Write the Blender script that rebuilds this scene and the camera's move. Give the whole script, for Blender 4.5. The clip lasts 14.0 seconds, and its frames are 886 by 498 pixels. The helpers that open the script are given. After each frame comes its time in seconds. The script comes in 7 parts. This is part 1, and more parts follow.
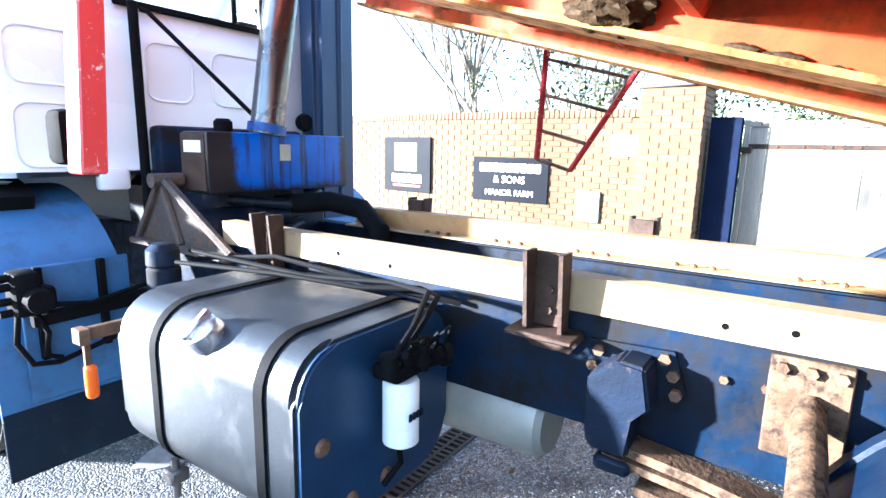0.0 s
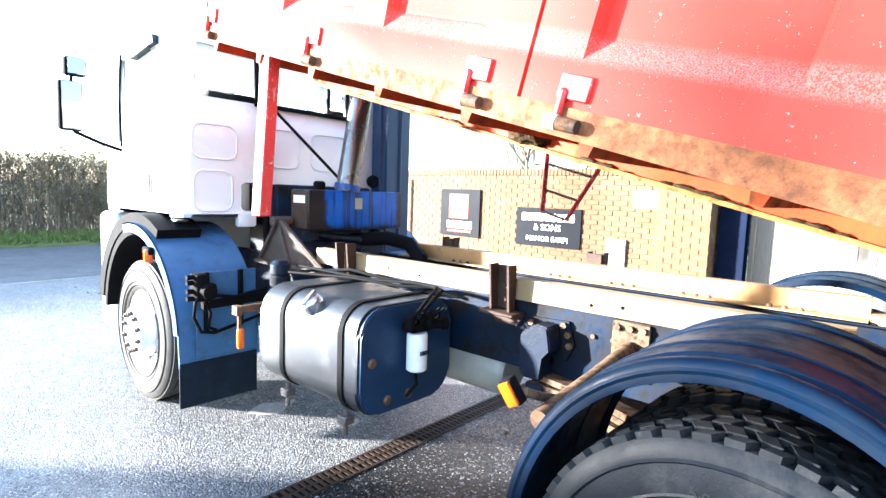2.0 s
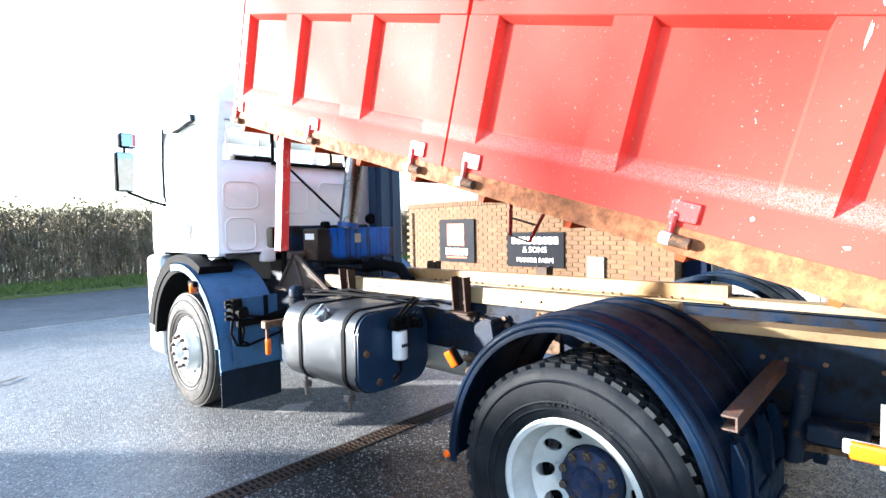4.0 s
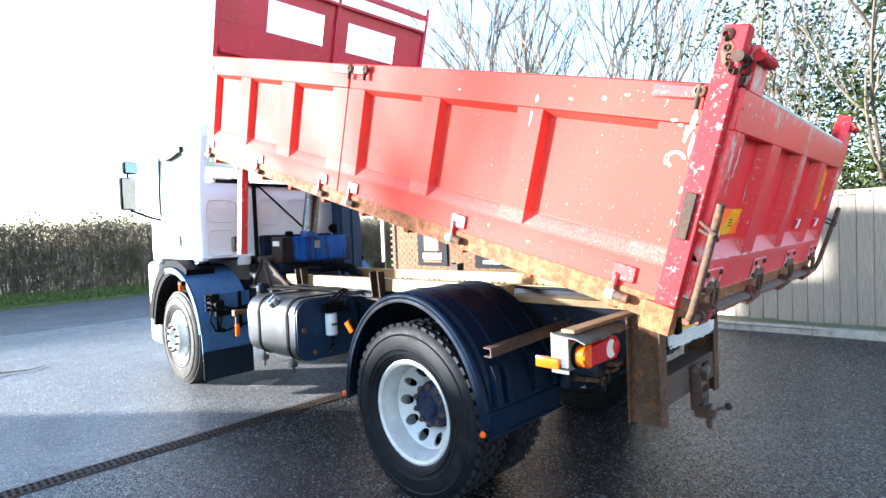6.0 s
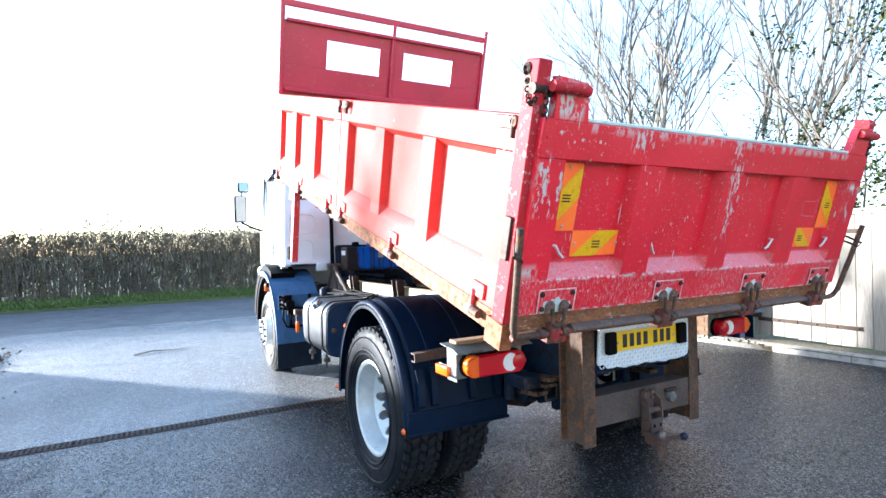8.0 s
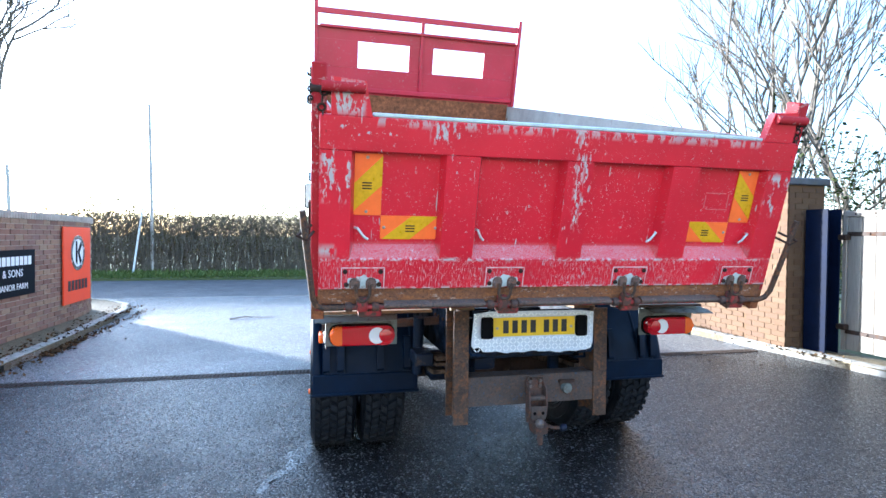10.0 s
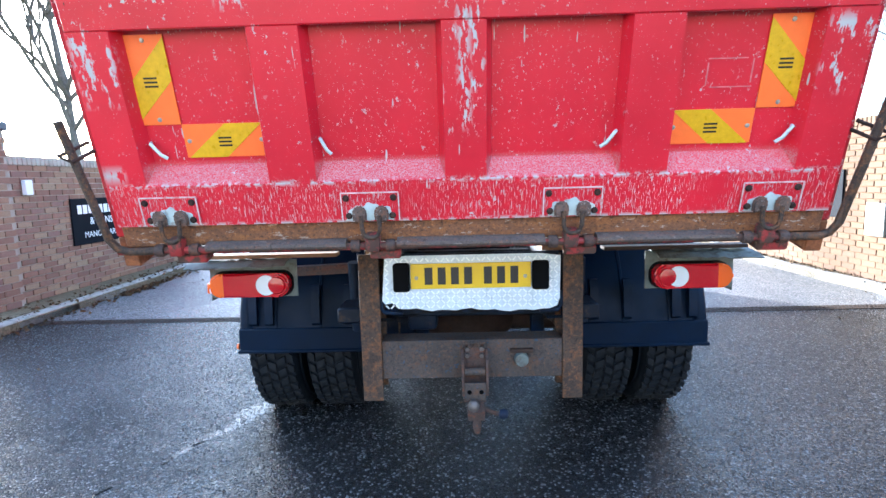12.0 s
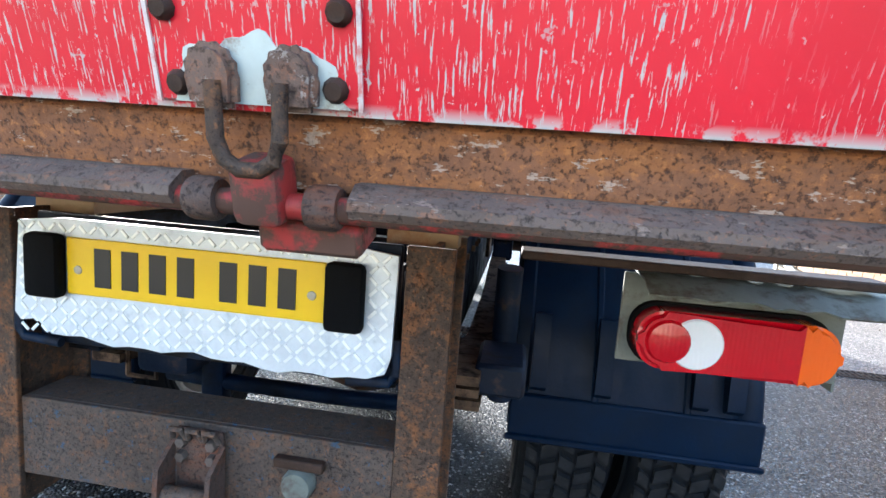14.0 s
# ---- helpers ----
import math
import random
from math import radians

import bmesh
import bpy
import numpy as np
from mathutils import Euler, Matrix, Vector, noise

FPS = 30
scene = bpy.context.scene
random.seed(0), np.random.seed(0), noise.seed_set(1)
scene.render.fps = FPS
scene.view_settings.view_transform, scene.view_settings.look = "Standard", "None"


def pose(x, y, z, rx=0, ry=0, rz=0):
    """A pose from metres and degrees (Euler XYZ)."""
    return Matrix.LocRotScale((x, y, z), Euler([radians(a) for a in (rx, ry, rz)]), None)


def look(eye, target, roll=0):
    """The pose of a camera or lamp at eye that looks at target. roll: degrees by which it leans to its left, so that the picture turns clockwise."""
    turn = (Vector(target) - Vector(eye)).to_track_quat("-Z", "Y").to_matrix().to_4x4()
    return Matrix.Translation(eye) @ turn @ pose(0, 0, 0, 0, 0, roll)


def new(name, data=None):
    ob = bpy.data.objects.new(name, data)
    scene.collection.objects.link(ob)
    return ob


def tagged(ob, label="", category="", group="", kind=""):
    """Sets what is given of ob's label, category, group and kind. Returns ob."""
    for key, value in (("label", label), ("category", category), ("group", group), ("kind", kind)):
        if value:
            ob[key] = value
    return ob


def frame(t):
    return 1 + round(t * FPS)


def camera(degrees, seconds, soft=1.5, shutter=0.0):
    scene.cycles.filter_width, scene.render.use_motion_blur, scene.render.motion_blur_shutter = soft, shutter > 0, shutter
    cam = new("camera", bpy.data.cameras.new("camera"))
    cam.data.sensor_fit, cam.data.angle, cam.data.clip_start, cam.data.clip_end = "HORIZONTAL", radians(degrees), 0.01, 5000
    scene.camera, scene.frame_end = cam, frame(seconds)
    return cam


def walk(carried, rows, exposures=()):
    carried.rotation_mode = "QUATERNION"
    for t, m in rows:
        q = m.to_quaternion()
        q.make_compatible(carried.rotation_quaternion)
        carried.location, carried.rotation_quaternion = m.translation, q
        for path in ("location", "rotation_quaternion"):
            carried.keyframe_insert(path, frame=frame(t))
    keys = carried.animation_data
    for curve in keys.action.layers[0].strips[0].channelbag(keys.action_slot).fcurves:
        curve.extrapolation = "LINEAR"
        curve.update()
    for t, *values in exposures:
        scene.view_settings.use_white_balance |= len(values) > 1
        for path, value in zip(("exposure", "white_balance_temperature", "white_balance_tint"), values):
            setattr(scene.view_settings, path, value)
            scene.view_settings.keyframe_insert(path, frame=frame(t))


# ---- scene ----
cam = camera(79.3, 14.0)
PATH = [
    (0, (-1.851, 0.831, 1.532), (-0.228, 1.938, 1.162), 1.2),
    (0.5, (-2.069, 0.666, 1.547), (-0.475, 1.825, 1.203), 1.0),
    (1, (-2.251, 0.439, 1.57), (-0.657, 1.615, 1.294), 1.6),
    (1.5, (-2.414, 0.152, 1.583), (-0.91, 1.451, 1.353), 2.2),
    (2, (-2.611, -0.059, 1.584), (-1.115, 1.254, 1.382), 2.0),
    (2.5, (-2.79, -0.251, 1.609), (-1.264, 1.033, 1.453), 0.7),
    (2.7, (-2.832, -0.323, 1.609), (-1.301, 0.958, 1.489), 0.1),
    (4.8, (-3.264, -1.373, 1.604), (-1.826, 0.014, 1.52), -1.7),
    (5, (-3.288, -1.529, 1.581), (-1.849, -0.142, 1.51), -1.8),
    (5.5, (-3.37, -1.868, 1.574), (-1.931, -0.481, 1.509), -1.7),
    (6, (-3.383, -2.165, 1.578), (-1.943, -0.778, 1.513), -2.3),
    (6.5, (-3.282, -2.501, 1.594), (-1.95, -1.011, 1.544), -3.2),
    (7, (-3.103, -2.749, 1.604), (-1.885, -1.163, 1.577), -3.7),
    (7.2, (-2.992, -2.829, 1.596), (-1.826, -1.204, 1.586), -2.6),
    (9.3, (-1.77, -3.789, 1.555), (-1.144, -1.889, 1.544), -0.6),
    (9.5, (-1.62, -3.875, 1.521), (-1.061, -1.954, 1.523), 0.8),
    (10, (-1.279, -3.949, 1.525), (-0.807, -2.006, 1.483), 0.6),
    (10.5, (-0.911, -3.861, 1.509), (-0.535, -1.897, 1.467), 1.3),
    (11, (-0.565, -3.768, 1.467), (-0.445, -1.774, 1.366), 2.7),
    (11.5, (-0.281, -3.585, 1.448), (-0.324, -1.595, 1.252), 0.4),
    (12, (-0.06, -3.284, 1.416), (-0.109, -1.301, 1.162), -1.5),
    (12.5, (0.193, -2.987, 1.363), (-0.003, -1.014, 1.101), -2.4),
    (13, (0.38, -2.641, 1.336), (0.067, -0.681, 1.089), -1.2),
    (13.5, (0.484, -2.252, 1.302), (0.274, -0.282, 1.026), -0.2),
    (14, (0.591, -1.906, 1.237), (0.318, 0.055, 0.953), 4.3),
]
walk(cam, [(t, look(eye, target, roll)) for t, eye, target, roll in PATH], [(0, 3.72, 5300, 10), (0.6, 3.66, 5700, 10), (2.5, 3.55, 5850, 10), (5, 2.72, 5900, 10), (7, 2.8, 5700, 10), (9.5, 2.8, 5350, 10), (11, 3.05, 5150, 10), (12.4, 3.25, 5450, 10), (13, 3.35, 5850, 10), (14, 3.35, 5800, 10)])

# ---- world and sun ----
AZ, EL = radians(-40.5), radians(10)          # the sun stands ahead of the lorry and to its near side
sun_way = Vector((math.sin(AZ) * math.cos(EL), math.cos(AZ) * math.cos(EL), math.sin(EL)))
world = bpy.data.worlds.new("sky")
scene.world = world
world.use_nodes = True
wn = world.node_tree.nodes
sky = wn.new("ShaderNodeTexSky")
sky.sky_type, sky.sun_disc = "NISHITA", False
sky.sun_elevation, sky.sun_rotation = EL, AZ
sky.air_density, sky.dust_density, sky.ozone_density = 1.0, 0.8, 2.0
wn["Background"].inputs["Strength"].default_value = 0.10
# a thin high veil of cloud whitens the clear sky
veil = wn.new("ShaderNodeMix")
veil.data_type, veil.blend_type, veil.clamp_factor = "RGBA", "ADD", False
veil.inputs[0].default_value = 1.0
veil.inputs[7].default_value = (0.85, 0.98, 1.15, 1.0)
world.node_tree.links.new(sky.outputs["Color"], veil.inputs[6])
world.node_tree.links.new(veil.outputs[2], wn["Background"].inputs["Color"])
sun_data = bpy.data.lights.new("sun", "SUN")
sun_data.energy, sun_data.angle, sun_data.color = 5.0, radians(2.0), (1.0, 0.93, 0.82)
sun = new("sun", sun_data)
sun.matrix_world = look((0, 0, 0), -sun_way)

# ---- mesh kit ----


def box(bm, x0, x1, y0, y1, z0, z1, bevel=0.0, seg=1):
    made = bmesh.ops.create_cube(bm, size=1.0)["verts"]
    for v in made:
        v.co = Vector(((x0 + x1) / 2 + v.co.x * (x1 - x0), (y0 + y1) / 2 + v.co.y * (y1 - y0), (z0 + z1) / 2 + v.co.z * (z1 - z0)))
    if bevel:
        edges = list({e for v in made for e in v.link_edges})
        bmesh.ops.bevel(bm, geom=edges, offset=bevel, segments=seg, affect="EDGES", profile=0.5)
    return bm


def prism(bm, pts, a, b, axis="x"):
    """Extrudes a 2D outline along an axis."""
    def at(p, h):
        return {"x": (h, p[0], p[1]), "y": (p[0], h, p[1]), "z": (p[0], p[1], h)}[axis]
    lo = [bm.verts.new(at(p, a)) for p in pts]
    hi = [bm.verts.new(at(p, b)) for p in pts]
    n = len(pts)
    bm.faces.new(lo), bm.faces.new(hi[::-1])
    for i in range(n):
        bm.faces.new((lo[i], hi[i], hi[(i + 1) % n], lo[(i + 1) % n]))
    return bm


def tube(bm, pts, radius, n=8, tip=None):
    """A round bar along a line of points; tip: the radius at its end."""
    n = 12 if 8 <= n < 12 else n
    pts = [Vector(p) for p in pts]
    rings, up = [], Vector((0.13, 0.31, 0.94))
    for i, p in enumerate(pts):
        way = (pts[min(i + 1, len(pts) - 1)] - pts[max(i - 1, 0)]).normalized()
        side = way.cross(up)
        if side.length < 0.1:
            side = way.cross(Vector((1, 0, 0)))
        side.normalize()
        top = side.cross(way)
        r = radius if tip is None else radius + (tip - radius) * i / (len(pts) - 1)
        rings.append([bm.verts.new(p + r * (math.cos(k * math.tau / n) * side + math.sin(k * math.tau / n) * top)) for k in range(n)])
    for a, b in zip(rings, rings[1:]):
        for k in range(n):
            bm.faces.new((a[k], a[(k + 1) % n], b[(k + 1) % n], b[k]))
    bm.faces.new(rings[0][::-1]), bm.faces.new(rings[-1])
    return bm


def lathe(bm, prof, n=32, axis="x", centre=(0, 0, 0), closed=False):
    """Revolves (radius, height) pairs about an axis."""
    c = Vector(centre)
    rings = []
    for r, h in prof:
        ring = []
        for k in range(n):
            s, t = r * math.cos(k * math.tau / n), r * math.sin(k * math.tau / n)
            ring.append(bm.verts.new(c + Vector({"x": (h, s, t), "y": (s, h, t), "z": (s, t, h)}[axis])))
        rings.append(ring)
    pairs = list(zip(rings, rings[1:]))
    if closed:
        pairs.append((rings[-1], rings[0]))
    for a, b in pairs:
        for k in range(n):
            bm.faces.new((a[k], a[(k + 1) % n], b[(k + 1) % n], b[k]))
    if not closed:
        for ring in (rings[0], rings[-1]):
            if (ring[0].co - ring[1].co).length > 1e-4:
                bm.faces.new(ring)
    return bm


def round_rect(x0, x1, z0, z1, r, n=5):
    pts = []
    for cx, cz, a in ((x1 - r, z1 - r, 0), (x0 + r, z1 - r, 90), (x0 + r, z0 + r, 180), (x1 - r, z0 + r, 270)):
        for k in range(n + 1):
            w = radians(a + 90 * k / n)
            pts.append((cx + r * math.cos(w), cz + r * math.sin(w)))
    return pts


def arc(cy, cz, r, a0, a1, n):
    return [(cy + r * math.cos(radians(a0 + (a1 - a0) * k / n)), cz + r * math.sin(radians(a0 + (a1 - a0) * k / n))) for k in range(n + 1)]


def data_of(name, bm, material, smooth=True):
    bmesh.ops.recalc_face_normals(bm, faces=bm.faces)
    me = bpy.data.meshes.new(name)
    bm.to_mesh(me)
    bm.free()
    me.materials.append(material)
    if smooth:
        me.shade_smooth()
        me.set_sharp_from_angle(angle=radians(36))
    return me


def part(name, bm, material, parent=None, label="", m=None):
    """Links a bmesh as one mesh object under a thing or a part."""
    ob = new(name, data_of(name, bm, material))
    ob.parent = parent
    if m is not None:
        ob.matrix_basis = m
    if label:
        tagged(ob, label)
    return ob


def again(ob, m, parent=None):
    """One more object on the same mesh."""
    other = new(ob.name.split(".")[0], ob.data)
    other.parent = parent or ob.parent
    other.matrix_basis = m
    if "label" in ob:
        tagged(other, ob["label"])
    return other


def thing(name, label, category, group="", kind="", at=(0, 0, 0)):
    ob = new(name)
    ob.location = at
    return tagged(ob, label, category, group, kind)


def shift(x=0.0, y=0.0, z=0.0):
    return Matrix.Translation((x, y, z))


def B_():
    return bmesh.new()


# ---- materials ----


def nodes_of(name):
    m = bpy.data.materials.new(name)
    m.use_nodes = True
    nt = m.node_tree
    return m, nt, nt.nodes["Principled BSDF"]


def noise_node(nt, scale, detail=4.0, rough=0.6, stretch=(1, 1, 1), coord="Object"):
    tc, mp, tx = nt.nodes.new("ShaderNodeTexCoord"), nt.nodes.new("ShaderNodeMapping"), nt.nodes.new("ShaderNodeTexNoise")
    mp.inputs["Scale"].default_value = stretch
    tx.inputs["Scale"].default_value, tx.inputs["Detail"].default_value, tx.inputs["Roughness"].default_value = scale, detail, rough
    nt.links.new(tc.outputs[coord], mp.inputs["Vector"])
    nt.links.new(mp.outputs["Vector"], tx.inputs["Vector"])
    return tx.outputs["Fac"]


def ramp(nt, value, lo, hi):
    r = nt.nodes.new("ShaderNodeMapRange")
    r.inputs["From Min"].default_value, r.inputs["From Max"].default_value = lo, hi
    nt.links.new(value, r.inputs["Value"])
    return r.outputs["Result"]


def calc(nt, op, a, b):
    n = nt.nodes.new("ShaderNodeMath")
    n.operation, n.use_clamp = op, True
    for i, v in enumerate((a, b)):
        if isinstance(v, (int, float)):
            n.inputs[i].default_value = v
        else:
            nt.links.new(v, n.inputs[i])
    return n.outputs["Value"]


def blend(nt, fac, a, b):
    n = nt.nodes.new("ShaderNodeMix")
    n.data_type = "RGBA"
    if isinstance(fac, (int, float)):
        n.inputs["Factor"].default_value = fac
    else:
        nt.links.new(fac, n.inputs["Factor"])
    for key, v in (("A", a), ("B", b)):
        sock = [s for s in n.inputs if s.name == key and s.type == "RGBA"][0]
        if isinstance(v, tuple):
            sock.default_value = (*v, 1)
        else:
            nt.links.new(v, sock)
    return [s for s in n.outputs if s.type == "RGBA"][0]


def bump(nt, bsdf, height, strength, distance=0.01):
    b = nt.nodes.new("ShaderNodeBump")
    b.inputs["Strength"].default_value, b.inputs["Distance"].default_value = strength, distance
    nt.links.new(height, b.inputs["Height"])
    nt.links.new(b.outputs["Normal"], bsdf.inputs["Normal"])


def tone(c, k):
    return tuple(min(1.0, v * k) for v in c)


def plain(name, colour, rough=0.5, metal=0.0, vary=0.2, scale=5.0, grain=60.0, relief=0.15, coat=0.0, dirt=None, dirt_at=(0.55, 0.75), gloss=0.5):
    """A surface with broad and fine variation, fine relief and, where given, patches of dirt or rust."""
    m, nt, p = nodes_of(name)
    broad, fine = noise_node(nt, scale), noise_node(nt, grain, 3.0)
    c = blend(nt, ramp(nt, broad, 0.3, 0.7), tone(colour, 1 - vary), tone(colour, 1 + vary))
    c = blend(nt, calc(nt, "MULTIPLY", ramp(nt, fine, 0.5, 0.8), 0.5), c, tone(colour, 1 - 1.6 * vary))
    if dirt:
        patch = ramp(nt, noise_node(nt, scale * 1.7, 8.0, 0.7), *dirt_at)
        c = blend(nt, patch, c, dirt)
        nt.links.new(ramp(nt, patch, -1.5, 1.0) if rough > 0.6 else calc(nt, "ADD", calc(nt, "MULTIPLY", patch, 0.4), rough), p.inputs["Roughness"])
    else:
        nt.links.new(calc(nt, "ADD", calc(nt, "MULTIPLY", broad, 0.2), rough - 0.1), p.inputs["Roughness"])
    nt.links.new(c, p.inputs["Base Color"])
    p.inputs["Metallic"].default_value = metal
    p.inputs["Coat Weight"].default_value = coat
    p.inputs["Specular IOR Level"].default_value = gloss
    if relief:
        bump(nt, p, fine, relief, 0.003)
    return m


def scratched(name, base, under, rust, much=1.0, low=None, specks=0.0, worn=(), dull=0.24, gloss=0.5):
    """Old sprayed paint: faded in places, with specks, chips, scrapes and rust.

    low: the height below which scrapes crowd; worn: boxes (x0, x1, z0, z1, threshold) rubbed to the metal."""
    m, nt, p = nodes_of(name)
    broad = noise_node(nt, 2.2, 5.0)
    c = blend(nt, ramp(nt, broad, 0.3, 0.7), tone(base, 0.84), tone(base, 1.10))
    areas = ramp(nt, noise_node(nt, 3.3, 3.0), 0.38, 0.62)
    chips = calc(nt, "MULTIPLY", ramp(nt, noise_node(nt, 38, 5.0, 0.7), 0.675 - 0.042 * much, 0.69 - 0.042 * much), areas)
    bare = chips
    tc, sep = nt.nodes.new("ShaderNodeTexCoord"), nt.nodes.new("ShaderNodeSeparateXYZ")
    nt.links.new(tc.outputs["Object"], sep.inputs["Vector"])

    def within(axis, lo, hi, soft=0.03):
        v = sep.outputs[axis]
        return calc(nt, "MULTIPLY", ramp(nt, v, lo - soft, lo + soft), ramp(nt, v, hi + soft, hi - soft))

    if specks:
        fine = ramp(nt, noise_node(nt, 125, 3.0, 0.6, (1.3, 1.0, 0.7)), 0.70 - specks, 0.72 - specks)
        fine = calc(nt, "MULTIPLY", fine, ramp(nt, noise_node(nt, 5.5, 3.0), 0.30, 0.62))
        bare = calc(nt, "MAXIMUM", bare, fine)
        lines = ramp(nt, noise_node(nt, 26, 2.0, 0.5, (2.4, 1.0, 0.22)), *((0.725, 0.735) if specks > 0.03 else (0.79, 0.80)))
        bare = calc(nt, "MAXIMUM", bare, lines)
    if low is not None:
        thin = ramp(nt, noise_node(nt, 165, 4.0, 0.66, (1.9, 1.0, 0.17)), 0.575, 0.605)
        patchy = ramp(nt, noise_node(nt, 6.0, 2.0, 0.5, (1.0, 1.0, 0.5)), 0.26, 0.52)
        thin = calc(nt, "MULTIPLY", calc(nt, "MULTIPLY", thin, patchy), ramp(nt, sep.outputs["Z"], low + 0.01, low - 0.03))
        rub = ramp(nt, noise_node(nt, 260, 4.0, 0.72), 0.45, 0.58)
        if specks > 0.03:
            rub = calc(nt, "MULTIPLY", rub, ramp(nt, sep.outputs["Y"], -0.071, -0.064))
        ledge = calc(nt, "MULTIPLY", rub, calc(nt, "MULTIPLY", within("Z", low - 0.015, low + 0.05, 0.012), 0.62 if specks > 0.03 else 0.34))
        crest = calc(nt, "MULTIPLY", ramp(nt, noise_node(nt, 48, 4.0, 0.7), 0.49, 0.56), within("Z", low - 0.022, low - 0.008, 0.006))
        foot = calc(nt, "MULTIPLY", ramp(nt, noise_node(nt, 22, 5.0, 0.7), 0.47, 0.52), within("Z", -0.02, 0.007, 0.006))
        for v in (thin, ledge, crest, foot) if specks > 0.03 else (ledge,):
            bare = calc(nt, "MAXIMUM", bare, v)
    for x0, x1, z0, z1, level in worn:
        w = calc(nt, "MULTIPLY", within("X", x0, x1, 0.012), within("Z", z0, z1, 0.02))
        rough = ramp(nt, noise_node(nt, 20, 5.0, 0.7, (1.6, 1.0, 0.6)), level, level + 0.03)
        bare = calc(nt, "MAXIMUM", bare, calc(nt, "MULTIPLY", w, rough))
    c = blend(nt, calc(nt, "MULTIPLY", bare, 0.85), c, under)
    spots = ramp(nt, noise_node(nt, 17, 6.0, 0.75), 0.67, 0.76)
    c = blend(nt, calc(nt, "MULTIPLY", spots, 0.45 * much), c, rust)
    nt.links.new(c, p.inputs["Base Color"])
    nt.links.new(calc(nt, "ADD", calc(nt, "MULTIPLY", bare, 0.25), calc(nt, "ADD", dull, calc(nt, "MULTIPLY", broad, 0.22))), p.inputs["Roughness"])
    p.inputs["Specular IOR Level"].default_value = gloss
    bump(nt, p, calc(nt, "SUBTRACT", noise_node(nt, 25, 4.0), calc(nt, "MULTIPLY", bare, 0.5)), 0.12, 0.004)
    return m


def rusted(name, base, bloom, pit, pale, bloom_at=0.50, pale_at=0.64, streak=(1.0, 1.0, 1.0)):
    """Corroded steel: grey-brown metal, orange bloom, dark pits and pale scraped flecks."""
    m, nt, p = nodes_of(name)
    broad = noise_node(nt, 5.0, 4.0)
    c = blend(nt, ramp(nt, broad, 0.3, 0.7), tone(base, 0.72), tone(base, 1.25))
    c = blend(nt, calc(nt, "MULTIPLY", ramp(nt, noise_node(nt, 19, 9.0, 0.72, streak), bloom_at, bloom_at + 0.12), 0.85), c, bloom)
    mottle = noise_node(nt, 70, 6.0, 0.75)
    c = blend(nt, calc(nt, "MULTIPLY", ramp(nt, mottle, 0.55, 0.66), 0.7), c, tone(bloom, 1.5))
    c = blend(nt, calc(nt, "MULTIPLY", ramp(nt, mottle, 0.45, 0.36), 0.75), c, tone(pit, 0.9))
    pits = ramp(nt, noise_node(nt, 170, 5.0, 0.7), 0.55, 0.64)
    c = blend(nt, calc(nt, "MULTIPLY", pits, 0.8), c, pit)
    fleck = ramp(nt, noise_node(nt, 46, 6.0, 0.75, streak), pale_at, pale_at + 0.02)
    c = blend(nt, calc(nt, "MULTIPLY", fleck, 0.75), c, pale)
    nt.links.new(c, p.inputs["Base Color"])
    p.inputs["Roughness"].default_value, p.inputs["Specular IOR Level"].default_value = 0.72, 0.3
    bump(nt, p, calc(nt, "SUBTRACT", noise_node(nt, 60, 6.0, 0.7), calc(nt, "MULTIPLY", pits, 0.5)), 0.7, 0.004)
    return m


RED, BARE, RUST = (0.62, 0.011, 0.027), (0.43, 0.49, 0.46), (0.16, 0.055, 0.02)
M = {}
M["red_gate"] = scratched("red_paint_scraped", RED, BARE, RUST, 0.8, 0.16, 0.042, ((-0.022, 0.014, 0.32, 0.80, 0.50), (-0.07, 0.06, 0.30, 0.80, 0.58), (-1.23, -1.10, 0.42, 0.66, 0.555), (-1.24, -1.165, 0.165, 0.205, 0.42), (-1.23, -1.05, 0.80, 0.93, 0.48), (1.10, 1.24, 0.40, 0.62, 0.55), (-0.75, -0.60, 0.70, 0.79, 0.52), (-1.0, 1.0, 0.765, 0.79, 0.50)))
M["red_side"] = scratched("red_paint_side", (0.63, 0.045, 0.032), (0.60, 0.44, 0.42), RUST, 0.12, 0.115, 0.006, (), 0.50, 0.17)
M["red_post"] = scratched("red_paint_post", (0.38, 0.024, 0.030), (0.45, 0.36, 0.32), (0.10, 0.038, 0.018), 2.1, None, 0.010, (), 0.55, 0.12)
M["red_hinge"] = scratched("red_paint_hinge", (0.58, 0.04, 0.04), (0.62, 0.52, 0.48), RUST, 1.6, None, 0.04)
M["headboard"] = scratched("red_paint_headboard", (0.48, 0.018, 0.045), (0.30, 0.22, 0.22), (0.12, 0.05, 0.03), 1.2)
M["orange"] = plain("orange_primer", (0.44, 0.050, 0.010), 0.6, 0, 0.3, 5, 40, 0.4, dirt=(0.105, 0.045, 0.016), dirt_at=(0.47, 0.66), gloss=0.2)
M["sill"] = rusted("rust_scraped_sill", (0.20, 0.09, 0.045), (0.30, 0.12, 0.04), (0.06, 0.03, 0.022), (0.45, 0.36, 0.29), 0.47, 0.60, (0.5, 1.0, 1.4))
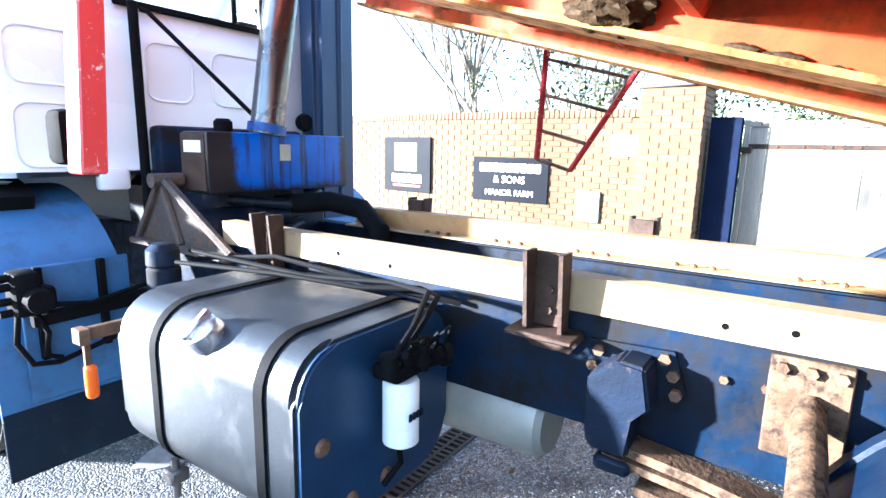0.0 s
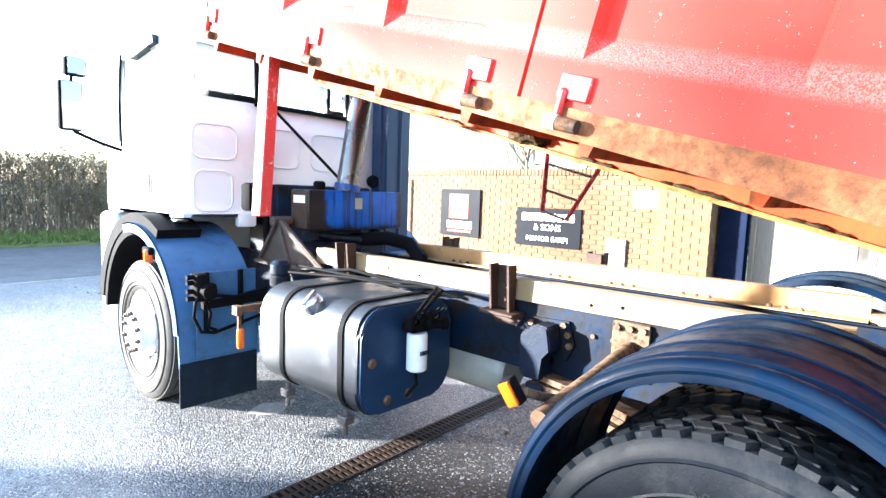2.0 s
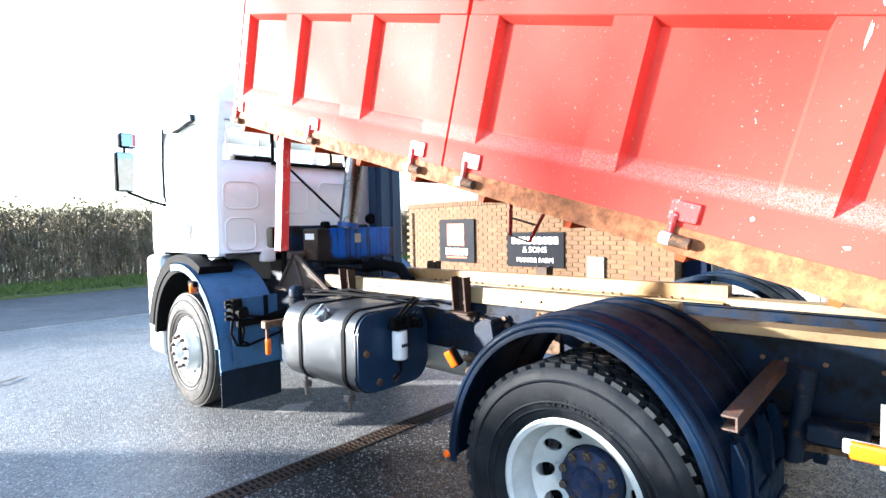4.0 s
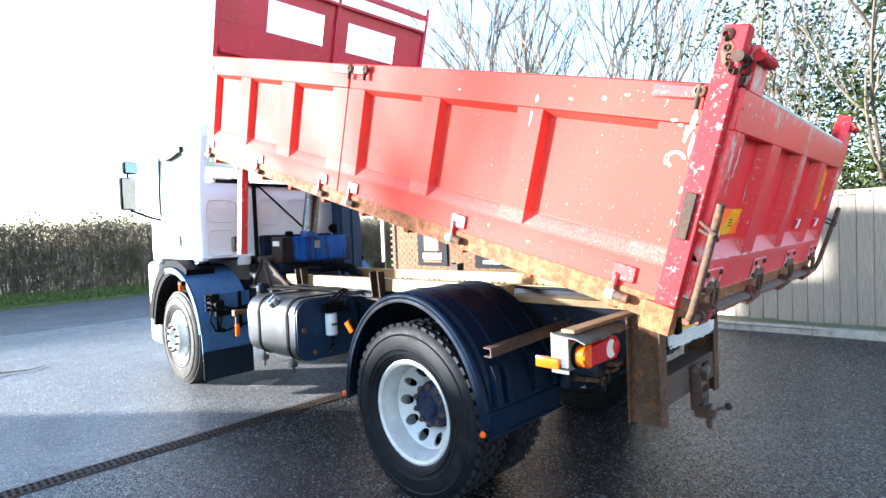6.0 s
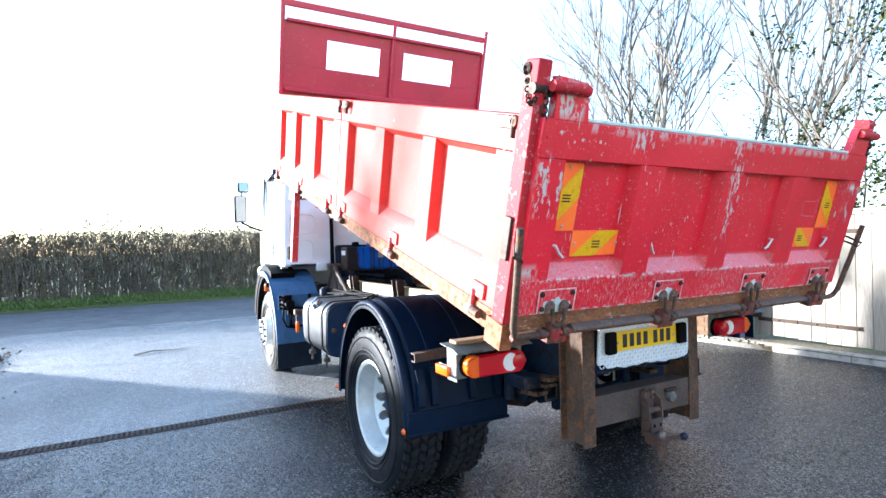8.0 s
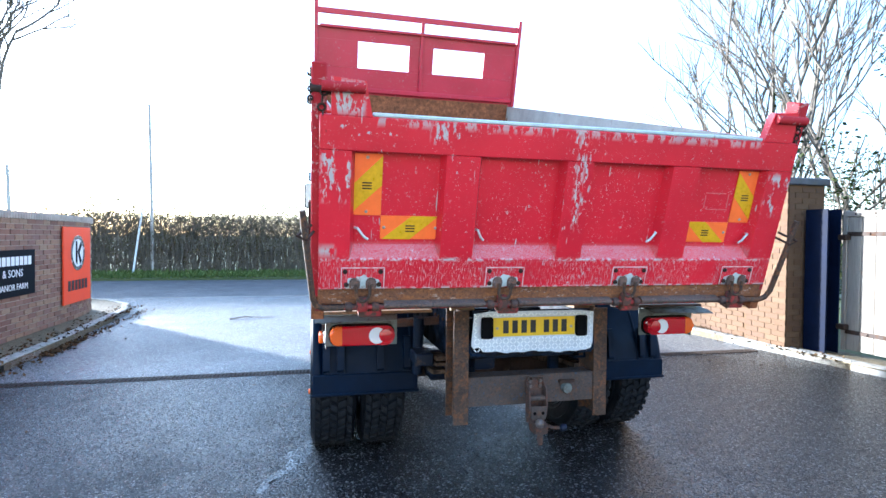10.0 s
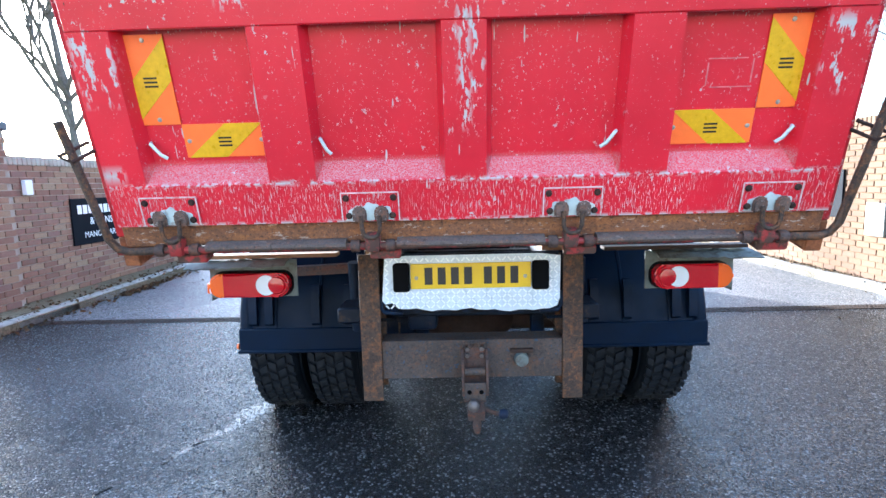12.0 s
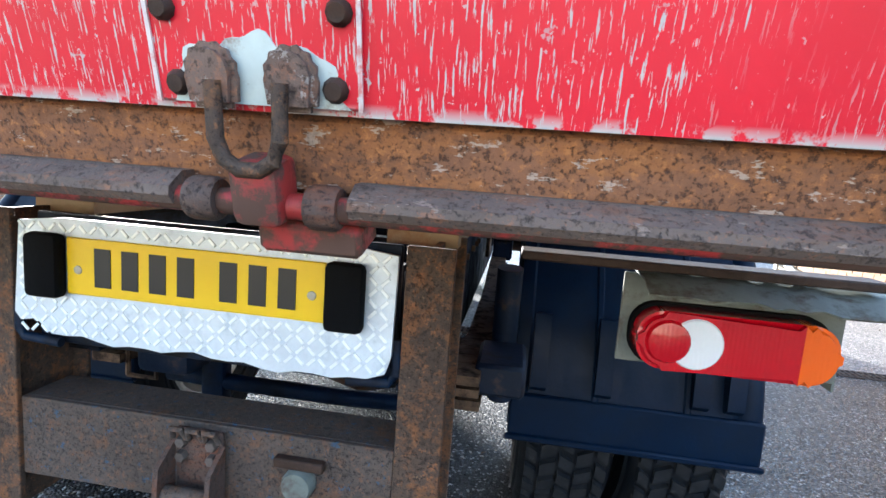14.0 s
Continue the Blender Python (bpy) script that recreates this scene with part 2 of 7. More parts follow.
M["post_rust"] = rusted("speckled_rusty_steel", (0.070, 0.047, 0.034), (0.18, 0.075, 0.028), (0.022, 0.016, 0.013), (0.22, 0.14, 0.085), 0.49, 0.64)
M["beam_rust"] = rusted("worn_beam_steel", (0.074, 0.058, 0.049), (0.125, 0.062, 0.032), (0.022, 0.018, 0.016), (0.026, 0.075, 0.135), 0.52, 0.605)
M["guard_rust"] = rusted("grimy_guard_steel", (0.085, 0.058, 0.048), (0.13, 0.050, 0.026), (0.028, 0.019, 0.016), (0.22, 0.18, 0.165), 0.50, 0.66, (0.4, 1.0, 1.5))
M["ear"] = rusted("worn_brown_hinge_steel", (0.150, 0.100, 0.078), (0.22, 0.095, 0.052), (0.060, 0.040, 0.032), (0.34, 0.30, 0.27), 0.50, 0.60)
M["strip"] = rusted("rubbed_steel_strip", (0.120, 0.090, 0.075), (0.17, 0.080, 0.045), (0.045, 0.032, 0.028), (0.26, 0.20, 0.17), 0.52, 0.62, (0.4, 1.0, 1.5))
M["rust"] = plain("rusty_steel", (0.13, 0.075, 0.046), 0.75, 0.1, 0.5, 14, 120, 0.7, dirt=(0.055, 0.036, 0.028), gloss=0.2)
M["rust_dark"] = plain("dark_rusty_steel", (0.045, 0.028, 0.021), 0.8, 0.1, 0.4, 8, 70, 0.7, dirt=(0.085, 0.040, 0.022), gloss=0.2)
M["rust_rail"] = plain("rusted_edge_rail", (0.26, 0.095, 0.038), 0.75, 0.0, 0.5, 16, 120, 0.7, dirt=(0.13, 0.055, 0.03), dirt_at=(0.46, 0.66), gloss=0.2)
M["bare_metal"] = plain("bare_weld_metal", (0.52, 0.60, 0.58), 0.5, 0.2, 0.15, 12, 60, 0.3, dirt=(0.25, 0.16, 0.10), dirt_at=(0.58, 0.72))
M["chip"] = plain("chipped_paint_primer", (0.60, 0.52, 0.49), 0.6, 0, 0.2, 30, 120, 0.3, dirt=(0.55, 0.20, 0.18), dirt_at=(0.50, 0.62))
M["faint_red"] = plain("rubbed_red_paint", (0.56, 0.16, 0.16), 0.5, 0, 0.3, 30, 90, 0.2)
M["earth"] = plain("caked_earth", (0.032, 0.020, 0.010), 0.95, 0, 0.5, 30, 140, 1.0, dirt=(0.014, 0.009, 0.006), gloss=0.08)
M["mud_steel"] = plain("mud_caked_steel", (0.115, 0.070, 0.042), 0.85, 0, 0.5, 12, 70, 0.9, dirt=(0.030, 0.020, 0.015), dirt_at=(0.48, 0.62), gloss=0.15)
M["black_cast"] = plain("black_cast_steel", (0.005, 0.011, 0.026), 0.5, 0.1, 0.35, 8, 70, 0.35, dirt=(0.075, 0.050, 0.032), dirt_at=(0.56, 0.72), gloss=0.25)
M["grey_steel"] = plain("worn_grey_steel", (0.13, 0.11, 0.10), 0.5, 0.5, 0.3, 9, 60, 0.4, dirt=(0.17, 0.07, 0.035), dirt_at=(0.6, 0.75))
M["cream"] = plain("cream_subframe_paint", (0.33, 0.235, 0.13), 0.5, 0, 0.2, 3, 40, 0.2, dirt=(0.24, 0.10, 0.04), dirt_at=(0.57, 0.72), gloss=0.25)
M["ochre"] = plain("ochre_subframe_paint", (0.36, 0.20, 0.075), 0.55, 0, 0.2, 3, 40, 0.2, dirt=(0.22, 0.10, 0.045), dirt_at=(0.55, 0.72))
M["red_rust"] = plain("rust_eaten_red_paint", (0.30, 0.025, 0.022), 0.55, 0, 0.3, 9, 70, 0.4, dirt=(0.085, 0.045, 0.032), dirt_at=(0.44, 0.52))
M["navy"] = plain("navy_chassis_paint", (0.003, 0.012, 0.032), 0.42, 0, 0.5, 4, 50, 0.3, dirt=(0.008, 0.007, 0.007), dirt_at=(0.42, 0.62), gloss=0.16)
M["black_blue"] = plain("blue_black_plastic", (0.0010, 0.0078, 0.0235), 0.40, 0, 0.3, 4, 90, 0.2, dirt=(0.003, 0.009, 0.020), dirt_at=(0.45, 0.75), gloss=0.12)
M["wing_blue"] = plain("slate_blue_wing", (0.036, 0.112, 0.240), 0.42, 0, 0.15, 4, 60, 0.15, dirt=(0.030, 0.050, 0.085), dirt_at=(0.52, 0.8), gloss=0.4)
M["bright_blue"] = plain("bright_blue_tank_paint", (0.001, 0.085, 0.40), 0.4, 0, 0.3, 3, 40, 0.25, dirt=(0.008, 0.010, 0.018), dirt_at=(0.50, 0.66))
M["tank"] = plain("brushed_tank_metal", (0.032, 0.037, 0.044), 0.40, 0.5, 0.15, 3, 120, 0.15, dirt=(0.075, 0.078, 0.08), dirt_at=(0.5, 0.85))
M["tank_end"] = plain("blue_tank_end", (0.008, 0.030, 0.075), 0.42, 0.1, 0.3, 4, 60, 0.25, dirt=(0.09, 0.07, 0.05), dirt_at=(0.66, 0.76))
M["black"] = plain("black_rubber", (0.0040, 0.0042, 0.005), 0.75, 0, 0.25, 6, 90, 0.25, gloss=0.07)
M["stop"] = plain("dense_black_rubber", (0.0012, 0.0013, 0.0016), 0.8, 0, 0.2, 6, 90, 0.2, gloss=0.06)
M["tyre"] = plain("tyre_rubber", (0.0060, 0.0078, 0.011), 0.52, 0, 0.3, 7, 110, 0.35, dirt=(0.024, 0.025, 0.027), dirt_at=(0.50, 0.80), gloss=0.16)
M["tread"] = plain("dusty_tread_rubber", (0.017, 0.019, 0.022), 0.6, 0, 0.35, 20, 110, 0.3, dirt=(0.055, 0.053, 0.050), dirt_at=(0.58, 0.75), gloss=0.12)
M["tyre_mark"] = plain("worn_tyre_mark", (0.016, 0.016, 0.017), 0.7, 0, 0.2, 9, 90, 0.1, gloss=0.1)
M["tyre_old"] = plain("dusty_tyre_rubber", (0.045, 0.043, 0.040), 0.8, 0, 0.25, 7, 110, 0.35, dirt=(0.028, 0.026, 0.024), dirt_at=(0.5, 0.8), gloss=0.15)
M["rim"] = plain("silver_wheel_paint", (0.52, 0.55, 0.55), 0.42, 0.2, 0.14, 11, 80, 0.2, dirt=(0.20, 0.12, 0.07), dirt_at=(0.60, 0.74))
M["hub"] = plain("greasy_hub_metal", (0.10, 0.075, 0.055), 0.55, 0.4, 0.4, 18, 90, 0.5, dirt=(0.02, 0.04, 0.10), dirt_at=(0.5, 0.6), gloss=0.2)
M["white"] = plain("white_cab_paint", (0.76, 0.81, 0.84), 0.28, 0, 0.01, 2, 40, 0.03, coat=0.4)
M["white_dull"] = plain("white_plastic", (0.74, 0.75, 0.75), 0.5, 0, 0.08, 12, 60, 0.1, dirt=(0.4, 0.38, 0.36), dirt_at=(0.62, 0.8))
M["bracket"] = plain("grey_green_bracket", (0.150, 0.170, 0.155), 0.55, 0.0, 0.2, 8, 70, 0.25, dirt=(0.07, 0.05, 0.035), dirt_at=(0.52, 0.70), gloss=0.25)
M["wood"] = plain("weathered_board", (0.22, 0.13, 0.065), 0.8, 0, 0.25, 7, 50, 0.5)
M["silver"] = plain("dull_silver_air_tank", (0.36, 0.34, 0.29), 0.42, 0.3, 0.15, 4, 60, 0.15, dirt=(0.20, 0.15, 0.1), dirt_at=(0.6, 0.8))
M["inside"] = plain("scoured_body_steel", (0.50, 0.49, 0.44), 0.5, 0.2, 0.2, 4, 50, 0.3, dirt=(0.25, 0.12, 0.06), dirt_at=(0.6, 0.72))
M["yellow_plate"] = plain("yellow_plate", (0.78, 0.52, 0.0), 0.35, 0, 0.04, 9, 60, 0.03)
M["ink"] = plain("black_lettering", (0.010, 0.010, 0.012), 0.4, 0, 0.1, 9, 60, 0.0)
M["letter_white"] = plain("white_lettering", (0.80, 0.80, 0.78), 0.5, 0, 0.04, 9, 60, 0.0)
M["orange_film"] = plain("orange_marker_film", (0.95, 0.17, 0.025), 0.35, 0, 0.05, 30, 300, 0.05)
M["yellow_film"] = plain("yellow_marker_film", (0.68, 0.38, 0.0), 0.3, 0, 0.12, 40, 300, 0.1)
M["sign_black"] = plain("black_sign_board", (0.006, 0.007, 0.010), 0.6, 0, 0.1, 3, 50, 0.03, gloss=0.06)
M["sign_orange"] = plain("orange_sign_board", (0.82, 0.075, 0.02), 0.5, 0, 0.06, 3, 50, 0.03, gloss=0.25)
M["kerb"] = plain("concrete_kerb", (0.30, 0.285, 0.25), 0.85, 0, 0.2, 4, 90, 0.5, dirt=(0.13, 0.125, 0.10), dirt_at=(0.50, 0.72), gloss=0.2)
M["mortar"] = plain("lime_mortar", (0.36, 0.32, 0.26), 0.9, 0, 0.2, 6, 90, 0.5, gloss=0.2)
M["cap"] = plain("dark_coping_stone", (0.075, 0.078, 0.088), 0.8, 0, 0.3, 5, 70, 0.5, dirt=(0.13, 0.13, 0.09))
M["post"] = plain("navy_gate_post", (0.004, 0.008, 0.024), 0.6, 0.0, 0.3, 4, 60, 0.15, gloss=0.06)
M["iron"] = plain("black_iron_strap", (0.035, 0.024, 0.018), 0.7, 0.2, 0.4, 9, 80, 0.5, dirt=(0.075, 0.036, 0.018), dirt_at=(0.5, 0.7), gloss=0.2)
M["gravel"] = plain("earthy_border", (0.150, 0.122, 0.075), 0.95, 0, 0.5, 30, 160, 1.0, dirt=(0.07, 0.058, 0.035), gloss=0.1)
M["pole"] = plain("weathered_pole", (0.46, 0.42, 0.37), 0.85, 0, 0.2, 6, 60, 0.4, dirt=(0.22, 0.22, 0.15))
M["bark"] = plain("grey_bark", (0.125, 0.105, 0.085), 0.9, 0, 0.35, 9, 60, 0.8, dirt=(0.10, 0.11, 0.06), gloss=0.2)
M["twig"] = plain("hedge_twig", (0.15, 0.125, 0.095), 0.9, 0, 0.5, 3, 60, 0.3, gloss=0.2)
M["chequer"] = plain("bright_chequer_plate", (0.60, 0.68, 0.76), 0.40, 0.30, 0.10, 14, 60, 0.05, dirt=(0.42, 0.50, 0.58), dirt_at=(0.52, 0.72))


def leafy(name, a, b, rough=0.55):
    m, nt, p = nodes_of(name)
    geo = nt.nodes.new("ShaderNodeNewGeometry")
    nt.links.new(blend(nt, geo.outputs["Random Per Island"], a, b), p.inputs["Base Color"])
    p.inputs["Roughness"].default_value, p.inputs["Specular IOR Level"].default_value = rough, 0.12
    return m


# the bars' gleam is put into their colour, paler than the plate
M["tread_bar"] = plain("gleam_toned_tread_bars", (0.84, 0.90, 0.94), 0.35, 0.2, 0.08, 14, 60, 0.03)
M["leaf"] = leafy("ivy_leaf", (0.012, 0.024, 0.007), (0.045, 0.056, 0.016))
M["hedge_leaf"] = leafy("hedge_leaf", (0.05, 0.055, 0.018), (0.17, 0.13, 0.06), 0.8)
M["grass"] = leafy("verge_grass", (0.05, 0.085, 0.018), (0.13, 0.16, 0.045), 0.7)
M["dead_leaf"] = leafy("dead_leaf", (0.035, 0.022, 0.012), (0.12, 0.07, 0.03), 0.8)


def bricks_of(name, shades, speck, bloom):
    m, nt, p = nodes_of(name)
    info = nt.nodes.new("ShaderNodeObjectInfo")
    geo = nt.nodes.new("ShaderNodeNewGeometry")
    pick = nt.nodes.new("ShaderNodeMath")
    pick.operation = "FRACT"
    total = nt.nodes.new("ShaderNodeMath")
    nt.links.new(info.outputs["Random"], total.inputs[0]), nt.links.new(geo.outputs["Random Per Island"], total.inputs[1])
    nt.links.new(total.outputs["Value"], pick.inputs[0])
    cr = nt.nodes.new("ShaderNodeValToRGB")
    cr.color_ramp.elements[0].color, cr.color_ramp.elements[1].color = (*shades[0], 1), (*shades[-1], 1)
    for at, c in zip((0.25, 0.5, 0.75), shades[1:]):
        cr.color_ramp.elements.new(at).color = (*c, 1)
    nt.links.new(pick.outputs["Value"], cr.inputs["Fac"])
    fine, broad = noise_node(nt, 60, 4.0, 0.6, (1, 1, 1), "Object"), noise_node(nt, 9, 4.0, 0.6)
    c = blend(nt, ramp(nt, fine, 0.5, 0.8), cr.outputs["Color"], speck)
    c = blend(nt, calc(nt, "MULTIPLY", ramp(nt, broad, 0.6, 0.75), 0.5), c, bloom)
    nt.links.new(c, p.inputs["Base Color"])
    p.inputs["Roughness"].default_value = 0.88
    bump(nt, p, fine, 0.5, 0.004)
    return m


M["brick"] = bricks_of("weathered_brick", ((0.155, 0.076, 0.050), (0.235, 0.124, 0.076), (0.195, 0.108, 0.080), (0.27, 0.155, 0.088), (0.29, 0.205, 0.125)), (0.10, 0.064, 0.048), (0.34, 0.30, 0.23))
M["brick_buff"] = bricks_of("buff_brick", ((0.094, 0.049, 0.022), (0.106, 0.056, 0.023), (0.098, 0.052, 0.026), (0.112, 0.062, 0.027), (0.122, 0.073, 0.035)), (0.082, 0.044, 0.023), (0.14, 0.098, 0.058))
# joints near the bricks' tone: the sun's washed-out contrast put into the colour
M["mortar_buff"] = plain("brick_toned_mortar", (0.122, 0.074, 0.037), 0.9, 0, 0.15, 6, 90, 0.5, gloss=0.2)


def tarmac(name, dark, light, wet, dry_weight=0.25, wet_weight=0.9, chip=(0.22, 0.20, 0.18), relief=0.010, soak=(0.38, 0.58)):
    """Worn tarmac: chippings, stains and broad scour, under a film of water that lies thick in sheets and thin between; wet: the film's roughness."""
    m, nt, p = nodes_of(name)
    chips = nt.nodes.new("ShaderNodeTexVoronoi")
    tc = nt.nodes.new("ShaderNodeTexCoord")
    nt.links.new(tc.outputs["Object"], chips.inputs["Vector"])
    chips.inputs["Scale"].default_value = 98
    sep = nt.nodes.new("ShaderNodeSeparateColor")
    nt.links.new(chips.outputs["Color"], sep.inputs["Color"])
    broad, mid = noise_node(nt, 0.35, 5.0, 0.6), noise_node(nt, 2.3, 5.0, 0.65)
    c = blend(nt, ramp(nt, noise_node(nt, 11, 9.0, 0.78), 0.36, 0.64), dark, light)
    c = blend(nt, calc(nt, "MULTIPLY", ramp(nt, mid, 0.60, 0.40), 0.5), c, dark)
    c = blend(nt, calc(nt, "MULTIPLY", ramp(nt, sep.outputs["Red"], 0.87, 0.91), 0.75), c, chip)
    c = blend(nt, calc(nt, "MULTIPLY", ramp(nt, sep.outputs["Green"], 0.5, 0.9), 0.8), c, tone(dark, 0.4))
    stain = calc(nt, "MULTIPLY", ramp(nt, noise_node(nt, 1.1, 6.0, 0.72), 0.56, 0.70), ramp(nt, noise_node(nt, 28, 5.0, 0.75), 0.45, 0.60))
    c = blend(nt, calc(nt, "MULTIPLY", stain, 0.5), c, tone((0.95, 0.74, 0.56), 1.4 * light[0]))
    grit = ramp(nt, noise_node(nt, 62, 3.0, 0.6), 0.64, 0.67)
    c = blend(nt, calc(nt, "MULTIPLY", grit, 0.55), c, chip)
    pits = ramp(nt, noise_node(nt, 33, 4.0, 0.7), 0.58, 0.66)
    c = blend(nt, calc(nt, "MULTIPLY", pits, 0.8), c, tone(dark, 0.5))
    nt.links.new(c, p.inputs["Base Color"])
    p.inputs["Roughness"].default_value, p.inputs["Specular IOR Level"].default_value = 0.6, 0.12
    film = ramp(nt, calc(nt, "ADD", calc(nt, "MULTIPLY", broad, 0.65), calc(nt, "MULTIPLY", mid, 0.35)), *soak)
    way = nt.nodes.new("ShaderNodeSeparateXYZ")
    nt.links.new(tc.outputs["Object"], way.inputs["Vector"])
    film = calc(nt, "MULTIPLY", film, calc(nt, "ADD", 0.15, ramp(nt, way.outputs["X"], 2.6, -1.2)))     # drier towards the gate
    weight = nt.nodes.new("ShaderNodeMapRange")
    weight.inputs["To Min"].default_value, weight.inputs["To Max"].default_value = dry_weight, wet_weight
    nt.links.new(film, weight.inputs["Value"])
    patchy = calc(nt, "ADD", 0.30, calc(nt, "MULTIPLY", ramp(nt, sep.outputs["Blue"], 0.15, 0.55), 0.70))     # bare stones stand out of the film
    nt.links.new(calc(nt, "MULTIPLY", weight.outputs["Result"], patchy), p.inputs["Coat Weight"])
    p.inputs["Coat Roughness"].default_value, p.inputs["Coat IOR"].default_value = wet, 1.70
    height = calc(nt, "SUBTRACT", 1.0, calc(nt, "MULTIPLY", chips.outputs["Distance"], 1.0))
    for distance, sock in ((relief, "Normal"), (relief * 0.30, "Coat Normal")):
        b = nt.nodes.new("ShaderNodeBump")
        b.inputs["Distance"].default_value, b.inputs["Strength"].default_value = distance, 1.0
        nt.links.new(height, b.inputs["Height"])
        nt.links.new(b.outputs["Normal"], p.inputs[sock])
    return m


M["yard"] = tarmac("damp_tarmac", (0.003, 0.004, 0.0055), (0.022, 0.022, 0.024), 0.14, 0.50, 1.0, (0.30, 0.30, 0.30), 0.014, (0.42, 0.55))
M["apron"] = tarmac("pale_worn_tarmac", (0.12, 0.122, 0.127), (0.245, 0.245, 0.245), 0.20, 0.50, 1.0, (0.46, 0.45, 0.43), 0.012, (0.40, 0.56))
M["road"] = tarmac("road_tarmac", (0.085, 0.088, 0.096), (0.15, 0.15, 0.155), 0.35, 0.0, 0.4)
M["field"] = plain("winter_field", (0.10, 0.12, 0.045), 0.95, 0, 0.35, 0.05, 2.0, 0.5, dirt=(0.14, 0.11, 0.06), gloss=0.2)


def glass(name, colour=(1, 1, 1), rough=0.0):
    m, nt, p = nodes_of(name)
    p.inputs["Base Color"].default_value = (*colour, 1)
    p.inputs["Transmission Weight"].default_value, p.inputs["Roughness"].default_value, p.inputs["IOR"].default_value = 1.0, rough, 1.45
    return m


def lens(name, colour):
    m, nt, p = nodes_of(name)
    p.inputs["Base Color"].default_value = (*colour, 1)
    p.inputs["Roughness"].default_value, p.inputs["Coat Weight"].default_value = 0.14, 0.25
    p.inputs["Subsurface Weight"].default_value = 0.0
    tc, wv = nt.nodes.new("ShaderNodeTexCoord"), nt.nodes.new("ShaderNodeTexWave")
    nt.links.new(tc.outputs["Object"], wv.inputs["Vector"])
    wv.inputs["Scale"].default_value = 40
    bump(nt, p, wv.outputs["Fac"], 0.15, 0.002)
    return m


M["glass"] = glass("window_glass")
M["ram"] = plain("oily_polished_ram_steel", (0.15, 0.16, 0.175), 0.26, 0.85, 0.25, 3, 60, 0.05, dirt=(0.03, 0.03, 0.033), dirt_at=(0.55, 0.75))
M["duct"] = plain("smooth_blue_duct_plastic", (0.012, 0.036, 0.085), 0.42, 0, 0.12, 2, 60, 0.1, gloss=0.35)
M["flap"] = plain("splashed_rubber_flap", (0.004, 0.010, 0.020), 0.7, 0, 0.3, 6, 90, 0.25, dirt=(0.035, 0.038, 0.042), dirt_at=(0.58, 0.80), gloss=0.15)
M["hub_blue"] = plain("greasy_blue_hub", (0.008, 0.020, 0.060), 0.5, 0.1, 0.4, 18, 90, 0.4, dirt=(0.06, 0.042, 0.03), dirt_at=(0.52, 0.64), gloss=0.25)
M["flange_ochre"] = plain("ochre_rusty_flange", (0.40, 0.17, 0.045), 0.65, 0, 0.3, 8, 90, 0.5, dirt=(0.11, 0.05, 0.018), dirt_at=(0.46, 0.64), gloss=0.2)
M["spill"] = plain("dried_white_spill", (0.30, 0.29, 0.27), 0.8, 0, 0.2, 20, 90, 0.2, gloss=0.2)


def grimy_panel(name, base, grime, x0, x1, z0, z1):
    """Paint that shows through old oil only inside a rectangle, with ragged edges and black runs."""
    m, nt, p = nodes_of(name)
    tc, sep = nt.nodes.new("ShaderNodeTexCoord"), nt.nodes.new("ShaderNodeSeparateXYZ")
    nt.links.new(tc.outputs["Object"], sep.inputs["Vector"])
    rag = noise_node(nt, 14, 5.0, 0.7)

    def edge(axis, at, soft):
        a = nt.nodes.new("ShaderNodeMath")
        a.operation = "MULTIPLY_ADD"
        a.inputs[1].default_value, a.inputs[2].default_value = 0.10, -0.05
        nt.links.new(rag, a.inputs[0])
        t = nt.nodes.new("ShaderNodeMath")
        nt.links.new(sep.outputs[axis], t.inputs[0])
        nt.links.new(a.outputs["Value"], t.inputs[1])
        return ramp(nt, t.outputs["Value"], at - soft, at + soft)
    clean = calc(nt, "MULTIPLY", calc(nt, "MULTIPLY", edge("X", x0, 0.02), edge("X", x1, -0.02)), calc(nt, "MULTIPLY", edge("Z", z0, 0.02), edge("Z", z1, -0.02)))
    runs = ramp(nt, noise_node(nt, 9, 4.0, 0.6, (3.0, 1.0, 0.16)), 0.52, 0.64)
    clean = calc(nt, "MULTIPLY", clean, calc(nt, "SUBTRACT", 1.0, calc(nt, "MULTIPLY", runs, 0.8)))
    c = blend(nt, ramp(nt, noise_node(nt, 5, 4.0), 0.3, 0.7), tone(base, 0.75), tone(base, 1.2))
    nt.links.new(blend(nt, clean, grime, c), p.inputs["Base Color"])
    p.inputs["Roughness"].default_value, p.inputs["Specular IOR Level"].default_value = 0.42, 0.3
    bump(nt, p, rag, 0.15, 0.004)
    return m


M["oil_blue"] = grimy_panel("blue_oil_tank_paint", (0.0008, 0.095, 0.50), (0.010, 0.010, 0.014), -0.24, 0.47, 1.32, 1.66)
M["red_lens"] = lens("red_lens", (0.46, 0.001, 0.008))
M["amber_lens"] = lens("amber_lens", (0.74, 0.11, 0.004))
M["clear_lens"] = lens("clear_lens", (0.72, 0.74, 0.76))
M["mirror"], _nt, _p = nodes_of("mirror_glass")
_p.inputs["Base Color"].default_value, _p.inputs["Metallic"].default_value, _p.inputs["Roughness"].default_value = (0.22, 0.26, 0.32, 1), 1.0, 0.03
M["chrome"] = plain("worn_chrome", (0.55, 0.55, 0.56), 0.25, 0.9, 0.1, 10, 60, 0.05)

# ---- ground ----


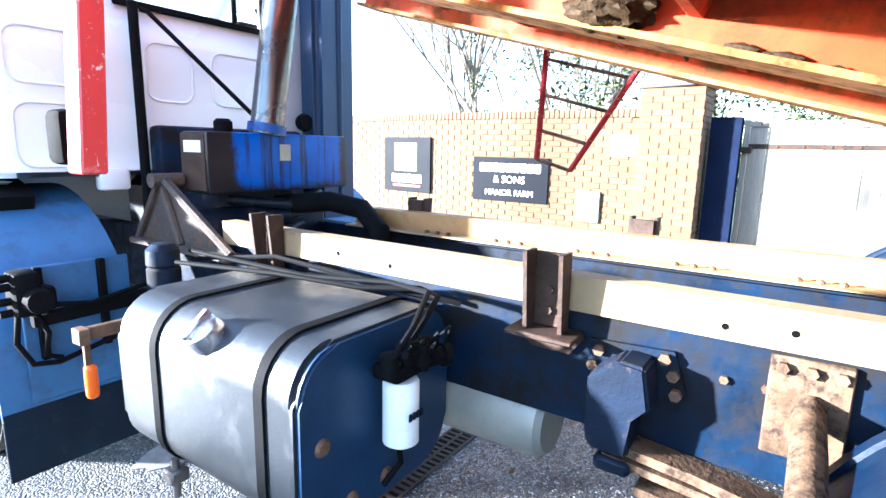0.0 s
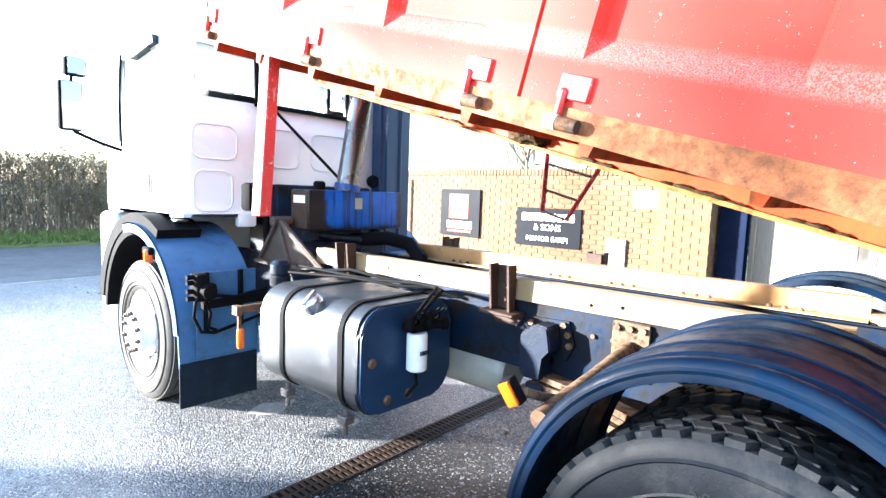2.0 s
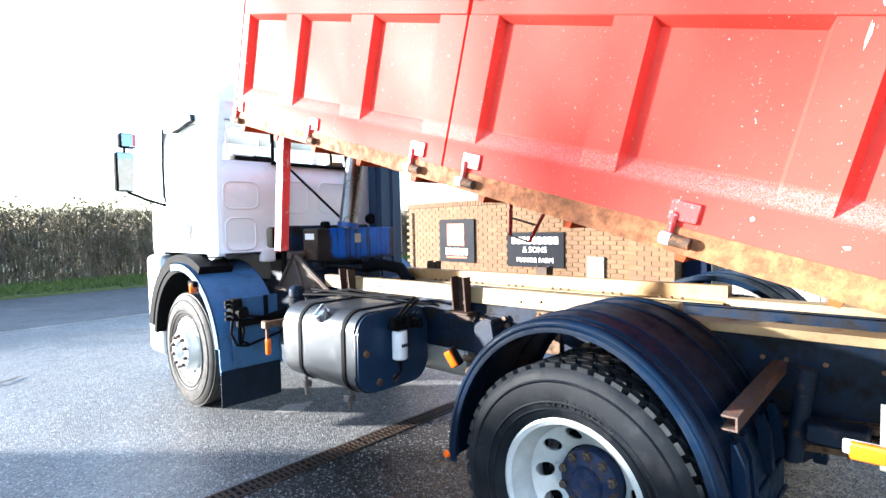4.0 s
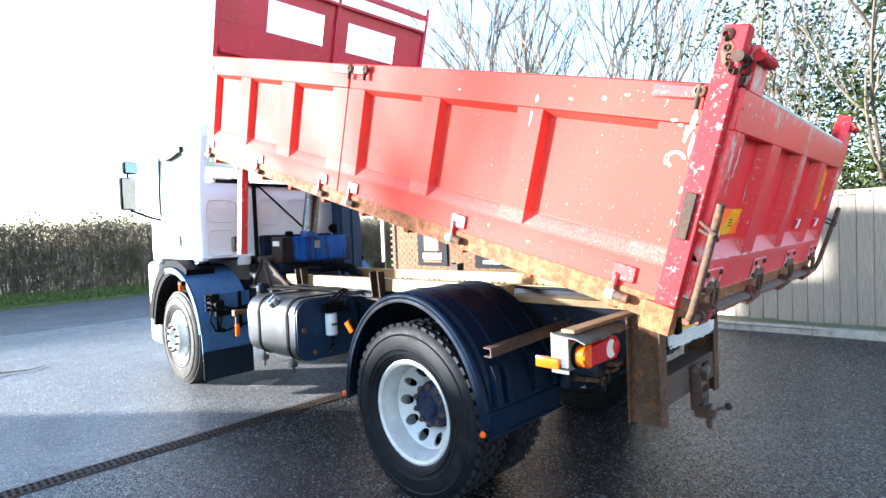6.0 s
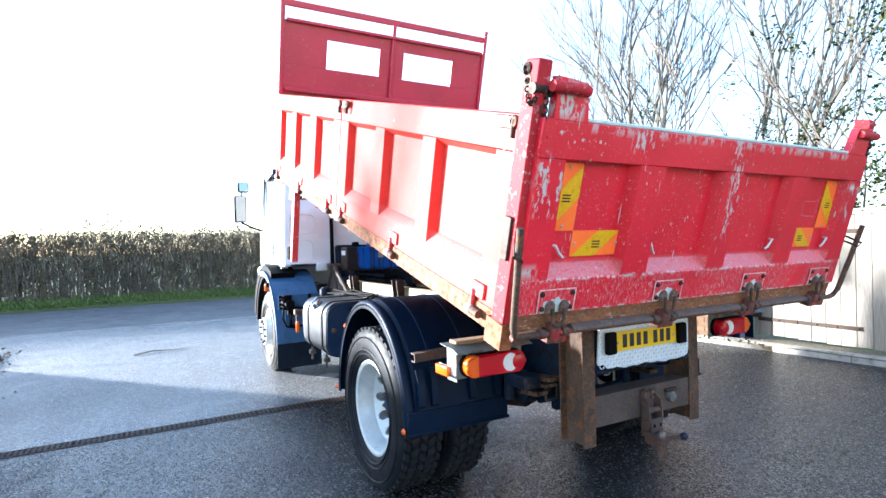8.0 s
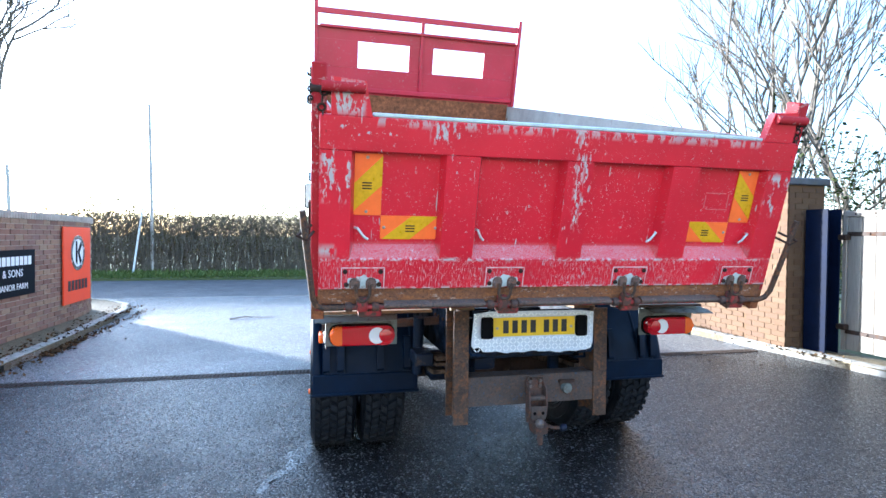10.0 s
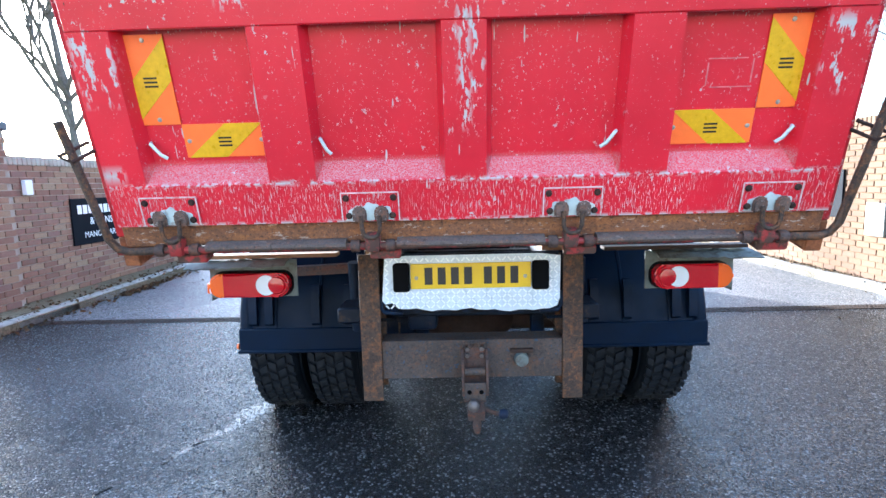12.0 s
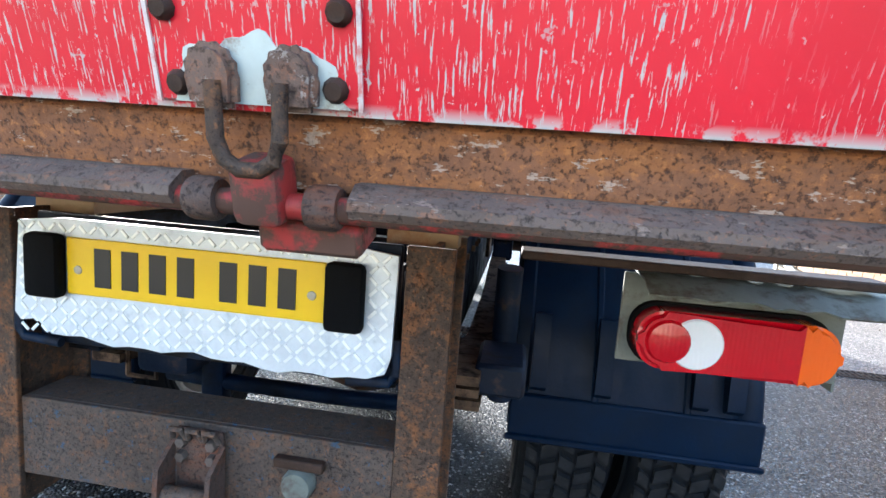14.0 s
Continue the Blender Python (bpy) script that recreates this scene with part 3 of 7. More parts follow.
def sheet(name, pts, z, material, label, category="ground"):
    bm = B_()
    bm.faces.new([bm.verts.new((x, y, z)) for x, y in pts])
    ob = part(name, bm, material)
    return tagged(ob, label, category, kind="structure")


def slab(name, pts, z0, z1, material, label, category="ground"):
    return tagged(part(name, prism(B_(), pts, z0, z1, "z"), material), label, category, kind="structure")


sheet("ground", [(-2500, -2500), (2500, -2500), (2500, 2500), (-2500, 2500)], -0.12, M["field"], "winter pasture and bare earth reaching the horizon")
LEFT_KERB = [(-4.50, -9.0), (-4.54, -3.0), (-4.57, 1.6), (-4.60, 4.6), (-4.74, 7.5), (-5.0, 8.4), (-5.6, 9.2), (-6.6, 9.8), (-8.4, 10.2)]
RIGHT_KERB = [(5.15, -9.0), (5.10, -1.0), (4.95, 1.0), (4.86, 2.1), (4.68, 3.7), (4.66, 5.2), (4.75, 6.3), (5.0, 7.8), (5.6, 8.9), (6.6, 9.7), (8.4, 10.2)]
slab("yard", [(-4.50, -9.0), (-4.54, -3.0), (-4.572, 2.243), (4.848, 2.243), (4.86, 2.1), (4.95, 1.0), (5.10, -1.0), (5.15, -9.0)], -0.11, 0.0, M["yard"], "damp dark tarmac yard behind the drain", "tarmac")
slab("apron", [(-4.572, 2.243)] + LEFT_KERB[3:] + RIGHT_KERB[:3:-1] + [(4.848, 2.243)], -0.11, 0.0, M["apron"], "pale worn tarmac apron between drain and road", "tarmac")
slab("road", [(-140, 10.2), (140, 10.2), (140, 15.6), (-140, 15.6)], -0.11, 0.0, M["road"], "grey tarmac country road running past the entrance", "road")
slab("verge", [(-140, 15.6), (140, 15.6), (140, 19.5), (-140, 19.5)], -0.11, 0.07, M["field"], "earth bank of the far road verge", "verge")
slab("road_line", [(-30, 10.21), (30, 10.21), (30, 10.27), (-30, 10.27)], 0.0005, 0.005, M["kerb"], "worn pale joint line along the road edge", "road marking")
slab("border_west", LEFT_KERB[1:] + [(-8.4, 9.0), (-6.5, 8.2), (-5.5, 7.5), (-5.3, -3.0)], -0.10, 0.085, M["gravel"], "gravel border strewn with dead leaves beside the wall", "border")
slab("border_east", RIGHT_KERB[1:] + [(8.4, 9.0), (6.5, 8.2), (5.5, 7.6), (5.5, -1.0)], -0.10, 0.085, M["gravel"], "gravel border with litter beside the brick wall", "border")

# ---- walls ----


def wall_line(y, side):
    """The x of the wall's face: straight, then curving out near the road."""
    if side < 0:
        return -5.2 - max(0.0, y - 6.2) ** 2 * 0.11
    return 4.98 + max(0.0, y - 5.4) ** 2 * 0.05


def wall_core(name, side, y0, y1, h, label):
    ys = np.linspace(y0, y1, 25)
    face = [(wall_line(y, side) + side * (0.011 if side < 0 else 0.007), y) for y in ys]
    back = [(wall_line(y, side) + side * 0.21, y) for y in ys]
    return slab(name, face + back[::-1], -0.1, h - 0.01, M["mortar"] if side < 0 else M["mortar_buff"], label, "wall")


WALLS = {-1: (2.75, 7.55, 1.725), 1: (2.62, 7.9, 1.95)}
wall_west = wall_core("wall_west", -1, *WALLS[-1], "shaded red and brown brick garden wall with brick coping")
wall_east = wall_core("wall_east", 1, *WALLS[1], "sunlit buff brick entrance wall with brick coping")
pier_west = slab("pier_west", [(-5.66, 2.27), (-5.14, 2.27), (-5.14, 2.75), (-5.66, 2.75)], -0.1, 2.1, M["mortar"], "square brick gate pier at the wall's end", "gate pier")
pier_east = slab("pier_east", [(4.90, 1.93), (5.50, 1.93), (5.50, 2.62), (4.90, 2.62)], -0.1, 2.28, M["mortar_buff"], "tall brick gate pier with dark stone cap", "gate pier")
for pier, (x0, x1, y0, y1, z) in ((pier_west, (-5.70, -5.10, 2.23, 2.79, 2.10)), (pier_east, (4.85, 5.55, 1.88, 2.67, 2.28))):
    part("cap", box(B_(), x0, x1, y0, y1, z + 0.002, z + 0.10, 0.015), M["cap"], pier, "dark weathered coping stone")

# ---- the lorry ----
truck = thing("tipper_lorry", "white-cabbed tipper lorry with raised scratched red body on tarmac", "lorry")
RX, FX = 0.235, 4.16            # the axles' places along the lorry
WX, GX = 0.195, 0.212           # the rear wheels and their mudguards
BODY = pose(-0.018, -1.35, 1.30, 15.5)   # the raised body: x across, y along, z up from its floor line

# chassis
for s in (-1, 1):
    bm = prism(B_(), [(s * 0.44, 0.76), (s * 0.44, 1.088), (s * 0.36, 1.088), (s * 0.36, 1.073), (s * 0.425, 1.073), (s * 0.425, 0.775), (s * 0.36, 0.775), (s * 0.36, 0.76)], -0.82, 5.0, "y")
    part("chassis_rail", bm, M["navy"], truck, "navy painted steel chassis rail")
    bm = prism(B_(), [(s * 0.46, 1.095), (s * 0.46, 1.195), (s * 0.39, 1.195), (s * 0.39, 1.095)], 0.05, 2.97, "y")
    rail = part("subframe_rail", bm, M["cream"] if s < 0 else M["ochre"], truck, "cream painted subframe rail with rust stains" if s < 0 else "ochre painted subframe rail with rust stains")
    bm = prism(B_(), [(s * 0.475, 1.0885), (s * 0.475, 1.128), (s * 0.33, 1.128), (s * 0.33, 1.0885)], -0.86, 0.046, "y")
    part("wear_strip", bm, M["cream"], truck, "cream painted strip along the chassis top")
    for k, y in enumerate((0.96, 0.82, 0.34, 0.20, 2.0, 2.25)):
        part("hole", lathe(B_(), [(0, 0), (0.0085, 0), (0.0085, s * 0.0012), (0, s * 0.0012)], 12, "x", (s * 0.4602, y, 1.128 + 0.012 * (k % 2))), M["stop"], rail)
    flange = part("inner_flange", box(B_(), *sorted((s * 0.300, s * 0.3885)), 0.05, 2.97, 1.0955, 1.104, 0.002), M["cream"], truck, "cream inner flange of the subframe")
    for k in range(18):
        y = 0.30 + 0.40 * (k // 3) + 0.065 * (k % 3)
        part("bolt", lathe(B_(), [(0, 0.0), (0.013, 0.0), (0.013, 0.010), (0.006, 0.015), (0, 0.015)], 8, "z", (s * 0.345, y, 1.1035)), M["rust"], flange)
    for y in (1.40, 2.60):
        b = B_()
        box(b, *sorted((s * 0.462, s * 0.475)), y - 0.05, y + 0.05, 1.04, 1.255, 0.003)
        for dy in (-0.058, 0.046):
            prism(b, [(s * 0.476, 1.04), (s * 0.525, 1.04), (s * 0.545, 1.262), (s * 0.476, 1.262)], y + dy, y + dy + 0.012, "y")
        box(b, *sorted((s * 0.446, s * 0.56)), y - 0.10, y + 0.10, 1.022, 1.038, 0.004)
        prism(b, [(y - 0.10, 1.021), (y + 0.10, 1.021), (y + 0.06, 0.965), (y - 0.06, 0.965)], *sorted((s * 0.446, s * 0.458)), "x")
        for dz in (1.09, 1.15):
            lathe(b, [(0, 0), (0.012, 0), (0.012, s * 0.012), (0, s * 0.012)], 6, "x", (s * 0.476, y, dz))
        part("guide_bracket", b, M["rust_dark"], truck, "rusty upright body guide bracket")
    for k in range(14):
        bm = lathe(B_(), [(0.0, 0), (0.011, 0), (0.011, 0.012), (0.0, 0.012)], 6, "x", (s * 0.44 - (0.012 if s < 0 else 0), 0.95 - 0.14 * k + (0.05 if k % 3 else 0), 0.99))
        part("bolt", bm, M["rust"], truck)
for y, z0, z1 in ((4.6, 0.78, 1.0), (2.9, 0.80, 1.0), (1.6, 0.80, 1.0), (0.9, 0.80, 1.02), (-0.25, 0.80, 1.02), (-0.78, 0.78, 1.03)):
    part("cross_member", box(B_(), -0.36, 0.36, y - 0.04, y + 0.04, z0, z1, 0.008), M["navy"], truck)
part("propeller_shaft", tube(B_(), [(0, 3.6, 0.85), (0, 2.0, 0.72), (0, RX + 0.3, 0.55)], 0.05, 12), M["rust_dark"], truck)
for y0, n in ((RX, "rear_axle"), (FX, "front_axle")):
    b = tube(B_(), [(-0.95, y0, 0.49), (0.95, y0, 0.49)], 0.075, 12)
    if n == "rear_axle":
        lathe(b, [(0.06, -0.32), (0.16, -0.2), (0.21, 0), (0.16, 0.2), (0.06, 0.32)], 16, "x", (0, y0, 0.5))
    part(n, b, M["rust_dark"], truck, "dark greasy axle casing")
for s in (-1, 1):
    for y0, name in ((RX, "rear"), (FX, "front")):
        for reach, h, drop, thick in ((1.0, 0.80, 0.12, 0.030), (0.97, 0.757, 0.11, 0.026), (0.88, 0.69, 0.09, 0.034)):
            pts = [(y0 + reach * t, h - drop * (1 - abs(t) ** 1.5) + 0.010 * math.cos(t * 9)) for t in np.linspace(-1, 1, 17)]
            low = [(y, z - thick * (1.25 - 0.5 * abs(y - y0) / reach)) for y, z in pts]
            part("spring_leaf", prism(B_(), pts + low[::-1], *sorted((s * 0.45, s * 0.535)), "x"), M["mud_steel"], truck, "mud-brown steel spring leaf")
    b = B_()
    prism(b, [(1.11, 1.015), (1.175, 1.022), (1.25, 0.965), (1.25, 0.80), (1.235, 0.765), (1.135, 0.765), (1.14, 0.875), (1.09, 0.905)], *sorted((s * 0.457, s * 0.565)), "x")
    bmesh.ops.bevel(b, geom=list(b.edges), offset=0.008, segments=2, affect="EDGES")
    box(b, *sorted((s * 0.46, s * 0.55)), 1.13, 1.225, 0.70, 0.742, 0.01)
    hanger = part("spring_hanger", b, M["black_cast"], truck, "dark cast spring hanger bolted to the chassis")
    b = B_()
    prism(b, [(1.03, 0.93), (1.065, 1.035), (1.285, 1.025), (1.285, 0.93), (1.20, 0.85), (1.07, 0.85)], *sorted((s * 0.4415, s * 0.455)), "x")
    part("mounting_plate", b, M["navy"], truck)
    for dy, dz in ((1.255, 1.0), (1.085, 1.015), (1.062, 0.975), (1.052, 0.925), (1.27, 0.955)):
        part("bolt", lathe(B_(), [(0, 0), (0.016, 0), (0.016, 0.016), (0, 0.016)], 6, "x", (s * 0.456 - (0.016 if s < 0 else 0), dy, dz)), M["rust"], truck)
    b = box(B_(), *sorted((s * 0.4415, s * 0.458)), 0.70, 0.86, 0.84, 1.083, 0.004)
    part("rusty_plate", b, M["mud_steel"], truck, "rust covered bolted steel plate")
    for dy in (0.725, 0.78, 0.835):
        part("bolt", lathe(B_(), [(0, 0), (0.014, 0), (0.014, 0.014), (0, 0.014)], 6, "x", (s * 0.46 - (0.014 if s < 0 else 0), dy, 1.058)), M["rust"], truck)
    part("mudguard_stay", tube(B_(), [(s * 0.46, 0.775, 0.975), (s * 0.52, 0.775, 0.965), (s * 0.66, 0.772, 0.948), (s * 0.8, 0.772, 0.928), (s * 1.0, 0.775, 0.904), (s * 1.17, 0.775, 0.882)], 0.034, 12), M["mud_steel"], truck, "mud-caked tubular mudguard stay")

# rear wheels, two a side, and front wheels


def tyre_mesh(w, R, rim, blocks):
    b = B_()
    h = w / 2
    side = [(rim, 0.80), (rim + 0.02, 0.95), (rim + 0.042, 0.99), (rim + 0.048, 1.06), (rim + 0.054, 1.005), (rim + 0.072, 1.035), (rim + 0.078, 1.085), (rim + 0.084, 1.055),
            (rim + 0.09, 1.06), (R - 0.09, 1.04), (R - 0.072, 1.02), (R - 0.066, 1.065), (R - 0.060, 1.005), (R - 0.035, 0.97), (R - 0.016, 0.86)]
    tread = [(R - 0.012, 0.0)]
    if not blocks:
        tread = [q for c in (-0.62, -0.2, 0.2, 0.62) for q in ((R - 0.014, c * h - 0.026), (R, c * h - 0.024), (R, c * h + 0.024), (R - 0.014, c * h + 0.026))]
    lathe(b, [(r, -h * k) for r, k in side] + tread + [(r, h * k) for r, k in side[::-1]], 64, "x", closed=True)
    return b


def tread_mesh(w, R):
    """Five rows of rubber blocks round the tyre."""
    b = B_()
    h = w / 2
    n = 46
    for row, (c, wide) in enumerate(((-0.745, 0.27), (-0.38, 0.38), (0.0, 0.34), (0.38, 0.38), (0.745, 0.27))):
        for k in range(n):
            a = (k + 0.5 * (row % 2) + 0.13 * row) * math.tau / n
            made = bmesh.ops.create_cube(b, size=1.0)["verts"]
            for v in made:
                along = v.co.y * 0.044 + v.co.x * (0.022 if row % 2 else -0.022)
                v.co = Vector((c * h + v.co.x * wide * h * 0.86, along, R - 0.011 + v.co.z * 0.026))
            bmesh.ops.rotate(b, verts=made, cent=(0, 0, 0), matrix=Matrix.Rotation(a, 3, "X"))
    return b


def rim_mesh(w, rim, dish):
    """A steel wheel: lip, well and a disc with hand holes, its outer face towards minus x; dish: how far in the disc sits."""
    h = w / 2
    b = B_()
    lathe(b, [(rim + 0.008, -h * 0.97), (rim - 0.004, -h * 1.0), (rim - 0.022, -h * 0.93), (rim - 0.030, -h * 0.6), (rim - 0.055, -h * 0.1), (rim - 0.055, h * 0.5),
              (rim - 0.03, h * 0.95), (rim, h * 0.95), (rim, h * 0.5), (rim - 0.02, 0.0), (rim - 0.005, -h * 0.6), (rim + 0.008, -h * 0.9)], 48, "x", closed=True)
    face = dish - 0.02

    def circle(cy, cz, r, n):
        vs = [b.verts.new((face, cy + r * math.cos(k * math.tau / n), cz + r * math.sin(k * math.tau / n))) for k in range(n)]
        return [b.edges.new((vs[k], vs[(k + 1) % n])) for k in range(n)], vs
    outer, ov = circle(0, 0, rim - 0.056, 48)
    edges = outer + circle(0, 0, 0.09, 32)[0]
    rims_of_holes = []
    for k in range(10):
        a = k * math.tau / 10
        e, hv = circle((rim - 0.102) * math.cos(a), (rim - 0.102) * math.sin(a), 0.033, 18)
        edges += e
        rims_of_holes.append(hv)
    edges += circle(0, 0, 0.145, 32)[0] if dish > 0 else []
    bmesh.ops.triangle_fill(b, use_beauty=True, edges=edges)
    if dish > 0:
        for v in b.verts:
            if abs(v.co.x - face) < 1e-6:
                v.co.x -= 0.095 * min(1.0, max(0.0, (math.hypot(v.co.y, v.co.z) - 0.145) / (rim - 0.201)))
    for hv in rims_of_holes + [ov]:
        back = [b.verts.new(v.co + (Vector((0.012, 0, 0)) if hv is not ov else Vector((0.03, v.co.y * 0.12, v.co.z * 0.12)))) for v in hv]
        for k in range(len(hv)):
            b.faces.new((hv[k], hv[(k + 1) % len(hv)], back[(k + 1) % len(hv)], back[k]))
    return b


tyre_rear = data_of("tyre", tyre_mesh(0.285, 0.535, 0.308, True), M["tyre"])
tread_rear = data_of("tread", tread_mesh(0.285, 0.535), M["tread"])
tyre_front = data_of("tyre", tyre_mesh(0.285, 0.520, 0.292, False), M["tyre_old"])
rim_deep = data_of("rim", rim_mesh(0.25, 0.308, 0.105), M["rim"])
rim_proud = data_of("rim", rim_mesh(0.25, 0.292, -0.085), M["rim"])
b = lathe(B_(), [(0.0, -0.075), (0.055, -0.078), (0.068, -0.066), (0.072, -0.05), (0.10, -0.046), (0.132, -0.03), (0.138, -0.01), (0.138, 0.06), (0.0, 0.06)], 24)
hub_rear = data_of("hub", b, M["hub_blue"])
b = lathe(B_(), [(0.088, -0.045), (0.098, -0.060), (0.172, -0.060), (0.182, -0.052), (0.196, 0.03), (0.205, 0.10), (0.10, 0.10), (0.088, 0.0)], 40, closed=True)
hub_front = data_of("hub_ring", b, M["rim"])
drum = data_of("brake_drum", lathe(B_(), [(0.0, 0.112), (0.195, 0.112), (0.205, 0.122), (0.208, 0.155), (0.0, 0.155)], 32), M["black"])
nut = data_of("wheel_nut", lathe(B_(), [(0, -0.034), (0.010, -0.034), (0.012, -0.026), (0.019, -0.022), (0.019, 0), (0, 0)], 6), M["hub"])
for data in (rim_deep, rim_proud):
    data.materials[0] = M["rim"]


def wheel(name, x, y, s, tyre, rim, hub, dish, nut_r, label):
    ob = new(name, tyre)
    ob.parent = truck
    ob.matrix_basis = Matrix.Translation((x, y, 0.505)) @ (Matrix.Identity(4) if s < 0 else Matrix.Rotation(math.pi, 4, "Z"))
    tagged(ob, label)
    r = new("rim", rim)
    r.parent = ob
    tagged(r, "silver painted steel rim with hand holes")
    if rim is rim_deep:
        td = new("tread", tread_rear)
        td.parent = ob
        tagged(td, "blocky black rubber tread", kind="stuff")
        dr = new("brake_drum", drum)
        dr.parent = ob
    if hub:
        hb = new("hub", hub)
        hb.parent, hb.location = ob, (dish, 0, 0)
        for k in range(10):
            nt = new("wheel_nut", nut)
            nt.parent = ob
            nt.location = (dish + nut_r[1], nut_r[0] * math.cos((k + 0.5) * math.tau / 10), nut_r[0] * math.sin((k + 0.5) * math.tau / 10))
    return ob


for s in (-1, 1):
    wheel("rear_wheel", s * 1.138, WX, s, tyre_rear, rim_deep, hub_rear, 0.070, (0.116, -0.034), "twin rear wheel with blocky black tread and silver rim")
    wheel("rear_wheel", s * 0.800, WX, -s, tyre_rear, rim_deep, None, 0, (0, 0), "inner twin rear wheel with blocky black tread")
    wheel("front_wheel", s * 1.02, FX, s, tyre_front, rim_proud, hub_front, -0.14, (0.138, -0.058), "front wheel with dusty grey tyre and silver hub")

# mudguards
for s in (-1, 1):
    x0, x1 = (-1.284, -0.584) if s < 0 else (0.608, 1.308)
    lip_x = x0 if s < 0 else x1
    # one moulding: a turned-down edge, a rolled bead, a groove and fine ribs over the crown
    prof = [(0.0, -0.052), (0.0, -0.014), (0.007, -0.003), (0.020, 0.004), (0.046, 0.004), (0.058, -0.004), (0.066, -0.011), (0.074, -0.004), (0.086, 0.007), (0.198, 0.010), (0.203, 0.015),
            (0.215, 0.015), (0.220, 0.010), (0.448, 0.010), (0.453, 0.015), (0.465, 0.015), (0.470, 0.010), (0.648, 0.006), (0.655, 0.014), (0.690, 0.014), (0.70, -0.012)]
    loop = prof + [(d - 0.004, h - 0.008) for d, h in prof[:0:-1]] + [(0.008, -0.052)]
    bm, rows = B_(), []
    for a in range(-2, 183, 5):
        w = radians(a)
        rows.append([bm.verts.new((lip_x - s * d, GX + (0.62 + h) * math.cos(w), 0.50 + (0.72 + h) * max(-0.02, math.sin(w)))) for d, h in loop])
    for p, q in zip(rows, rows[1:]):
        for k in range(len(loop)):
            bm.faces.new((p[k], p[(k + 1) % len(loop)], q[(k + 1) % len(loop)], q[k]))
    bm.faces.new(rows[0]), bm.faces.new(rows[-1][::-1])
    guard = part("rear_mudguard", bm, M["black_blue"], truck, "large blue-black plastic rear mudguard with moulded bead")
    b = B_()
    box(b, x0 + 0.004, x1 - 0.004, GX - 0.634, GX - 0.612, 0.490, 0.625, 0.006)
    box(b, x0 - 0.004, x1 + 0.004, GX - 0.645, GX - 0.634, 0.486, 0.506, 0.005)
    part("valance", b, M["black_blue"], guard, "dark plastic spray valance")
    for d in (0.07, 0.16, 0.42, 0.60):
        xx = lip_x - s * d
        part("stiffener", prism(B_(), [(GX - 0.628, 0.640), (GX - 0.645, 0.655), (GX - 0.632, 0.80), (GX - 0.605, 0.86), (GX - 0.590, 0.86), (GX - 0.600, 0.640)], *sorted((xx, xx - s * 0.045)), "x"), M["black_blue"], guard)
    for y in (GX + 0.612, GX - 0.600)[:1 if s > 0 else 2]:
        b = lathe(B_(), [(0, s * 0.012), (0.015, s * 0.010), (0.019, 0.0), (0, 0.0)], 14, "x", (lip_x + s * 0.010, y, 0.518))
        part("marker_lamp", b, M["amber_lens"], guard, "small round amber marker lamp")
    if s > 0:
        continue
    b = prism(B_(), [(-0.025, -0.026), (0.025, -0.026), (0.025, -0.019), (-0.018, -0.019), (-0.018, 0.019), (0.025, 0.019), (0.025, 0.026), (-0.025, 0.026)], -0.42, 0.42, "x")
    part("stay_channel", b, M["guard_rust"], truck, "dark rusty steel channel stay over the mudguard",
         Matrix.Translation((s * 0.80, -0.375, 0.945)) @ Matrix.Rotation(radians(s * 2.0), 4, "Y"))

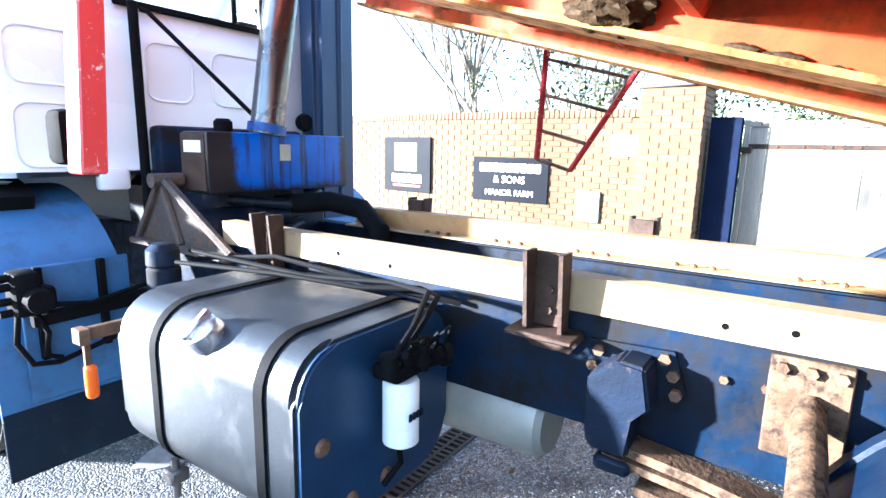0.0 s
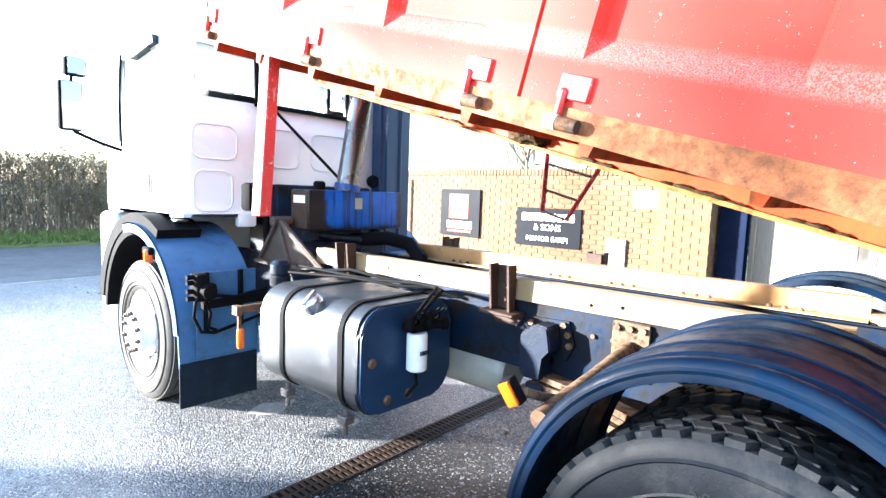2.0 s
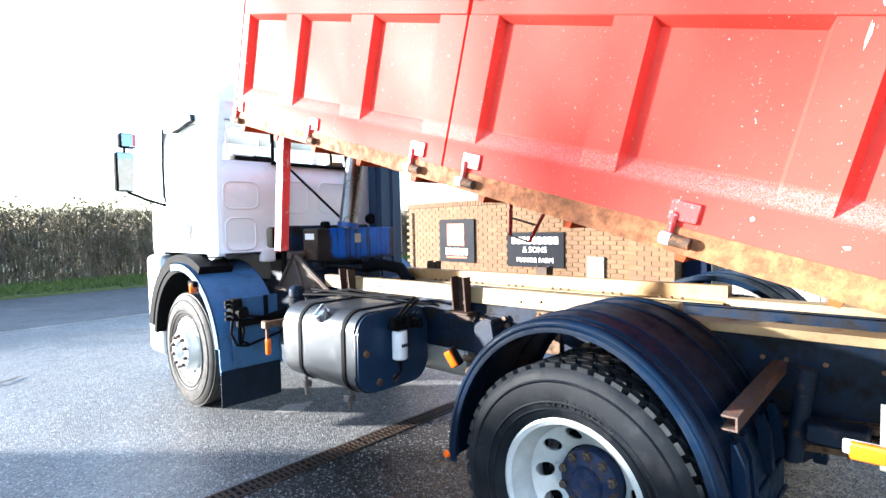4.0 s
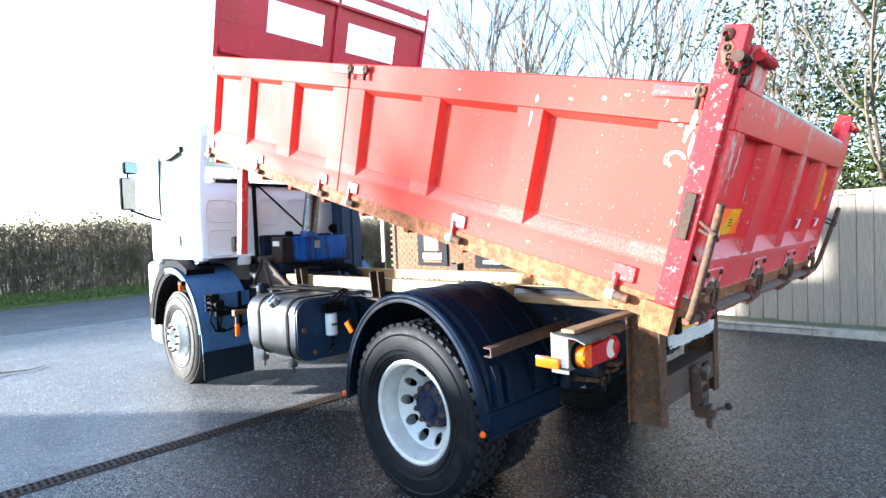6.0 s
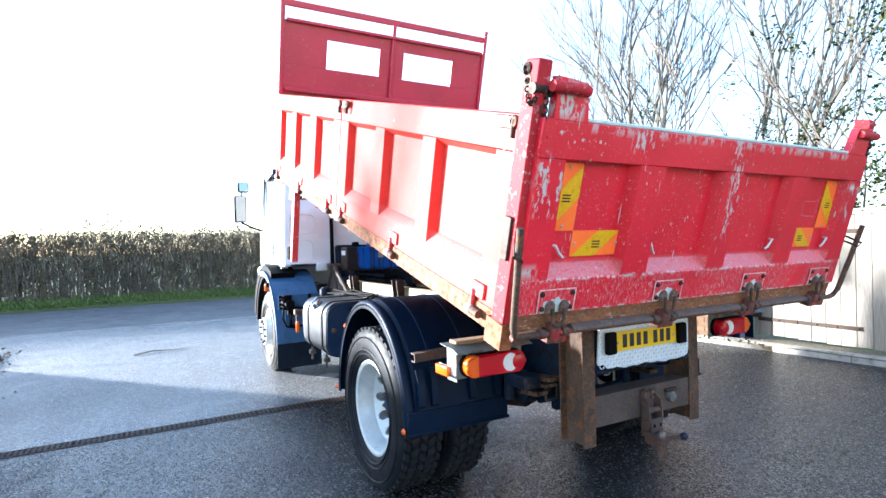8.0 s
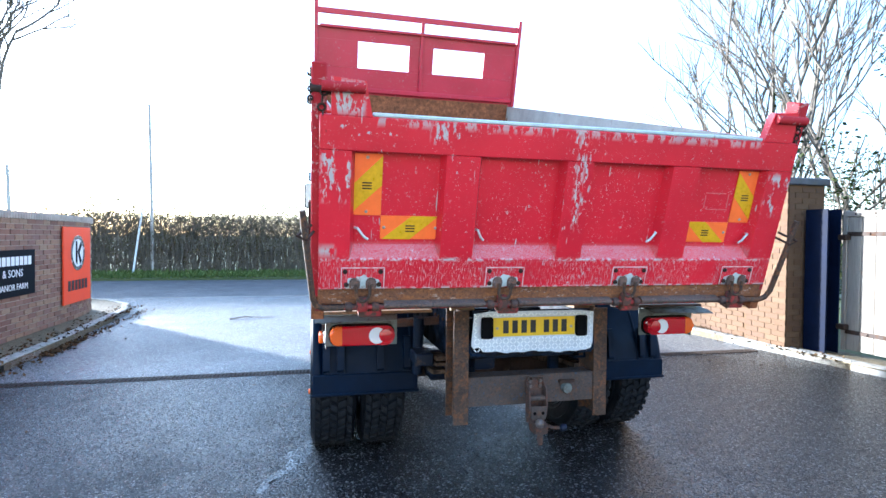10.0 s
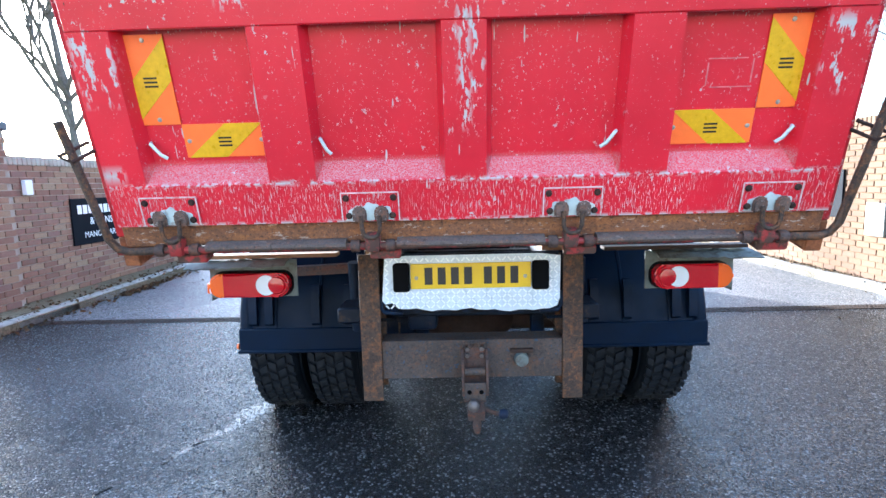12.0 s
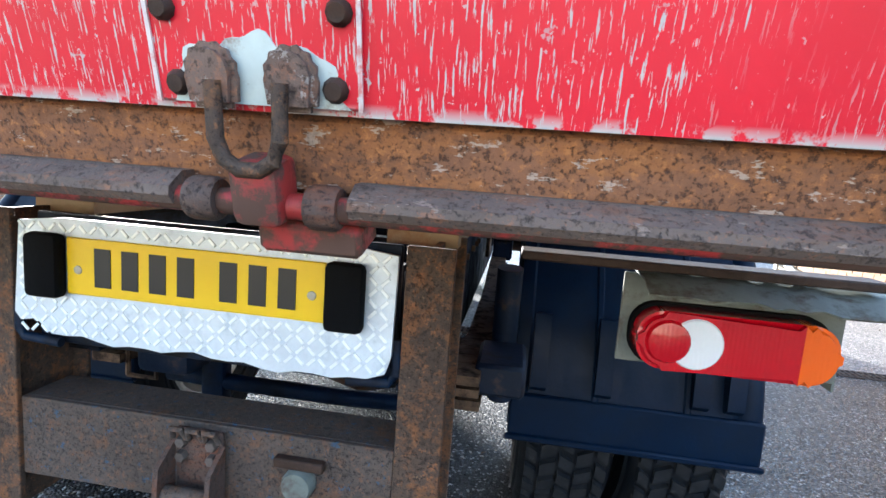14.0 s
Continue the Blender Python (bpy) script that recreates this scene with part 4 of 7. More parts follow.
# front wings, flaps and the black arch ahead of the wheels
for s in (-1, 1):
    x0, x1 = (-1.215, -0.66) if s < 0 else (0.66, 1.215)
    top = arc(FX, 0.52, 0.79, 78, 172, 12)
    prof = top + [(FX - 0.80, 0.42), (FX - 0.785, 0.42)] + [(y + 0.016 * (FX - y) / 0.8, z - 0.016 * max(0, z - 0.6)) for y, z in top[::-1]]
    wing = part("front_wing", prism(B_(), prof, x0, x1, "x"), M["wing_blue"], truck, "slate blue front wing behind the wheel")
    skirt = arc(FX, 0.52, 0.79, 78, 172, 12) + arc(FX, 0.52, 0.72, 172, 78, 12)
    part("wing_edge", prism(B_(), skirt, x0 if s < 0 else x1 - 0.012, x0 + 0.012 if s < 0 else x1, "x"), M["wing_blue"], wing)
    part("wing_panel", box(B_(), x0 + 0.10, x1 - 0.04, FX - 0.818, FX - 0.803, 0.47, 1.035, 0.006), M["wing_blue"], wing, "flat blue panel screwed to the wing")
    part("mud_flap", box(B_(), x0, x1 - 0.02, FX - 0.80, FX - 0.786, 0.15, 0.45, 0.004), M["flap"], wing, "black rubber mud flap with dried splashes")
    ahead = arc(FX, 0.52, 0.76, 5, 100, 12) + arc(FX, 0.52, 0.70, 100, 5, 12)
    part("wheel_arch", prism(B_(), ahead, x0 + 0.04, x1 - 0.02, "x"), M["black"], truck, "black plastic arch liner ahead of the front wheel")
    part("arch_flare", prism(B_(), arc(FX, 0.52, 0.86, 10, 118, 12) + arc(FX, 0.52, 0.76, 118, 10, 12), x0 + 0.03 if s < 0 else x1 - 0.33, x0 + 0.33 if s < 0 else x1 - 0.03, "x"), M["black"], truck)
    xs = x0 if s < 0 else x1
    b = box(B_(), xs - 0.035, xs + 0.035, FX - 0.42, FX - 0.30, 1.115, 1.165, 0.01)
    part("lamp_bracket", b, M["black"], wing)
    part("side_repeater", box(B_(), xs - 0.05, xs + 0.01, FX - 0.40, FX - 0.35, 1.06, 1.15, 0.018, 3), M["amber_lens"], wing, "amber side repeater lamp")
# brake valves, frame and pipes on the near wing
b = B_()
for x in (-1.055, -0.822):
    box(b, x - 0.015, x + 0.015, 3.312, 3.341, 0.65, 1.035, 0.004)
prism(b, [(-1.10, 0.805), (-1.10, 0.85), (-0.66, 0.872), (-0.66, 0.812)], 3.27, 3.311, "y")
part("valve_frame", b, M["black"], truck, "black steel frame carrying the brake valves")
b = box(B_(), -1.165, -1.075, 3.22, 3.338, 0.865, 1.04, 0.02, 2)
box(b, -1.13, -1.02, 3.235, 3.311, 0.87, 0.97, 0.02, 2)
for dz in (0.885, 0.93, 0.985, 1.02):
    lathe(b, [(0, -0.04), (0.016, -0.04), (0.016, 0.0), (0, 0)], 10, "x", (-1.165, 3.27, dz))
lathe(b, [(0, -0.05), (0.045, -0.05), (0.05, 0.0), (0, 0)], 16, "y", (-1.10, 3.22, 0.93))
part("brake_valve", b, M["black"], truck, "grimy brake valve block with brass unions")
for pts in ([(-1.15, 3.27, 0.87), (-1.165, 3.26, 0.76), (-1.12, 3.26, 0.665), (-1.03, 3.27, 0.645), (-0.85, 3.28, 0.68), (-0.66, 3.29, 0.72)],
            [(-1.09, 3.27, 0.87), (-1.06, 3.26, 0.78), (-1.075, 3.26, 0.69), (-1.02, 3.27, 0.66)],
            [(-1.08, 3.25, 0.90), (-0.9, 3.25, 0.868), (-0.66, 3.27, 0.90)]):
    part("air_pipe", tube(B_(), pts, 0.011, 8), M["black"], truck)

# fuel tank
TY0, TY1 = 1.75, 2.59
tank_out = round_rect(-1.095, -0.465, 0.535, 1.06, 0.135, 7)
bm = prism(B_(), tank_out, TY0 + 0.012, TY1, "y")
bmesh.ops.bevel(bm, geom=[e for e in bm.edges if abs(e.verts[0].co.y - e.verts[1].co.y) < 1e-5], offset=0.014, segments=2, affect="EDGES")
tank = part("fuel_tank", bm, M["tank"], truck, "large brushed metal diesel tank")
bm = prism(B_(), round_rect(-1.087, -0.473, 0.543, 1.052, 0.13, 7), TY0 - 0.004, TY0 + 0.010, "y")
bmesh.ops.bevel(bm, geom=[e for e in bm.edges if abs(e.verts[0].co.y - e.verts[1].co.y) < 1e-5 and e.verts[0].co.y < TY0], offset=0.008, segments=2, affect="EDGES")
part("end_plate", bm, M["tank_end"], tank, "dark blue tank end with rusty scuffs")
for y in (1.88, 2.37):
    o, i = round_rect(-1.103, -0.457, 0.527, 1.068, 0.143, 7), round_rect(-1.093, -0.467, 0.537, 1.058, 0.133, 7)
    bm = B_()
    ring = []
    for h in (y - 0.017, y + 0.017):
        ring.append([bm.verts.new((p[0], h, p[1])) for p in o])
    for h in (y + 0.017, y - 0.017):
        ring.append([bm.verts.new((p[0], h, p[1])) for p in i])
    n = len(o)
    for a in range(4):
        for k in range(n):
            bm.faces.new((ring[a][k], ring[a][(k + 1) % n], ring[(a + 1) % 4][(k + 1) % n], ring[(a + 1) % 4][k]))
    strap = part("strap", bm, M["black"], tank, "black rubber-lined tank strap")
    b = box(B_(), -1.09, -1.03, y - 0.03, y + 0.03, 0.485, 0.53, 0.006)
    tube(b, [(-1.06, y, 0.56), (-1.06, y, 0.43)], 0.012, 8)
    part("strap_bolt", b, M["grey_steel"], strap)
b = lathe(B_(), [(0, 0.0), (0.055, 0.0), (0.055, 0.03), (0.05, 0.05), (0.035, 0.06), (0, 0.062)], 20, "z")
box(b, -0.05, 0.05, -0.012, 0.012, 0.055, 0.075, 0.005)
part("filler_cap", b, M["chrome"], tank, "worn chrome filler cap", Matrix.Translation((-1.055, 2.14, 1.005)) @ Matrix.Rotation(radians(-38), 4, "Y"))
# filter on the tank's end
b = lathe(B_(), [(0, 0.735), (0.035, 0.735), (0.050, 0.745), (0.050, 0.915), (0.045, 0.925), (0, 0.925)], 24, "z", (-0.80, 1.675, 0))
filt = part("fuel_filter", b, M["white_dull"], tank, "white spin-on fuel filter canister")
for k, w in enumerate((0.012, 0.010, 0.012, 0.013)):
    part("print_bar", box(B_(), -0.83 + 0.016 * k, -0.83 + 0.016 * k + 0.010, 1.620, 1.6245, 0.825, 0.845), M["navy"], filt)
b = box(B_(), -0.86, -0.74, 1.64, 1.73, 0.93, 0.975, 0.012, 2)
for x, y, z in ((-0.865, 1.66, 0.985), (-0.76, 1.64, 0.99), (-0.80, 1.66, 1.0)):
    lathe(b, [(0, -0.035), (0.025, -0.03), (0.025, 0.03), (0, 0.035)], 12, "z", (x, y, z))
tube(b, [(-0.76, 1.66, 0.96), (-0.66, 1.64, 0.955)], 0.026, 10)
tube(b, [(-0.66, 1.64, 0.955), (-0.64, 1.63, 0.955)], 0.034, 10)
part("filter_head", b, M["black"], tank, "black filter head with hose unions")
for pts in ([(-0.80, 1.66, 1.01), (-0.73, 1.66, 1.06), (-0.60, 1.70, 1.10), (-0.55, 1.80, 1.10), (-0.62, 2.0, 1.085), (-0.70, 2.3, 1.10), (-0.72, 2.9, 1.06)],
            [(-0.85, 1.66, 1.0), (-0.78, 1.65, 1.07), (-0.62, 1.72, 1.115), (-0.58, 1.9, 1.11), (-0.66, 2.2, 1.10), (-0.66, 2.9, 1.10)],
            [(-0.80, 1.68, 0.735), (-0.78, 1.69, 0.66), (-0.82, 1.72, 0.60)],
            [(-0.60, 2.95, 1.05), (-0.55, 2.5, 1.11), (-0.56, 1.9, 1.085), (-0.47, 1.7, 1.05)]):
    part("hose", tube(B_(), pts, 0.009, 7), M["black"], tank)
rag = random.Random(33)
for k in range(9):
    x, z = -0.86 + 0.022 * k, 0.985 + 0.03 * math.sin(k * 2.3)
    part("union", lathe(B_(), [(0, -0.018), (0.011, -0.018), (0.014, -0.006), (0.014, 0.006), (0.009, 0.012), (0.009, 0.022), (0, 0.022)], 8, "xyz"[k % 3], (x, 1.655 - 0.02 * (k % 2), z)), M["grey_steel"] if k % 4 == 0 else M["black"], tank)
for k in range(5):
    x = -0.88 + 0.045 * k
    part("hose", tube(B_(), [(x, 1.66, 0.99), (x + 0.02, 1.64 - 0.01 * k, 1.02 + 0.008 * k), (x + 0.05, 1.63, 1.0), (x + 0.06, 1.67, 0.965 - 0.01 * k)], 0.005, 6), M["black"], tank)
for x, z in ((-1.02, 0.80), (-0.92, 0.60), (-0.78, 0.60)):
    b = lathe(B_(), [(0, -0.012), (0.018, -0.01), (0.026, 0), (0, 0)], 10, "y", (x, 1.745, z))
    part("boss", b, M["rust"], tank)
b = box(B_(), -1.11, -0.86, 2.80, 2.83, 0.86, 0.905, 0.004)
box(b, -1.135, -1.10, 2.775, 2.835, 0.855, 0.91, 0.003)
box(b, -1.118, -1.098, 2.79, 2.81, 0.77, 0.87, 0.003)
part("lamp_bracket", b, M["rust"], truck)
part("marker_lamp", box(B_(), -1.125, -1.085, 2.775, 2.815, 0.655, 0.78, 0.016, 3), M["amber_lens"], truck, "amber side marker lamp on a bent bracket")
LAMP = Matrix.Translation((-1.168, 0.885, 0.945)) @ Matrix.Rotation(radians(-28), 4, "X") @ Matrix.Rotation(radians(-12), 4, "Y")
part("lamp_body", box(B_(), -0.012, 0.03, -0.026, 0.026, -0.048, 0.048, 0.008, 2), M["black"], truck, "", LAMP)
part("lamp_arm", tube(B_(), [(-1.12, 0.86, 0.94), (-1.05, 0.82, 0.91), (-0.98, 0.78, 0.90)], 0.016, 8), M["mud_steel"], truck)
part("marker_lamp", box(B_(), -0.028, -0.0125, -0.022, 0.022, -0.042, 0.042, 0.006, 2), M["amber_lens"], truck, "amber side marker lamp ahead of the mudguard", LAMP)
# air tank and small canister
b = lathe(B_(), [(0, 0.0), (0.10, 0.0), (0.118, 0.02), (0.122, 0.06), (0.122, 0.72), (0.10, 0.78), (0, 0.79)], 32, "y", (-0.34, 1.42, 0.68))
part("air_tank", b, M["silver"], truck, "dull silver cylindrical air reservoir")
b = lathe(B_(), [(0, 0.92), (0.06, 0.92), (0.066, 0.94), (0.066, 1.02), (0.058, 1.03), (0.066, 1.04), (0.064, 1.10), (0.04, 1.125), (0, 1.13)], 20, "z", (-0.72, 3.0, 0))
part("air_dryer", b, M["navy"], truck, "dark blue air dryer canister")
b = B_()
prism(b, [(2.86, 1.06), (3.64, 1.04), (3.42, 1.36), (3.35, 1.36)], -0.488, -0.472, "x")
for y0, y1 in ((2.86, 3.36), (3.64, 3.41), (3.25, 3.385)):
    tube(b, [(-0.50, y0, 1.06), (-0.50, y1, 1.35)], 0.018, 6)
box(b, -0.54, -0.44, 2.84, 3.66, 1.03, 1.058, 0.004)
tube(b, [(-0.55, 3.385, 1.355), (-0.40, 3.385, 1.355)], 0.035, 12)
part("cab_support", b, M["beam_rust"], truck, "grimy triangular cab support bracket")

# ram, oil tank and what stands behind the cab
b = box(B_(), -0.385, 0.535, 3.175, 3.41, 1.29, 1.59, 0.018, 2)
oil = part("oil_tank", b, M["oil_blue"], truck, "bright blue hydraulic oil tank with black grime")
part("end_grime", box(B_(), -0.3885, -0.3855, 3.193, 3.392, 1.308, 1.572, 0.0), M["rust_dark"], oil, "grimy rusted tank end")
part("cap", lathe(B_(), [(0, 0), (0.045, 0), (0.045, 0.05), (0.03, 0.065), (0, 0.065)], 16, "z", (-0.245, 3.25, 1.588)), M["black"], oil)
part("label", box(B_(), -0.392, -0.3885, 3.22, 3.36, 1.49, 1.545), M["letter_white"], oil, "torn white paper label")
part("badge", box(B_(), 0.03, 0.10, 3.1705, 3.1745, 1.45, 1.535, 0.0), M["silver"], oil, "small square maker's plate")
b = tube(B_(), [(0.0, 3.24, 1.585), (0.125, 3.20, 2.46)], 0.086, 24)
ram = part("tipping_ram", b, M["ram"], truck, "oily polished steel telescopic tipping ram")
part("collar", tube(B_(), [(0.001, 3.24, 1.592), (0.008, 3.238, 1.635)], 0.100, 24), M["bright_blue"], ram, "blue painted ram collar")
part("gas_strut", tube(B_(), [(-0.36, 3.73, 2.19), (-0.33, 3.71, 2.18), (0.02, 3.36, 1.68)], 0.012, 8), M["black"], truck, "thin black strut crossing the cab's back")
b = B_()
prism(b, [(3.56, 1.0), (3.76, 1.0), (3.76, 2.62), (3.70, 2.80), (3.60, 2.74), (3.56, 2.6)], 0.66, 1.03, "x")
bmesh.ops.bevel(b, geom=list(b.edges), offset=0.045, segments=3, affect="EDGES")
tube(b, [(0.86, 3.56, 1.2), (0.86, 3.56, 2.6)], 0.02, 8)
part("intake_duct", b, M["duct"], truck, "dark blue air intake duct behind the cab")
b = box(B_(), -0.355, 0.60, 3.64, 3.765, 0.95, 1.62, 0.03, 2)
part("cab_back_panel", b, M["navy"], truck, "dark blue panel low on the cab's back")
part("rubber_buffer", lathe(B_(), [(0, 0), (0.05, 0.0), (0.06, 0.03), (0.05, 0.06), (0, 0.06)], 16, "y", (0.62, 3.62, 1.68)), M["black"], truck)
b = tube(B_(), [(-0.40, 3.72, 0.9), (-0.40, 3.72, 1.9), (-0.40, 3.72, 2.22)], 0.024, 10)
part("air_pipe", b, M["black"], truck, "tall black vertical pipe behind the cab")
b = B_()
for z in (1.1, 1.18, 1.24):
    tube(b, [(-0.3 + z - 1.1, 3.45, z), (0.1, 3.2, z - 0.03), (0.5, 3.4, z)], 0.03, 8)
box(b, -0.35, 0.45, 3.25, 3.9, 0.85, 1.2, 0.05)
box(b, -0.25, 0.35, 3.4, 4.3, 1.0, 1.34, 0.06)
box(b, -0.30, 0.32, 3.6, 4.75, 0.40, 0.98, 0.06)
part("engine", b, M["black_cast"], truck, "dark grimy gearbox and engine under the cab")
part("intake_hose", tube(B_(), [(0.10, 3.30, 1.20), (0.24, 3.02, 1.23), (0.28, 2.82, 1.20), (0.24, 2.66, 1.10), (0.18, 2.6, 0.98)], 0.055, 14), M["black"], truck, "fat black rubber hose curving to the chassis")

# post beside the cab
b = box(B_(), -1.266, -1.204, 2.30, 2.38, 1.45, 2.35, 0.005)
for v in b.verts:
    v.co.x += (v.co.z - 1.45) * 0.065
stay = part("front_stay", b, M["red_hinge"], truck, "red painted box-section stay hanging from the body's front")
part("rubber_stop", box(B_(), -1.275, -1.215, 2.385, 2.475, 1.47, 1.61, 0.02, 2), M["stop"], stay, "black rubber stop block")

# cab
CY, CW = 3.78, 1.05
b = B_()
levels = [(1.36, 1.0, 5.34), (1.50, 1.0, 5.36), (1.76, 1.0, 5.34), (1.92, 1.0, 5.31), (2.22, 0.99, 5.21), (2.58, 0.965, 5.05), (2.74, 0.945, 4.97), (2.86, 0.90, 4.86), (2.93, 0.80, 4.62), (2.95, 0.5, 4.3)]
rings = []
for z, wide, yf in levels:
    w = CW * wide
    near = CY + (0.0 if z < 2.75 else (z - 2.75) * 0.8)
    r = 0.11
    half = [(0.0, near), (0.40, near), (0.44, near), (w - r, near)]
    half += [(w - r * (1 - math.sin(radians(a))), near + r * (1 - math.cos(radians(a)))) for a in (30, 60, 90)]
    half += [(w, y) for y in (3.95, 4.02, 4.12, 4.5, 4.9)] if yf > 4.95 else [(w, near + (yf - near) * t) for t in (0.2, 0.35, 0.5, 0.7, 0.85)]
    rf = 0.14
    fy = yf
    half += [(w - 0.01, max(fy - rf, half[-1][1] + 0.01)), (w - 0.05, fy - 0.05), (w - rf, fy - 0.005), (w * 0.45, fy + 0.02), (0.0, fy + 0.03)]
    ring = [(-x, y) for x, y in half] + [(x, y) for x, y in half[::-1]][1:-1]
    rings.append([b.verts.new((x, y, z)) for x, y in ring])
n = len(rings[0])
H = len(half) - 1
for i, (p, q) in enumerate(zip(rings, rings[1:])):
    for k in range(n):
        c = k if k < H else n - 1 - k
        back = i == 4 and (k in (0, 1, 2) or k == n - 1)
        door = i in (3, 4) and c in (9, 10)
        screen = i in (2, 3, 4) and c >= 14
        if back or door or screen:
            continue
        b.faces.new((p[k], p[(k + 1) % n], q[(k + 1) % n], q[k]))
b.faces.new(rings[-1])
floor_ring = [b.verts.new(v.co) for v in rings[0]]
b.faces.new(floor_ring)
cab = part("cab", b, M["white"], truck, "white day cab with embossed panels")
solid = cab.modifiers.new("thickness", "SOLIDIFY")
solid.thickness, solid.offset = 0.025, -1
bev = cab.modifiers.new("soft_edges", "BEVEL")
bev.width, bev.segments, bev.limit_method = 0.008, 2, "ANGLE"


def pane(name, quad, label):
    bm = B_()
    vs = [Vector(q) for q in quad]
    nrm = (vs[1] - vs[0]).cross(vs[3] - vs[0]).normalized() * 0.003
    lo, hi = [bm.verts.new(v - nrm) for v in vs], [bm.verts.new(v + nrm) for v in vs]
    bm.faces.new(lo), bm.faces.new(hi[::-1])
    for i in range(4):
        bm.faces.new((lo[i], hi[i], hi[(i + 1) % 4], lo[(i + 1) % 4]))
    ob = part(name, bm, M["glass"], cab, label)
    ob.visible_shadow = False
    return ob


for s in (-1, 1):
    pane("door_window", [(s * 1.04, 4.10, 1.90), (s * 1.04, 4.92, 1.90), (s * 1.0, 4.90, 2.60), (s * 1.0, 4.10, 2.60)], "clear door window glass")
    b = B_()
    for k in range(3):
        box(b, s * 1.035 if s > 0 else -1.056, 1.056 if s > 0 else -1.035, 4.20 + 0.035 * k, 4.215 + 0.035 * k, 1.52, 1.66, 0.003)
    part("door_vent", b, M["black"], cab, "narrow black door vent slots")
    b = tube(B_(), [(s * 1.06, 4.72, 1.84), (s * 1.20, 4.84, 1.90), (s * 1.33, 4.98, 1.98)], 0.014, 8)
    tube(b, [(s * 1.33, 4.98, 1.98), (s * 1.335, 5.09, 2.05), (s * 1.30, 5.12, 2.55)], 0.012, 8)
    part("mirror_arm", b, M["black"], cab, "thin black mirror arm")
    part("arm_socket", lathe(B_(), [(0, -0.02), (0.04, -0.015), (0.05, 0.02), (0, 0.02)], 14, "x", (s * 1.06, 4.72, 1.84)), M["white_dull"], cab)
    for x0, x1, z0, z1, y in ((1.25, 1.42, 1.99, 2.38, 5.02), (1.20, 1.36, 2.43, 2.58, 5.08)):
        b = box(B_(), s * x0 if s > 0 else -x1, x1 if s > 0 else -x0, y, y + 0.09, z0, z1, 0.03, 3)
        shell = part("mirror", b, M["black"], cab, "black door mirror housing")
        w = (x1 - x0) / 2 - 0.020
        part("mirror_glass", box(B_(), -w, w, -0.012, 0.0, -(z1 - z0) / 2 + 0.012, (z1 - z0) / 2 - 0.012, 0.003), M["mirror"], shell, "pale mirror glass", Matrix.Translation((s * (x0 + x1) / 2, y - 0.006, (z0 + z1) / 2)) @ Matrix.Rotation(radians(9 * s), 4, "Z"))
    part("a_pillar_seal", tube(B_(), [(s * 1.055, 4.80, 1.88), (s * 1.045, 4.86, 2.25), (s * 1.015, 4.90, 2.62)], 0.009, 6), M["black"], cab)
    b = prism(B_(), [(4.14, 2.60), (4.60, 2.54), (4.62, 2.58), (4.16, 2.66)], s * 0.99 if s > 0 else -1.05, 1.05 if s > 0 else -0.99, "x")
    part("wind_deflector", b, M["navy"], cab, "smoked wind deflector over the door")
    b = box(B_(), s * 0.45 if s > 0 else -0.60, 0.60 if s > 0 else -0.45, 3.765, 3.84, 1.285, 1.40, 0.02, 2)
    part("corner_tab", b, M["white"], cab)
    b = B_()
    prism(b, [(3.80, 1.345), (4.30, 1.345), (4.36, 1.30), (3.90, 1.32)], s * 0.95 if s > 0 else -1.035, 1.035 if s > 0 else -0.95, "x")
    part("sill", b, M["white"], cab)
pane("rear_window", [(-0.44, 3.792, 2.22), (0.40, 3.792, 2.22), (0.40, 3.792, 2.58), (-0.44, 3.792, 2.58)], "clear rear cab window")
pane("windscreen", [(-0.92, 5.33, 1.80), (0.92, 5.33, 1.80), (0.88, 5.08, 2.58), (-0.88, 5.08, 2.58)], "clear laminated windscreen")
b = B_()
for q in (((-0.47, 2.20), (0.43, 2.235)), ((-0.47, 2.565), (0.43, 2.60)), ((-0.47, 2.2355), (-0.435, 2.5645)), ((0.395, 2.2355), (0.43, 2.5645)), ((0.20, 2.2355), (0.225, 2.5645))):
    box(b, q[0][0], q[1][0], 3.758, 3.782, q[0][1], q[1][1], 0.006)
part("window_seal", b, M["black"], cab, "black rubber seal round the rear window")
for x0, x1, z0, z1 in ((-0.94, -0.61, 1.785, 2.03), (-0.93, -0.645, 1.41, 1.70), (-0.90, -0.59, 2.27, 2.52), (-0.33, -0.07, 1.75, 2.05), (0.05, 0.42, 1.75, 2.05)):
    ring = [(px, 3.7785, pz) for px, pz in round_rect(x0, x1, z0, z1, 0.07, 5)]
    part("panel_crease", tube(B_(), ring + ring[:1], 0.007, 8), M["white"], cab)
b = box(B_(), -1.06, 1.06, 5.02, 5.42, 0.30, 1.34, 0.06, 3)
part("front_bumper", b, M["white"], truck, "white front bumper and lower panel")
b = lathe(B_(), [(0, 0), (0.06, 0), (0.06, 0.03), (0.05, 0.10), (0.03, 0.13), (0, 0.135)], 18, "z", (-0.62, 4.75, 2.85))
part("roof_beacon", b, M["amber_lens"], truck, "amber flashing beacon on the cab roof")
for s in (-1, 1):
    b = box(B_(), s * 0.55 - 0.22, s * 0.55 + 0.22, 4.05, 4.5, 1.45, 1.95, 0.06, 2)
    box(b, s * 0.55 - 0.22, s * 0.55 + 0.22, 3.9, 4.05, 1.6, 2.3, 0.05, 2)
    part("cab_seat", b, M["black"], truck)

